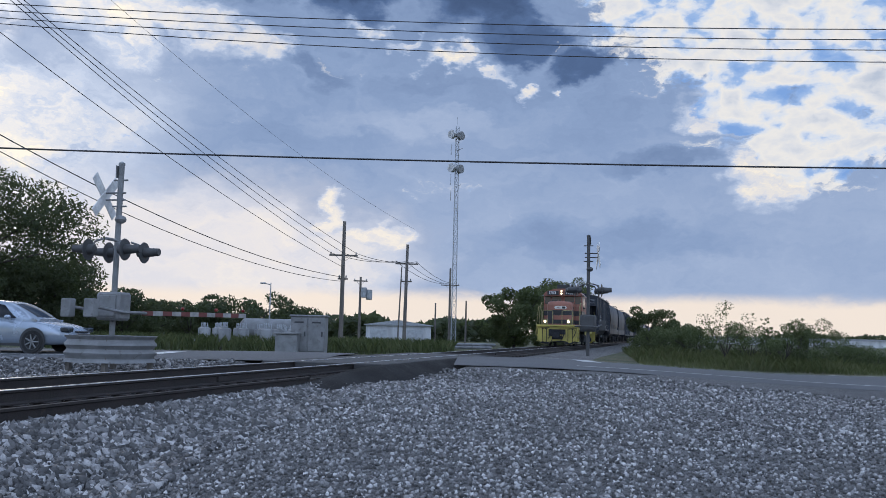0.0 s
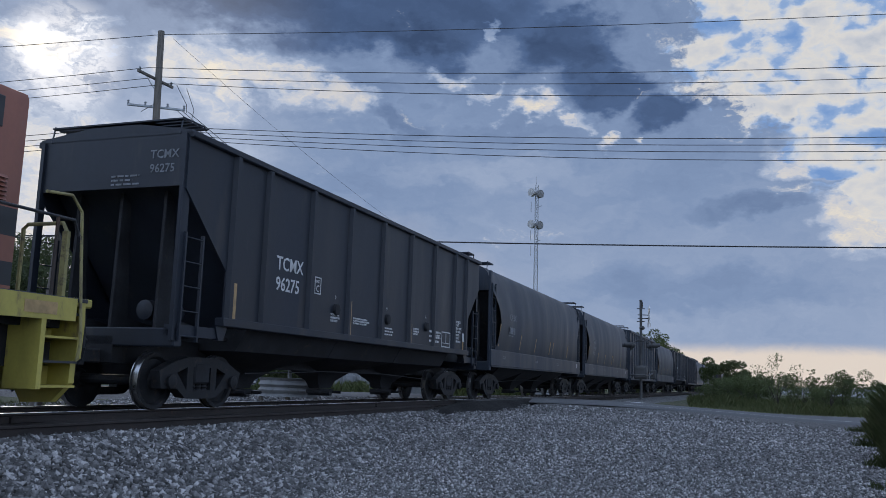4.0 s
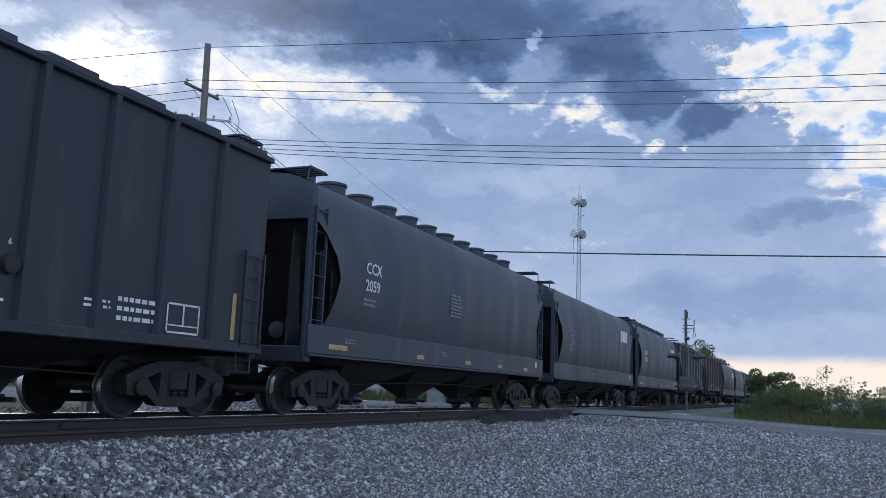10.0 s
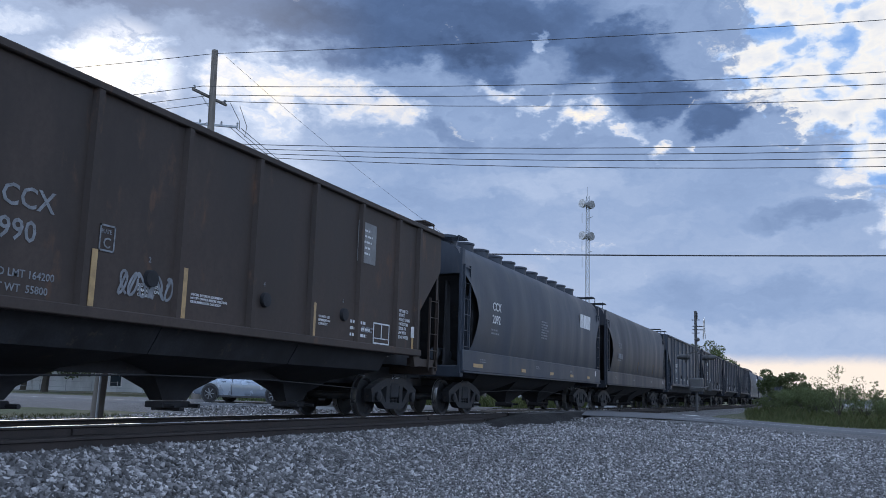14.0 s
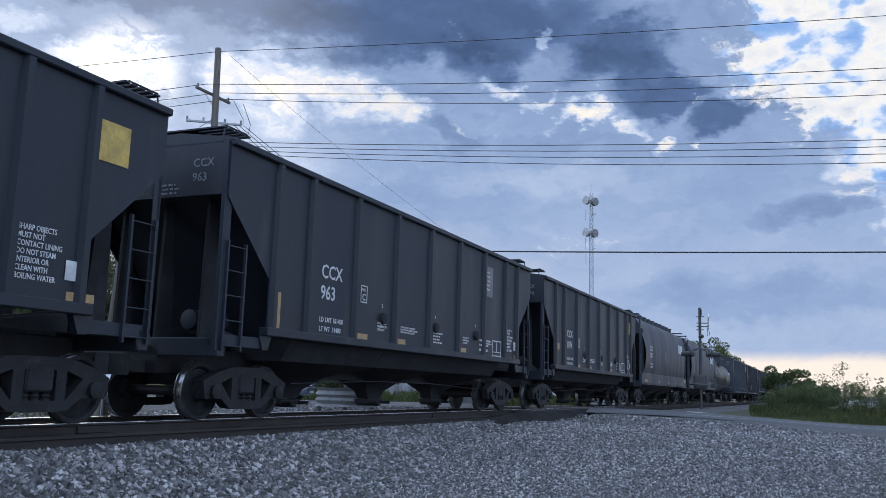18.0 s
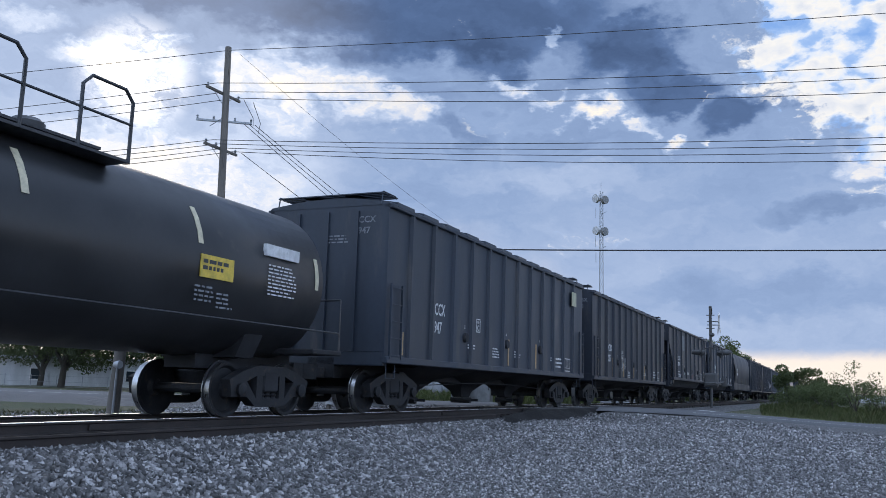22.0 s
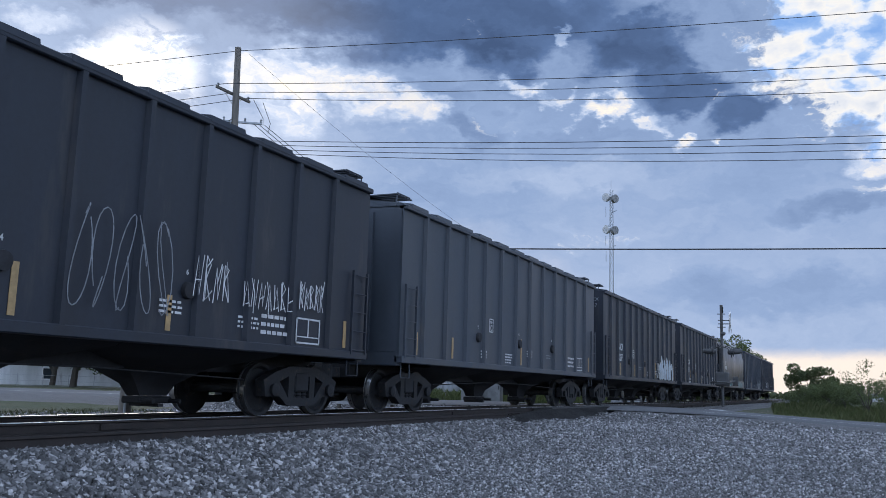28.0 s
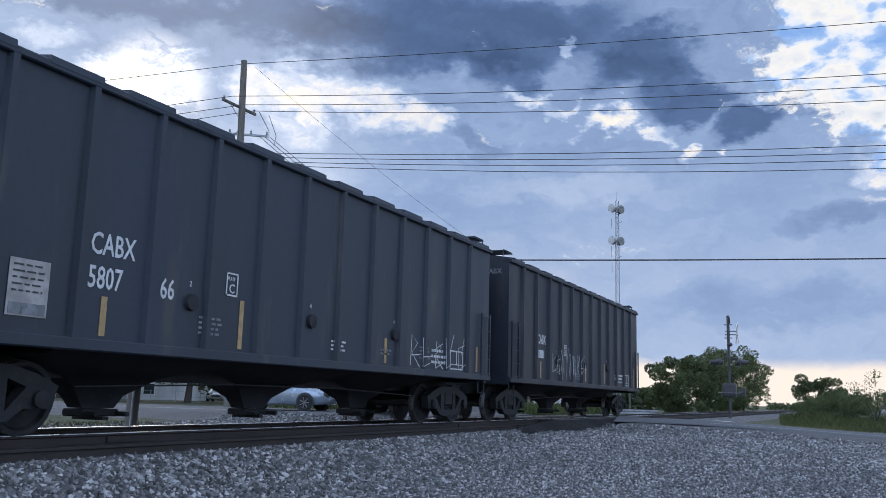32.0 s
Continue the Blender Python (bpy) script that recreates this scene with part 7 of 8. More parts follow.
def wire(a, b, sag, r=0.016, name="overhead_wire", n=14):
    a, b = Vector(a), Vector(b)
    pts = [a.lerp(b, i / n) - Vector((0, 0, 4 * sag * (i / n) * (1 - i / n))) for i in range(n + 1)]
    ob = solid(name, Shape().tube(pts, r, 5), WIRE, "thin dark overhead wire strung between poles", "wire", group="overhead wires")
    return ob


BX, BY, BZ = -26.5, 32.6, -0.25
big = build_pole("utility_pole", "tall leaning wooden power pole with three cross arms and street lamp", BX + 0.38, BY + 0.12, BZ, 16.6, 0.22, (-0.37, -0.10),
                 [(14.25, 1.25, 89, 3), (11.5, 1.2, 89, 4)])
# steel dead-end arm, street lamp on its bracket
st = part("steel_arm", Shape().block(-1.3, 1.3, -0.05, 0.05, -0.05, 0.05, 0.01), GALV, big)
st.matrix_local = pose(-0.30, -0.10, 12.85 - BZ, 0, 0, 35)
for q in (-1.25, -0.5, 0.5, 1.25):
    insulator(st, (q, 0, 0.05))
lampx = part("lamp_bracket", Shape().tube([(0.02, 0.02, 7.2 - BZ), (-0.42, -0.20, 8.2 - BZ), (-0.78, -0.40, 8.5 - BZ), (-1.25, -0.68, 8.55 - BZ)], 0.035, 8), GALV, big, "curved galvanised street lamp bracket")
part("lamp_head", Shape().ball((-1.48, -0.82, 8.55 - BZ), 0.32, 0.22, 0.11, 12, 6), GALV, lampx, "cobra-head street lamp")
for a, b in (((-0.4, -0.1, 13.9), (-0.9, -0.4, 12.6)), ((0.8, 0.6, 13.9), (1.2, 0.6, 12.3)), ((0.45, 0.3, 14.0), (0.5, 1.1, 12.9))):
    part("jumper", Shape().tube([(a[0], a[1], a[2] - BZ), ((a[0] + b[0]) / 2 + 0.3, (a[1] + b[1]) / 2, (a[2] + b[2]) / 2 - 0.3 - BZ), (b[0], b[1], b[2] - BZ)], 0.015, 5), WIRE, big)
WAY = Vector((0.977, 0.213, 0))
ACR = Vector((-0.213, 0.977, 0))
top_at = Vector((BX + 0.06, BY + 0.04, 0))
right, left = top_at + WAY * 56, top_at - WAY * 52
for off, z, sag, dz in ((0, 16.45, 0.5, 1.2), (-1.1, 14.4, 0.9, 0.75), (0.15, 14.4, 0.9, 0.6), (1.1, 14.4, 1.0, 0.2), (-1.05, 11.65, 0.8, 0.15), (-0.35, 11.65, 0.85, 0.05), (0.4, 11.65, 0.9, -0.05), (1.05, 11.65, 1.0, -0.25)):
    wire(top_at + ACR * off + Vector((0, 0, z)), right + ACR * off + Vector((0, 0, z + dz)), sag)
    wire(top_at + ACR * off + Vector((0, 0, z)), left + ACR * off + Vector((0, 0, z - 1.2)), sag)
wire(top_at + Vector((-0.3, 0.1, 6.85)), right + Vector((0, 0, 6.97)), 0.35, 0.03)
wire(top_at + Vector((-0.3, 0.1, 6.85)), left + Vector((0, 0, 6.9)), 0.4, 0.03)
wire(top_at + Vector((-0.3, 0.1, 6.9)), left + Vector((0, -1, 6.0)), 0.5, 0.02)

build_pole("utility_pole", "wooden power pole with one cross arm beyond the crossing", -24.4, 65.6, -0.4, 8.45, 0.17, (0, 0), [(6.05, 1.0, 20, 3), (4.4, 0.35, 20, 2)])
build_pole("utility_pole", "wooden power pole with two cross arms beyond the crossing", -24.6, 81.4, -0.5, 8.45, 0.17, (0.1, 0), [(6.75, 1.0, 20, 3), (5.2, 0.5, 20, 2)])
build_pole("utility_pole", "wooden power pole with one cross arm near the radio tower", -29.8, 118.4, -0.9, 9.2, 0.18, (0, 0), [(7.0, 1.2, 15, 3)])
tp = build_pole("utility_pole", "wooden service pole with a hanging transformer", -31.7, 89.5, -0.5, 6.1, 0.15, (0, 0), [(5.7, 0.7, 20, 2)])
part("transformer", Shape().lathe([(4.05, 0.26), (4.1, 0.30), (5.0, 0.30), (5.05, 0.24)], (0.42, -0.1, 0.5), "z", 14), GALV, tp, "grey transformer can")
part("transformer", Shape().lathe([(4.05, 0.26), (4.1, 0.30), (5.0, 0.30), (5.05, 0.24)], (0.9, 0.1, 0.3), "z", 14), GALV, tp)
build_pole("utility_pole", "plain far wooden pole", -33.6, 125.5, -0.9, 4.9, 0.14)
build_pole("utility_pole", "plain far wooden pole among the trees", -26.6, 114.0, -0.9, 4.8, 0.13)
build_pole("utility_pole", "thin leaning pole beyond the crossing", -29.6, 95.5, -0.6, 7.6, 0.09, (0.25, 0))
for k in (-0.85, 0.0, 0.85):
    a = Vector((BX + 1.05, BY + 0.7, 12.8)) + Vector((0.8, 0.56, 0)) * (k * 0.3)
    wire(a, (-24.4 + k, 65.6 + k * 0.36, 6.2), 0.45, 0.016)
    wire((-24.4 + k, 65.6 + k * 0.36, 6.2), (-24.6 + k, 81.4 + k * 0.36, 6.95), 0.3, 0.02)
    wire((-24.6 + k, 81.4 + k * 0.36, 6.95), (-29.8 + k, 118.4, 7.2), 0.5, 0.022)
wire((BX + 0.5, BY + 0.9, 11.5), (-24.4, 65.6, 5.2), 0.5, 0.016)
wire((BX + 0.35, BY + 0.2, 8.0), (-24.4, 65.6, 4.5), 0.9, 0.022)
wire((BX + 0.35, BY + 0.2, 7.4), (-24.4, 65.6, 4.2), 1.0, 0.018)
wire((BX + 0.5, BY + 0.3, 16.3), (-22.0, 75.0, 9.0), 1.0, 0.008)

# short service post with a small lamp between the track and the road
post = build_pole("service_post", "short weathered wooden post beside the track with a cable", -13.4, 13.7, -0.5, 4.05, 0.13, (0.22, 0.05))
part("post_lamp", Shape().lathe([(0, 0.06), (0.1, 0.08), (0.14, 0.08)], (0.12, -0.14, 1.35), "x", 12), SILVER, post)
part("conduit", Shape().tube([(0.12, -0.10, 0.3), (0.15, -0.10, 1.4)], 0.025, 6), GALV, post)
part("cable_coil", Shape().tube([(0.22, -0.08, 3.9), (0.40, -0.1, 3.6), (0.34, -0.12, 3.2), (0.20, -0.1, 3.35)], 0.014, 6), WIRE, post)
wire((-13.2, 13.75, 3.95), (BX + 0.3, BY + 0.2, 7.0), 0.5, 0.012)

# ---- radio tower ----


def build_tower():
    tw = thing("radio_tower", "slim galvanised lattice radio tower with microwave dishes", "radio tower", pose(-36.0, 145.6, -1.3))
    h = 36.0
    legs = [(0.40 * math.cos(a), 0.40 * math.sin(a)) for a in (0.3, 0.3 + 2.094, 0.3 + 4.189)]
    for x, y in legs:
        part("leg", Shape().tube([(x * 1.25, y * 1.25, 0), (x * 0.8, y * 0.8, h)], 0.075, 6), GALV, tw)
    n = 30
    for i in range(n):
        z0, z1 = h * i / n, h * (i + 1) / n
        f0, f1 = 1.25 - 0.45 * i / n, 1.25 - 0.45 * (i + 1) / n
        sh = Shape()
        for k in range(3):
            a, b = legs[k], legs[(k + 1) % 3]
            p, q = (a, b) if i % 2 else (b, a)
            sh.tube([(p[0] * f0, p[1] * f0, z0), (q[0] * f1, q[1] * f1, z1)], 0.035, 4)
            sh.tube([(a[0] * f0, a[1] * f0, z0), (b[0] * f0, b[1] * f0, z0)], 0.03, 4)
        part("lattice_section", sh, GALV, tw)
    white = surface("dish_white", (0.5, 0.5, 0.5), 0.5, size=3, bump=0.02)
    for x, y, z, d in ((-0.55, -0.6, 34.6, -30), (0.62, -0.5, 34.3, 60), (-0.5, -0.6, 29.0, -30), (0.6, -0.5, 28.8, 60)):
        ob = part("dish", Shape().lathe([(-0.45, 0.02), (-0.45, 0.72), (0.1, 0.72), (0.35, 0.3), (0.4, 0.05)], (0, 0, 0), "y", 22), white if x < 0 else SIGNALGREY, tw, "drum-shaped microwave dish")
        ob.matrix_local = pose(x, y, z, 0, 0, d)
    for x, z in ((-0.9, 32.2), (-0.9, 27.2), (-0.85, 24.5)):
        part("whip_aerial", Shape().tube([(x, 0, z - 0.9), (x, 0, z + 0.9)], 0.05, 5), GALV, tw)
    for x, z in ((1.0, 32.0), (0.9, 26.0)):
        part("panel_aerial", Shape().tube([(0, 0, z), (x, -0.2, z + 0.3)], 0.05, 5), GALV, tw)
    part("lightning_rod", Shape().tube([(0, 0, h), (0, 0, h + 1.6)], 0.03, 5), GALV, tw)


build_tower()

# ---- things beside the crossing and in the yard ----


def build_cabinet():
    cab = thing("signal_cabinet", "silver railway signal equipment cabinet on legs", "cabinet", pose(-17.0, 42.7, -0.32, 0, 0, 14))
    part("body", Shape().block(-0.72, 0.72, -0.5, 0.5, 0.12, 1.62, 0.02), SIGNALGREY, cab)
    part("roof_cap", Shape().block(-0.78, 0.78, -0.56, 0.56, 1.62, 1.70, 0.03), SIGNALGREY, cab)
    for x0, x1 in ((-0.70, -0.02), (0.02, 0.70)):
        d = part("door", Shape().block(x0, x1, -0.535, -0.5, 0.18, 1.58, 0.015), SIGNALGREY, cab)
        part("handle", Shape().block(x1 - 0.12, x1 - 0.06, -0.56, -0.535, 0.8, 1.0, 0.01), DARKSTEEL, d)
        part("vent", Shape().box(x0 + 0.15, x1 - 0.15, -0.54, -0.534, 1.35, 1.42), DARKSTEEL, d)
    for x in (-0.65, 0.65):
        for y in (-0.4, 0.4):
            part("leg", Shape().box(x - 0.05, x + 0.05, y - 0.05, y + 0.05, -0.2, 0.12), GALV, cab)
    low = thing("signal_cabinet", "low silver railway battery box beside the cabinet", "cabinet", pose(-17.55, 41.75, -0.35, 0, 0, 14))
    part("body", Shape().block(-0.45, 0.45, -0.4, 0.4, 0.0, 0.9, 0.02), SIGNALGREY, low)
    part("lid", Shape().block(-0.5, 0.5, -0.45, 0.45, 0.9, 0.98, 0.02), SIGNALGREY, low)


build_cabinet()


def spot(az, r, z=-0.4):
    a = radians(az)
    return -r * math.sin(a), r * math.cos(a), z


YARDGREY = surface("weathered_pale_grey", (0.30, 0.31, 0.32), 0.55, spread=0.3, size=1.2, grain=20, bump=0.05, stain=(0.17, 0.165, 0.16), each=0.35)


def build_yard():
    rng = random.Random(12)
    can = Shape().lathe([(0.0, 0.30), (0.05, 0.33), (0.95, 0.33), (1.0, 0.30), (1.06, 0.16)], (0, 0, 0), "z", 14).mesh("body", YARDGREY)
    bush = Shape().lathe([(1.0, 0.04), (1.1, 0.06), (1.2, 0.035), (1.3, 0.05), (1.36, 0.02)], (0.12, 0, 0), "z", 8).mesh("bushing", GALV)
    pal = Shape().box(-0.5, 0.5, -0.5, 0.5, 0.0, 0.12).mesh("pallet", POLEWOOD, 0)
    first = thing("transformer_can", "grey pole transformer stored on a wooden pallet", "transformer", group="stored transformers")
    ob = part("body", can, None, first)
    ob.matrix_local = pose(0, 0, 0.12)
    for q in (0, 120, 240):
        ob = part("bushing", bush, None, first)
        ob.matrix_local = pose(0, 0, 0.12, 0, 0, q)
    part("pallet", pal, None, first)
    x, y, z = spot(23.2, 60, -0.55)
    first.matrix_world = pose(x, y, z)
    for k in range(18):
        x, y, z = spot(22.6 + k * 0.32 + rng.uniform(-0.15, 0.15), rng.uniform(56, 74), -0.55)
        copy_thing(first, pose(x, y, ground_z(x, y), 0, 0, rng.uniform(0, 360)))
    x, y, z = spot(23.9, 74, -0.6)
    tank = thing("storage_tank", "white horizontal storage tank on saddles", "tank", pose(x, y, ground_z(x, y), 0, 0, 25))
    part("shell", Shape().lathe([(-2.9, 0.05), (-2.85, 0.45), (-2.6, 0.75), (2.6, 0.75), (2.85, 0.45), (2.9, 0.05)], (0, 0, 1.15), "x", 20), YARDGREY, tank)
    for q in (-1.7, 1.7):
        part("saddle", Shape().box(q - 0.15, q + 0.15, -0.6, 0.6, 0, 0.7), GALV, tank)
    # stacked pale poles and rails
    for az, r in ((21.7, 66), (13.3, 85), (26.9, 62)):
        x, y, z = spot(az, r)
        pile = thing("pole_stack", "stack of pale poles lying on the ground", "pole stack", pose(x, y, ground_z(x, y), 0, 0, 30 + az), "pole stacks")
        for k in range(9):
            ob = part("pole", Shape().tube([(-2.5 + 0.1 * k, 0, 0), (2.5 + 0.1 * k, 0, 0)], 0.13, 8), YARDGREY, pile)
            ob.matrix_local = pose(0, (k % 5) * 0.27 - 0.5 + 0.13 * (k // 5), 0.13 + 0.23 * (k // 5))
    # metal shed
    x, y, z = spot(17.2, 128, -1.0)
    shed = thing("metal_shed", "white metal shed with a roller door", "shed", pose(x, y, -1.25, 0, 0, 17))
    ribbed = surface("white_sheet_metal", (0.55, 0.56, 0.57), 0.5, size=0.6, grain=8, bump=0.1, stain=(0.40, 0.40, 0.40), streak=4)
    part("wall", Shape().box(-4.3, 4.3, -3.5, 3.5, 0, 2.9), ribbed, shed)
    part("roof", Shape().prism([(-4.6, 2.85), (4.6, 2.85), (4.6, 2.95), (0, 3.6), (-4.6, 2.95)], -3.8, 3.8, "y"), GALV, shed)
    for q in (-2.6, 2.2):
        dr = part("roller_door", Shape().block(q - 1.1, q + 1.1, -3.55, -3.5, 0, 2.3, 0.02), SILVER, shed)
    for q in range(18):
        part("wall_rib", Shape().box(-4.25 + q * 0.5, -4.2 + q * 0.5, -3.53, -3.5, 0, 2.85), ribbed, shed)
    # lamp standard far off
    x, y, z = spot(24.86, 108, -0.8)
    lamp = thing("street_lamp", "tall grey lamp standard in the yard", "street lamp", pose(x, y, -1.0))
    part("column", Shape().tube([(0, 0, 0), (0, 0, 6.9)], 0.10, 8, 0.06), GALV, lamp)
    part("arm", Shape().tube([(0, 0, 6.7), (-0.7, 0, 6.85)], 0.05, 6), GALV, lamp)
    part("lamp_head", Shape().block(-1.25, -0.65, -0.15, 0.15, 6.78, 6.95, 0.03), GALV, lamp)
    # low white building and chain fence behind the oaks
    bl = thing("long_building", "long low white building behind the trees", "building", pose(-74, 66, -1.1, 0, 0, 32))
    part("wall", Shape().box(-14, 14, -4, 4, 0, 3.2), ribbed, bl)
    part("roof", Shape().box(-14.4, 14.4, -4.5, 4.5, 3.2, 3.45), GALV, bl)
    for q in (1, 4, 7):
        w = part("window", Shape().box(-12.2 + q * 3, -11.0 + q * 3, -4.06, -4.0, 1.1, 2.3), CARDWHITE, bl)
        part("pane", Shape().box(-12.1 + q * 3, -11.1 + q * 3, -4.08, -4.06, 1.2, 2.2), GLASS, w)
    fence = thing("wire_fence", "grey wire fence on posts", "fence", pose(-58, 53, -0.95, 0, 0, 32))
    for q in range(15):
        part("post", Shape().tube([(-14 + q * 2, 0, 0), (-14 + q * 2, 0, 1.5)], 0.03, 6), GALV, fence)
    for z in (0.15, 0.55, 0.95, 1.4):
        part("strand", Shape().tube([(-14, 0, z), (14, 0, z)], 0.012, 4), GALV, fence)
    far = thing("long_building", "pale far greenhouse roofs beyond the field", "building", pose(52, 330, -2, 0, 0, -9))
    part("wall", Shape().box(-45, 60, -5, 5, 0, 3.5), ribbed, far)
    part("roof", Shape().box(-46, 61, -5.5, 5.5, 3.5, 4.0), GALV, far)


build_yard()


def build_car(where, paint, label, name="sedan_car"):
    """A four-door sedan, nose towards +x, 4.93 m long."""
    car = thing(name, label, "car", where)
    glassy = CARGLASS
    def curve(pts, x):
        xs, zs = [p[0] for p in pts], [p[1] for p in pts]
        i = max(0, min(len(xs) - 2, int(np.searchsorted(xs, x)) - 1))
        t = min(1.0, max(0.0, (x - xs[i]) / (xs[i + 1] - xs[i])))

        def slope(k):
            k0, k1 = max(k - 1, 0), min(k + 1, len(xs) - 1)
            return (zs[k1] - zs[k0]) / (xs[k1] - xs[k0])
        h = xs[i + 1] - xs[i]
        return (2 * t ** 3 - 3 * t * t + 1) * zs[i] + (t ** 3 - 2 * t * t + t) * h * slope(i) + (3 * t * t - 2 * t ** 3) * zs[i + 1] + (t ** 3 - t * t) * h * slope(i + 1)
    deck = [(-2.46, 0.80), (-2.36, 1.00), (-1.9, 1.035), (-1.2, 0.985), (0.0, 0.955), (0.95, 0.93), (1.45, 0.885), (1.95, 0.80), (2.28, 0.70), (2.46, 0.56)]
    low = [(-2.46, 0.55), (-2.36, 0.36), (-2.0, 0.27), (-1.0, 0.21), (1.0, 0.21), (2.0, 0.25), (2.36, 0.32), (2.46, 0.44)]
    wide = [(-2.46, 0.60), (-2.34, 0.78), (-2.0, 0.88), (-1.0, 0.905), (0.8, 0.905), (1.6, 0.885), (2.15, 0.80), (2.38, 0.64), (2.46, 0.50)]
    roof = [(-2.05, 1.0), (-1.7, 1.14), (-1.3, 1.31), (-0.9, 1.415), (-0.4, 1.462), (0.1, 1.462), (0.5, 1.40), (0.85, 1.25), (1.15, 1.09), (1.45, 0.90)]
    rings = []
    for x in np.linspace(-2.46, 2.46, 42):
        zt, zl, w = curve(deck, x), curve(low, x), curve(wide, x)
        m = zl + 0.62 * (zt - zl)
        rings.append([(x, -w * 0.86, zl), (x, w * 0.86, zl), (x, w * 0.97, zl + 0.06), (x, w, (zl + m) / 2), (x, w * 1.012, m), (x, w * 0.985, zt - 0.09), (x, w * 0.93, zt - 0.03), (x, w * 0.78, zt),
                      (x, -w * 0.78, zt), (x, -w * 0.93, zt - 0.03), (x, -w * 0.985, zt - 0.09), (x, -w * 1.012, m), (x, -w, (zl + m) / 2), (x, -w * 0.97, zl + 0.06)])
    part("body", Shape().loft(rings), paint, car, "", 50)

    def side_at(x, k):
        """A point of the cabin's side: k is 0 at the belt, 1 under the roof."""
        z0, z1 = 0.95, curve(roof, x)
        return (0.82 - 0.17 * k ** 1.5, z0 + (z1 - 0.05 - z0) * k)
    rings = []
    for x in np.linspace(-2.0, 1.4, 30):
        z = max(curve(roof, x), 0.97)
        right = [side_at(x, k) for k in (0, 0.35, 0.7, 1.0)] + [(0.56, z - 0.015), (0.36, z)]
        rings.append([(x, 0.82, 0.88)] + [(x, y, max(q, 0.9)) for y, q in right] + [(x, -y, max(q, 0.9)) for y, q in reversed(right)] + [(x, -0.82, 0.88)])
    part("greenhouse", Shape().loft(rings), paint, car, "", 50)
    for s in (-1, 1):
        for x0, x1, u0, u1 in ((-1.50, -0.50, -1.12, -0.52), (-0.43, 0.86, -0.42, 0.30)):
            rows = []
            for k in (0.05, 0.3, 0.55, 0.88):
                xa, xb = x0 + (u0 - x0) * k, x1 + (u1 - x1) * k
                rows.append([(x, s * (side_at(x, k)[0] + 0.012), side_at(x, k)[1]) for x in np.linspace(xa, xb, 7)])
            part("side_window", Shape().loft(rows, closed=False), glassy, car)
        part("mirror", Shape().ball((0.62, s * 0.98, 0.99), 0.10, 0.08, 0.07, 10, 6), paint, car)
        for x in (-0.95, 0.1):
            part("door_handle", Shape().block(x, x + 0.2, min(s * 0.90, s * 0.935), max(s * 0.90, s * 0.935), 0.80, 0.83, 0.008), paint, car)
        part("door_seam", Shape().box(-0.475, -0.462, min(s * 0.905, s * 0.928), max(s * 0.905, s * 0.928), 0.30, 0.94), DARKSTEEL, car)
        part("sill_trim", Shape().box(-1.05, 1.0, min(s * 0.86, s * 0.905), max(s * 0.86, s * 0.905), 0.20, 0.27), DARKSTEEL, car)
        lamp = Shape().block(2.12, 2.40, min(s * 0.48, s * 0.80), max(s * 0.48, s * 0.80), 0.60, 0.74, 0.03)
        part("headlight", lamp, GLASS, car, "clear headlamp")
        part("tail_light", Shape().block(-2.42, -2.25, min(s * 0.5, s * 0.81), max(s * 0.5, s * 0.81), 0.74, 0.92, 0.02), LENS_RED, car)
        for x in (-1.42, 1.38):
            part("wheel_well", Shape().lathe([(s * 0.10, 0.30), (s * 0.118, 0.385), (s * 0.122, 0.385), (s * 0.122, 0.02)], (x, s * 0.80, 0.335), "y", 24), DARKSTEEL, car)
            w = part("wheel", Shape().lathe([(-0.10, 0.20), (-0.11, 0.31), (-0.06, 0.325), (0.06, 0.325), (0.11, 0.31), (0.10, 0.20)], (x, s * 0.84, 0.325), "y", 24), RUBBER, car)
            rim = Shape().lathe([(s * 0.085, 0.03), (s * 0.095, 0.19), (s * 0.11, 0.225), (s * 0.09, 0.23)], (x, s * 0.84, 0.325), "y", 20)
            part("rim", rim, DARKSTEEL, w)
            for k in range(7):
                a = 2 * math.pi * k / 7
                part("spoke", Shape().tube([(x, s * 0.952, 0.325), (x + 0.21 * math.cos(a), s * 0.952, 0.325 + 0.21 * math.sin(a))], 0.022, 5), SIGNALGREY, w)
    for zz in (0.46, 0.54, 0.62):
        part("grille_bar", Shape().block(2.40, 2.49, -0.42, 0.42, zz - 0.02, zz + 0.02, 0.008), DARKSTEEL, car)
    for name, x0, x1 in (("windscreen", 0.58, 1.28), ("rear_window", -1.80, -1.22)):
        rows = [[(x, y, curve(roof, x) + 0.012 - 0.10 * (y / 0.6) ** 4 * 0.4) for y in np.linspace(-0.56, 0.56, 7)] for x in np.linspace(x0, x1, 6)]
        part(name, Shape().loft(rows, closed=False), glassy, car)
    part("number_plate", Shape().box(2.47, 2.485, -0.2, 0.2, 0.36, 0.46), CARDWHITE, car)
    return car


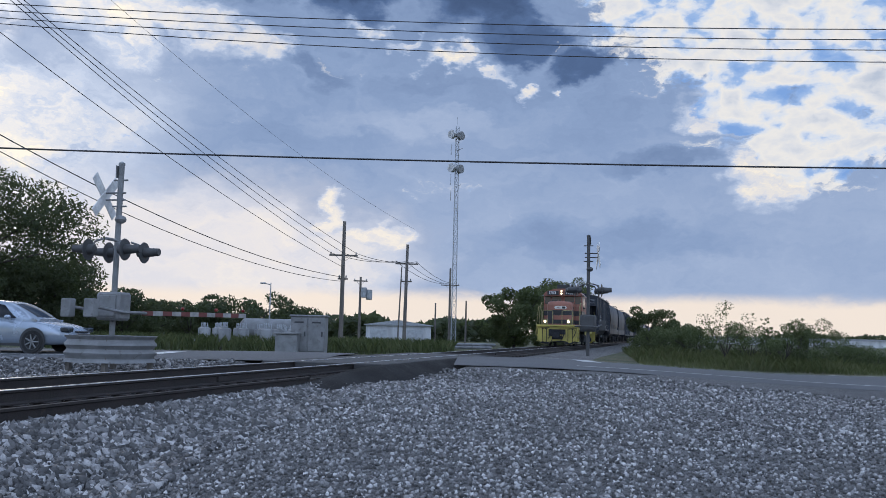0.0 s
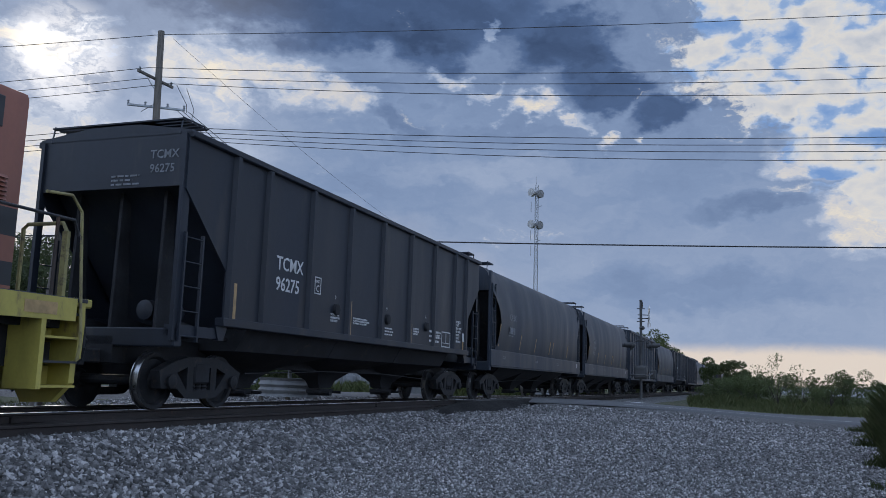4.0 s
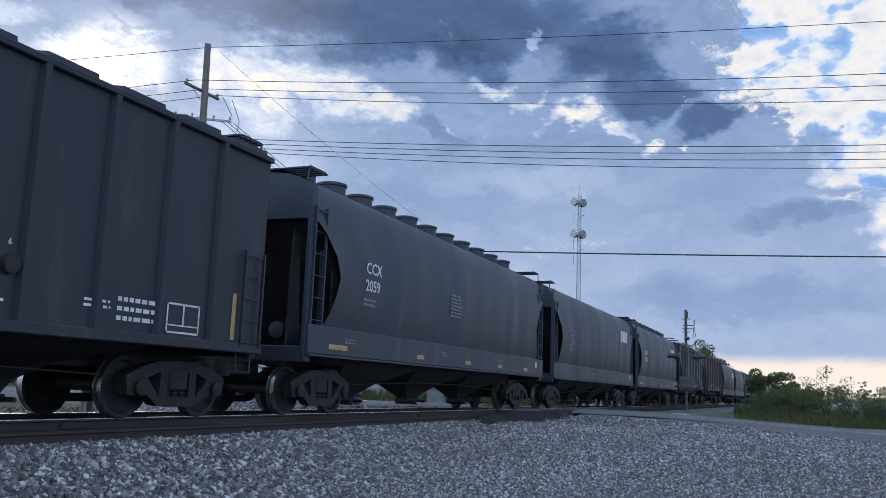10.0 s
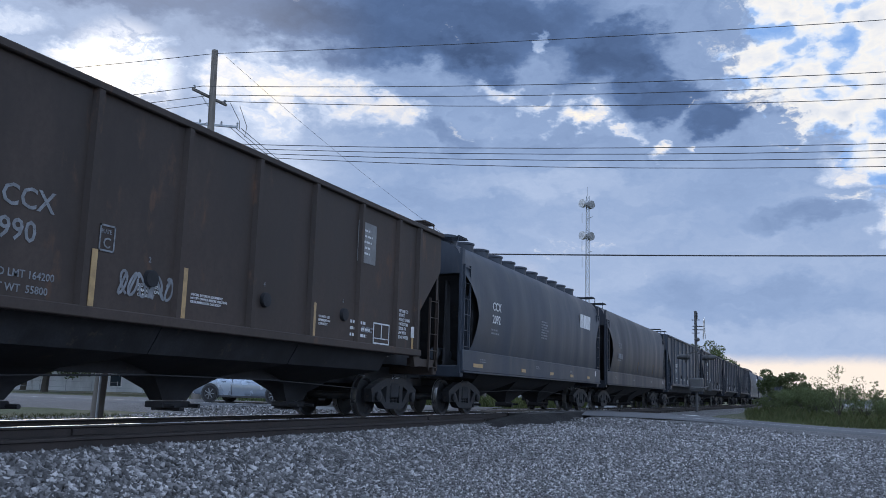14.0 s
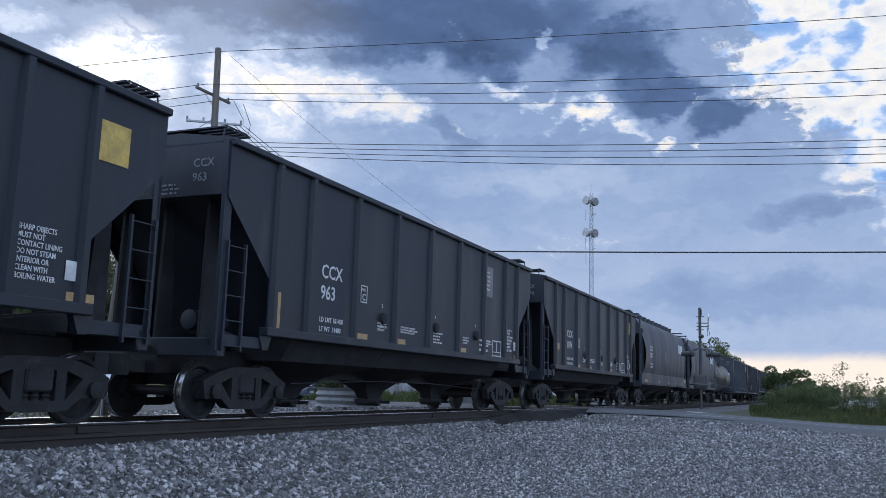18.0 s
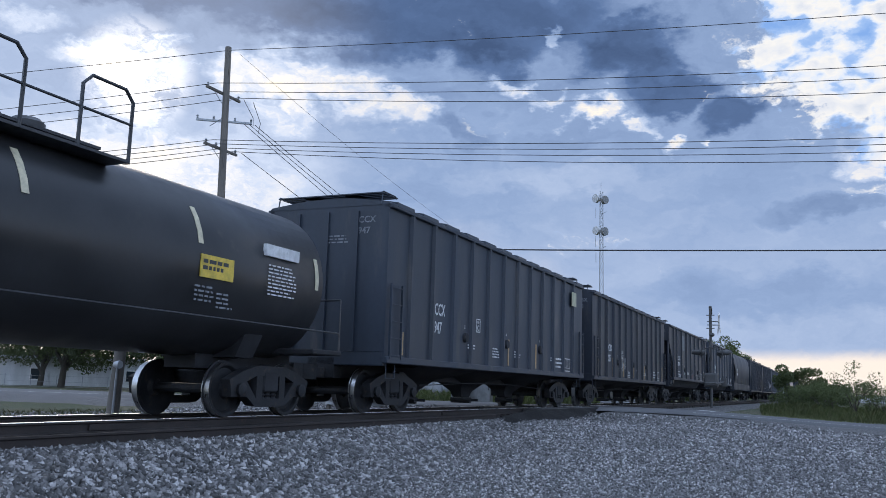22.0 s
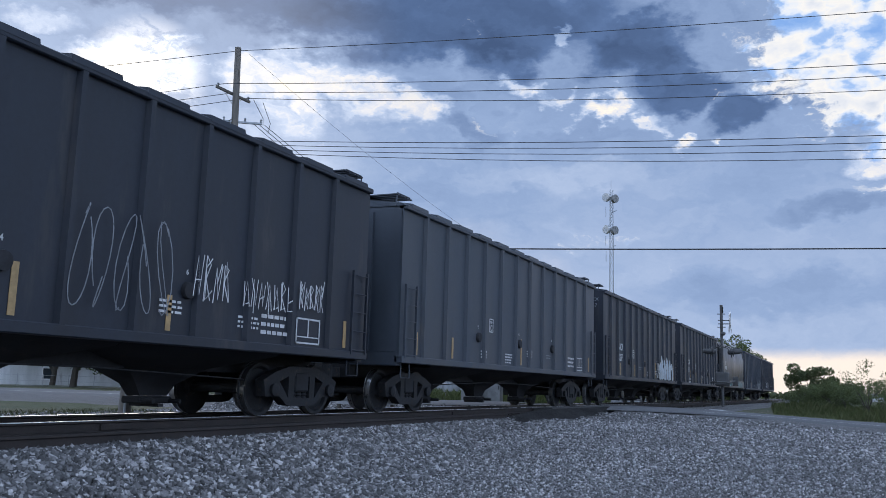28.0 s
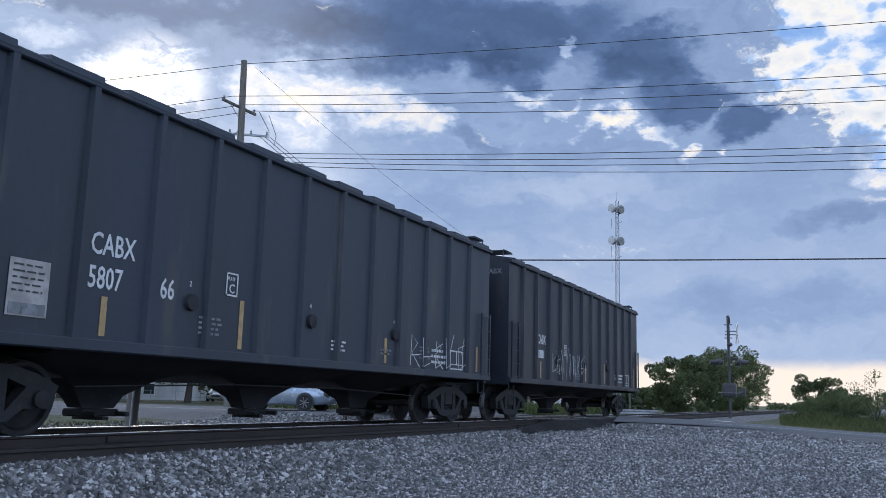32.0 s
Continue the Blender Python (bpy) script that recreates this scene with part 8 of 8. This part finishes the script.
CARGLASS = glass("car_window_glass", (0.015, 0.018, 0.022), 0.3)
CARPAINT = surface("silver_car_paint", (0.33, 0.385, 0.46), 0.22, metal=0.45, spread=0.06, size=2, grain=60, bump=0.0, spec=0.6)
p = ROAD_MID + ROAD_WAY * -11.4 + ROAD_SIDE * -1.75
build_car(pose(p.x + 0.15, p.y + 0.03, road_z(-11.4) + 0.035, 0, 0, 12.3) @ Matrix.Diagonal((0.94, 1, 1, 1)), CARPAINT, "silver four-door sedan waiting at the crossing")
build_car(pose(-55.0, 67.5, ground_z(-55.0, 67.5) + 0.02, 0, 0, -60), CARDWHITE, "white car parked on the grass beyond the road")


# ---- trees, shrubs and grass ----
LEAF = leaf_material("oak_leaves", (0.078, 0.096, 0.062), (0.118, 0.14, 0.085), 0.45)
LEAF2 = leaf_material("shrub_leaves", (0.095, 0.122, 0.060), (0.15, 0.175, 0.085))
GRASS = leaf_material("grass_blades", (0.12, 0.155, 0.08), (0.22, 0.23, 0.13), 0.5)
DRYGRASS = leaf_material("dry_grass", (0.065, 0.070, 0.040), (0.12, 0.11, 0.07))
VERGE = leaf_material("verge_blades", (0.16, 0.19, 0.095), (0.28, 0.27, 0.16), 0.55)
BARK = surface("bark", (0.065, 0.055, 0.047), 0.9, spread=0.3, size=3, grain=14, bump=0.6, streak=4)


def leaf_cloud(rng, centres, radii, count, size, hollow=0.45):
    """Leaf cards scattered through uneven clumps; returns vertices and faces."""
    k = rng.choice(len(centres), count, p=np.array([r ** 2 for r in radii]) / sum(r ** 2 for r in radii))
    d = rng.normal(size=(count, 3))
    d /= np.linalg.norm(d, axis=1, keepdims=True)
    rr = rng.uniform(hollow, 1.0, count) ** 0.6
    c = np.array(centres)[k] + d * (np.array(radii)[k] * rr)[:, None] * np.array([1, 1, 0.8])
    return leaf_cards(rng, c, size)


def leaf_cards(rng, c, size):
    count = len(c)
    u = rng.normal(size=(count, 3))
    u /= np.linalg.norm(u, axis=1, keepdims=True)
    w = np.cross(u, rng.normal(size=(count, 3)))
    w /= np.linalg.norm(w, axis=1, keepdims=True)
    s = size * rng.uniform(0.6, 1.4, count)[:, None]
    v = np.stack([c - u * s, c + w * s * 0.45, c + u * s, c - w * s * 0.45], 1).reshape(-1, 3)
    return v, np.arange(count * 4).reshape(-1, 4)


def card_mesh(name, v, f, material):
    me = bpy.data.meshes.new(name)
    me.vertices.add(len(v))
    me.vertices.foreach_set("co", np.ascontiguousarray(v, dtype=np.float32).reshape(-1))
    n, k = f.shape
    me.loops.add(n * k)
    me.loops.foreach_set("vertex_index", f.reshape(-1).astype(np.int32))
    me.polygons.add(n)
    me.polygons.foreach_set("loop_start", np.arange(0, n * k, k, dtype=np.int32))
    me.polygons.foreach_set("loop_total", np.full(n, k, dtype=np.int32))
    me.update(calc_edges=True)
    me.materials.append(material)
    return me


def build_tree(x, y, height, spread, seed, label, leaves=5000, size=0.22, trunk=0.22, bare=0.22, limbs=7, z=None, name="tree", mat=None, lobes=26):
    rng = np.random.default_rng(seed)
    z = ground_z(x, y) - 0.1 if z is None else z
    tree = thing(name, label, "tree" if name == "tree" else "shrub", pose(x, y, z))
    h0 = height * bare
    part("trunk", Shape().tube([(0, 0, 0), (0.1, 0.05, h0 * 0.6), (0.05, 0.15, h0 * 1.3), (0.2, 0.1, height * 0.6)], trunk, 9, trunk * 0.4), BARK, tree)
    tips = []
    for i in range(limbs):
        a = 2 * math.pi * i / limbs + rng.uniform(-0.3, 0.3)
        r = spread * rng.uniform(0.55, 0.9)
        up = height * rng.uniform(0.45, 0.85)
        base = h0 * rng.uniform(0.5, 1.4)
        pts = [(0.05, 0.05, base), (r * 0.35 * math.cos(a), r * 0.35 * math.sin(a), base + (up - base) * 0.55), (r * math.cos(a), r * math.sin(a), up)]
        part("limb", Shape().tube(pts, trunk * 0.5, 6, trunk * 0.12), BARK, tree)
        tips.append(pts[2])
    centres, radii = [], []
    for i in range(lobes):
        a, t = rng.uniform(0, 2 * math.pi), rng.uniform(0, 1) ** 0.6
        zz = rng.uniform(h0 * 1.05, height * 0.93)
        env = math.sqrt(max(0.05, 1 - ((zz - height * 0.52) / (height * 0.52)) ** 2))
        r = spread * t * env
        centres.append((r * math.cos(a), r * math.sin(a), zz))
        radii.append(spread * rng.uniform(0.16, 0.32))
    for t in tips:
        centres.append(t)
        radii.append(spread * 0.2)
    v, f = leaf_cloud(rng, centres, radii, leaves, size)
    part("crown", card_mesh("crown", v, f, mat or LEAF), None, tree)
    return tree


OAK = "dense dark green oak tree on the grass"
for x, y, h, s, seed, n in ((-48.4, 55.5, 11.2, 8.2, 1, 14000), (-57.5, 53.0, 11.0, 7.6, 2, 10000), (-48.0, 64.0, 6.6, 5.4, 3, 5000), (-70.0, 62.0, 9.0, 6.0, 4, 4500)):
    build_tree(x, y, h, s, seed, OAK, int(n * 3.2), 0.14, 0.30, 0.24, 9, lobes=70)
for k, (az, r, h, s) in enumerate(((34.6, 118, 5.6, 4.2), (33.2, 112, 6.0, 4.6), (31.6, 122, 5.2, 4.0), (29.6, 130, 5.4, 4.4), (27.6, 126, 6.2, 5.2), (25.7, 124, 6.7, 5.4), (23.9, 132, 6.0, 4.6), (36.5, 104, 6.6, 4.8), (38.5, 96, 6.8, 4.6))):
    x, y, _ = spot(az, r)
    build_tree(x, y, h, s, 20 + k, "dark green broadleaf tree behind the yard", 4200, 0.22, 0.2, 0.2, 5, z=-1.3, lobes=20)
for k, (x, y, h, s, n) in enumerate(((-18.9, 104.0, 6.4, 3.6, 4200), (-17.8, 114.0, 6.9, 4.2, 4200), (-17.0, 126.0, 8.0, 4.2, 4200), (-16.6, 140.0, 9.6, 5.0, 4000), (-17.4, 156.0, 10.2, 4.6, 3500))):
    build_tree(x, y, h + 0.9, s, 40 + k, "leafy green tree beside the railway", int(n * 3), 0.15, 0.2, 0.10, 7, z=-1.1, lobes=34, mat=LEAF2)
build_tree(-4.3, 113.0, 5.2, 3.1, 60, "rounded green tree beside the railway", 9000, 0.14, 0.18, 0.12, 7, z=-0.9, lobes=28, mat=LEAF2)
build_tree(-0.9, 116.0, 3.4, 2.6, 61, "low green tree beside the railway", 4500, 0.13, 0.12, 0.1, 5, z=-1.0, lobes=18)
for k, (az, r, h, s, n, sz) in enumerate(((-0.9, 62, 3.7, 1.7, 900, 0.14), (-2.3, 66, 2.6, 2.0, 1500, 0.13), (0.8, 70, 2.5, 2.2, 1800, 0.13), (-3.8, 60, 2.7, 1.6, 900, 0.12), (-5.2, 62, 2.9, 1.8, 1200, 0.12), (-6.6, 60, 1.5, 2.0, 900, 0.12), (-8.4, 64, 1.2, 2.2, 900, 0.12), (2.2, 84, 2.2, 2.2, 1500, 0.14), (-10.6, 62, 1.2, 2.3, 900, 0.12))):
    x, y, _ = spot(az, r)
    build_tree(x, y, h * (1.05 if k == 0 else 0.88), s, 70 + k, "scrubby green shrub in tall grass", int(n * (2.0 if k == 0 else 5.5)), sz * 0.42, 0.05, 0.08, 9, name="shrub", mat=LEAF2, lobes=18)


for k, (az, r, h) in enumerate(((-2.9, 61, 2.9), (-3.2, 63, 2.5), (-4.5, 60, 2.9), (-4.9, 61, 2.6), (-1.7, 64, 2.6), (0.3, 66, 2.2))):
    x, y, _ = spot(az, r)
    build_tree(x, y, h, 0.42, 90 + k, "slim feathery weed stalk above the grass", 420, 0.05, 0.015, 0.25, 6, name="shrub", mat=LEAF2, lobes=12)


def far_woods():
    rng = np.random.default_rng(90)
    c = []
    for a0, a1, r, h0, h1, n in ((10, 40, 210, 4.5, 7.5, 5200), (40, 70, 190, 5, 8, 3000), (-14, -3.4, 480, 4.0, 8.5, 2600), (-3.5, 5.0, 420, 3, 6.0, 1200), (-40, -14, 450, 6, 10, 1500), (70, 120, 250, 5, 9, 1500)):
        az = np.radians(rng.uniform(a0, a1, n))
        hh = h0 + (h1 - h0) * (0.5 + 0.5 * np.sin(az * 60) * np.sin(az * 23 + 1)) * rng.uniform(0.7, 1.0, n)
        z = -2.2 + hh * rng.uniform(0, 1, n) ** 0.7
        rr = r + rng.uniform(-8, 8, n)
        c.append(np.stack([-rr * np.sin(az), rr * np.cos(az), z], -1))
    v, f = leaf_cards(rng, np.concatenate(c), 1.15)
    tagged(new("far_woods", card_mesh("far_woods", v, f, LEAF)), "far dark line of woods along the horizon", "woods", kind="stuff")


far_woods()


def blades(name, label, count, seed, place, height, width, material=None):
    """Bent grass blades."""
    rng = np.random.default_rng(seed)
    xy = place(rng, count)
    n = len(xy)
    z = np.array([ground_z(a, b) for a, b in xy])
    h = height(xy, rng)
    a = rng.uniform(0, 2 * math.pi, n)
    lean = rng.uniform(0.1, 0.8, n) * h
    dx, dy = np.cos(a), np.sin(a)
    w = width * rng.uniform(0.6, 1.4, n)
    px, py = -dy * w, dx * w
    base = np.stack([xy[:, 0], xy[:, 1], z - 0.02], -1)
    mid = base + np.stack([dx * lean * 0.35, dy * lean * 0.35, h * 0.6], -1)
    tip = base + np.stack([dx * lean, dy * lean, h], -1)
    p = np.stack([px, py, np.zeros(n)], -1)
    v = np.stack([base - p, base + p, mid + p * 0.7, tip, mid - p * 0.7], 1).reshape(-1, 3)
    f = np.arange(n * 5).reshape(-1, 5)
    tagged(new(name, card_mesh(name, v, f, material or GRASS)), label, "grass", kind="stuff")


def verge(rng, n):
    """The strip of tall weeds beyond the road."""
    az = np.radians(rng.uniform(-16, 4.2, n))
    r = rng.uniform(46, 95, n)
    xy = np.stack([-r * np.sin(az), r * np.cos(az)], -1)
    w = (xy - np.array(ROAD_MID)) @ np.array(ROAD_SIDE)
    return xy[(w > 5.4) & (xy[:, 0] > TRACK + 4.5)]


def clump(rng, n):
    """Tall weeds close by at the lot's edge."""
    y = rng.uniform(10.0, 30, n)
    ragged = 0.35 * np.sin(y * 1.9) + 0.28 * np.sin(y * 4.3 + 1.0) + 0.2 * np.sin(y * 9.1)
    x = 1.9 + 0.06 * (y - 10) + ragged + rng.gamma(1.5, 1.1, n)
    return np.stack([x, y], -1)


def left_verge(rng, n):
    x = rng.uniform(-21, -13.2, n)
    y = rng.uniform(3, 21.5, n)
    return np.stack([x, y], -1)


def far_left(rng, n):
    az = np.radians(rng.uniform(14, 36, n))
    r = rng.uniform(52, 75, n)
    return np.stack([-r * np.sin(az), r * np.cos(az)], -1)


blades("verge_grass", "tall green and straw grass beyond the road", 60000, 91, verge, lambda p, g: (0.15 + g.gamma(2.0, 0.13, len(p)).clip(0, 0.7)) * (0.6 + 0.4 * np.sin(p[:, 0] * 0.7) * np.sin(p[:, 1] * 0.45)) * np.where(p[:, 0] > 5.5, 0.6, 1.0), 0.011, VERGE)
blades("tall_weeds", "tall arching green weeds at the edge of the gravel", 110000, 92, clump, lambda p, g: (0.15 + g.gamma(2.2, 0.27, len(p))).clip(0.10, 1.6) * np.clip((p[:, 0] - 1.3 - 0.06 * (p[:, 1] - 10)) / 1.7, 0.16, 1.0) * (0.75 + 0.35 * np.sin(p[:, 0] * 2.1) * np.sin(p[:, 1] * 1.3)), 0.0035)


blades("ditch_grass", "short rough grass between the track and the road", 9000, 93, left_verge, lambda p, g: g.uniform(0.05, 0.20, len(p)), 0.006, DRYGRASS)
blades("yard_grass", "tall rough grass round the yard", 9000, 94, far_left, lambda p, g: g.uniform(0.3, 0.9, len(p)), 0.03)


def motions():
    for car in CARS:
        y, z = car.location.y, car.location.z
        walk(car, [(t, pose(TRACK, y - s, z)) for t, s in SHIFTS])


motions()
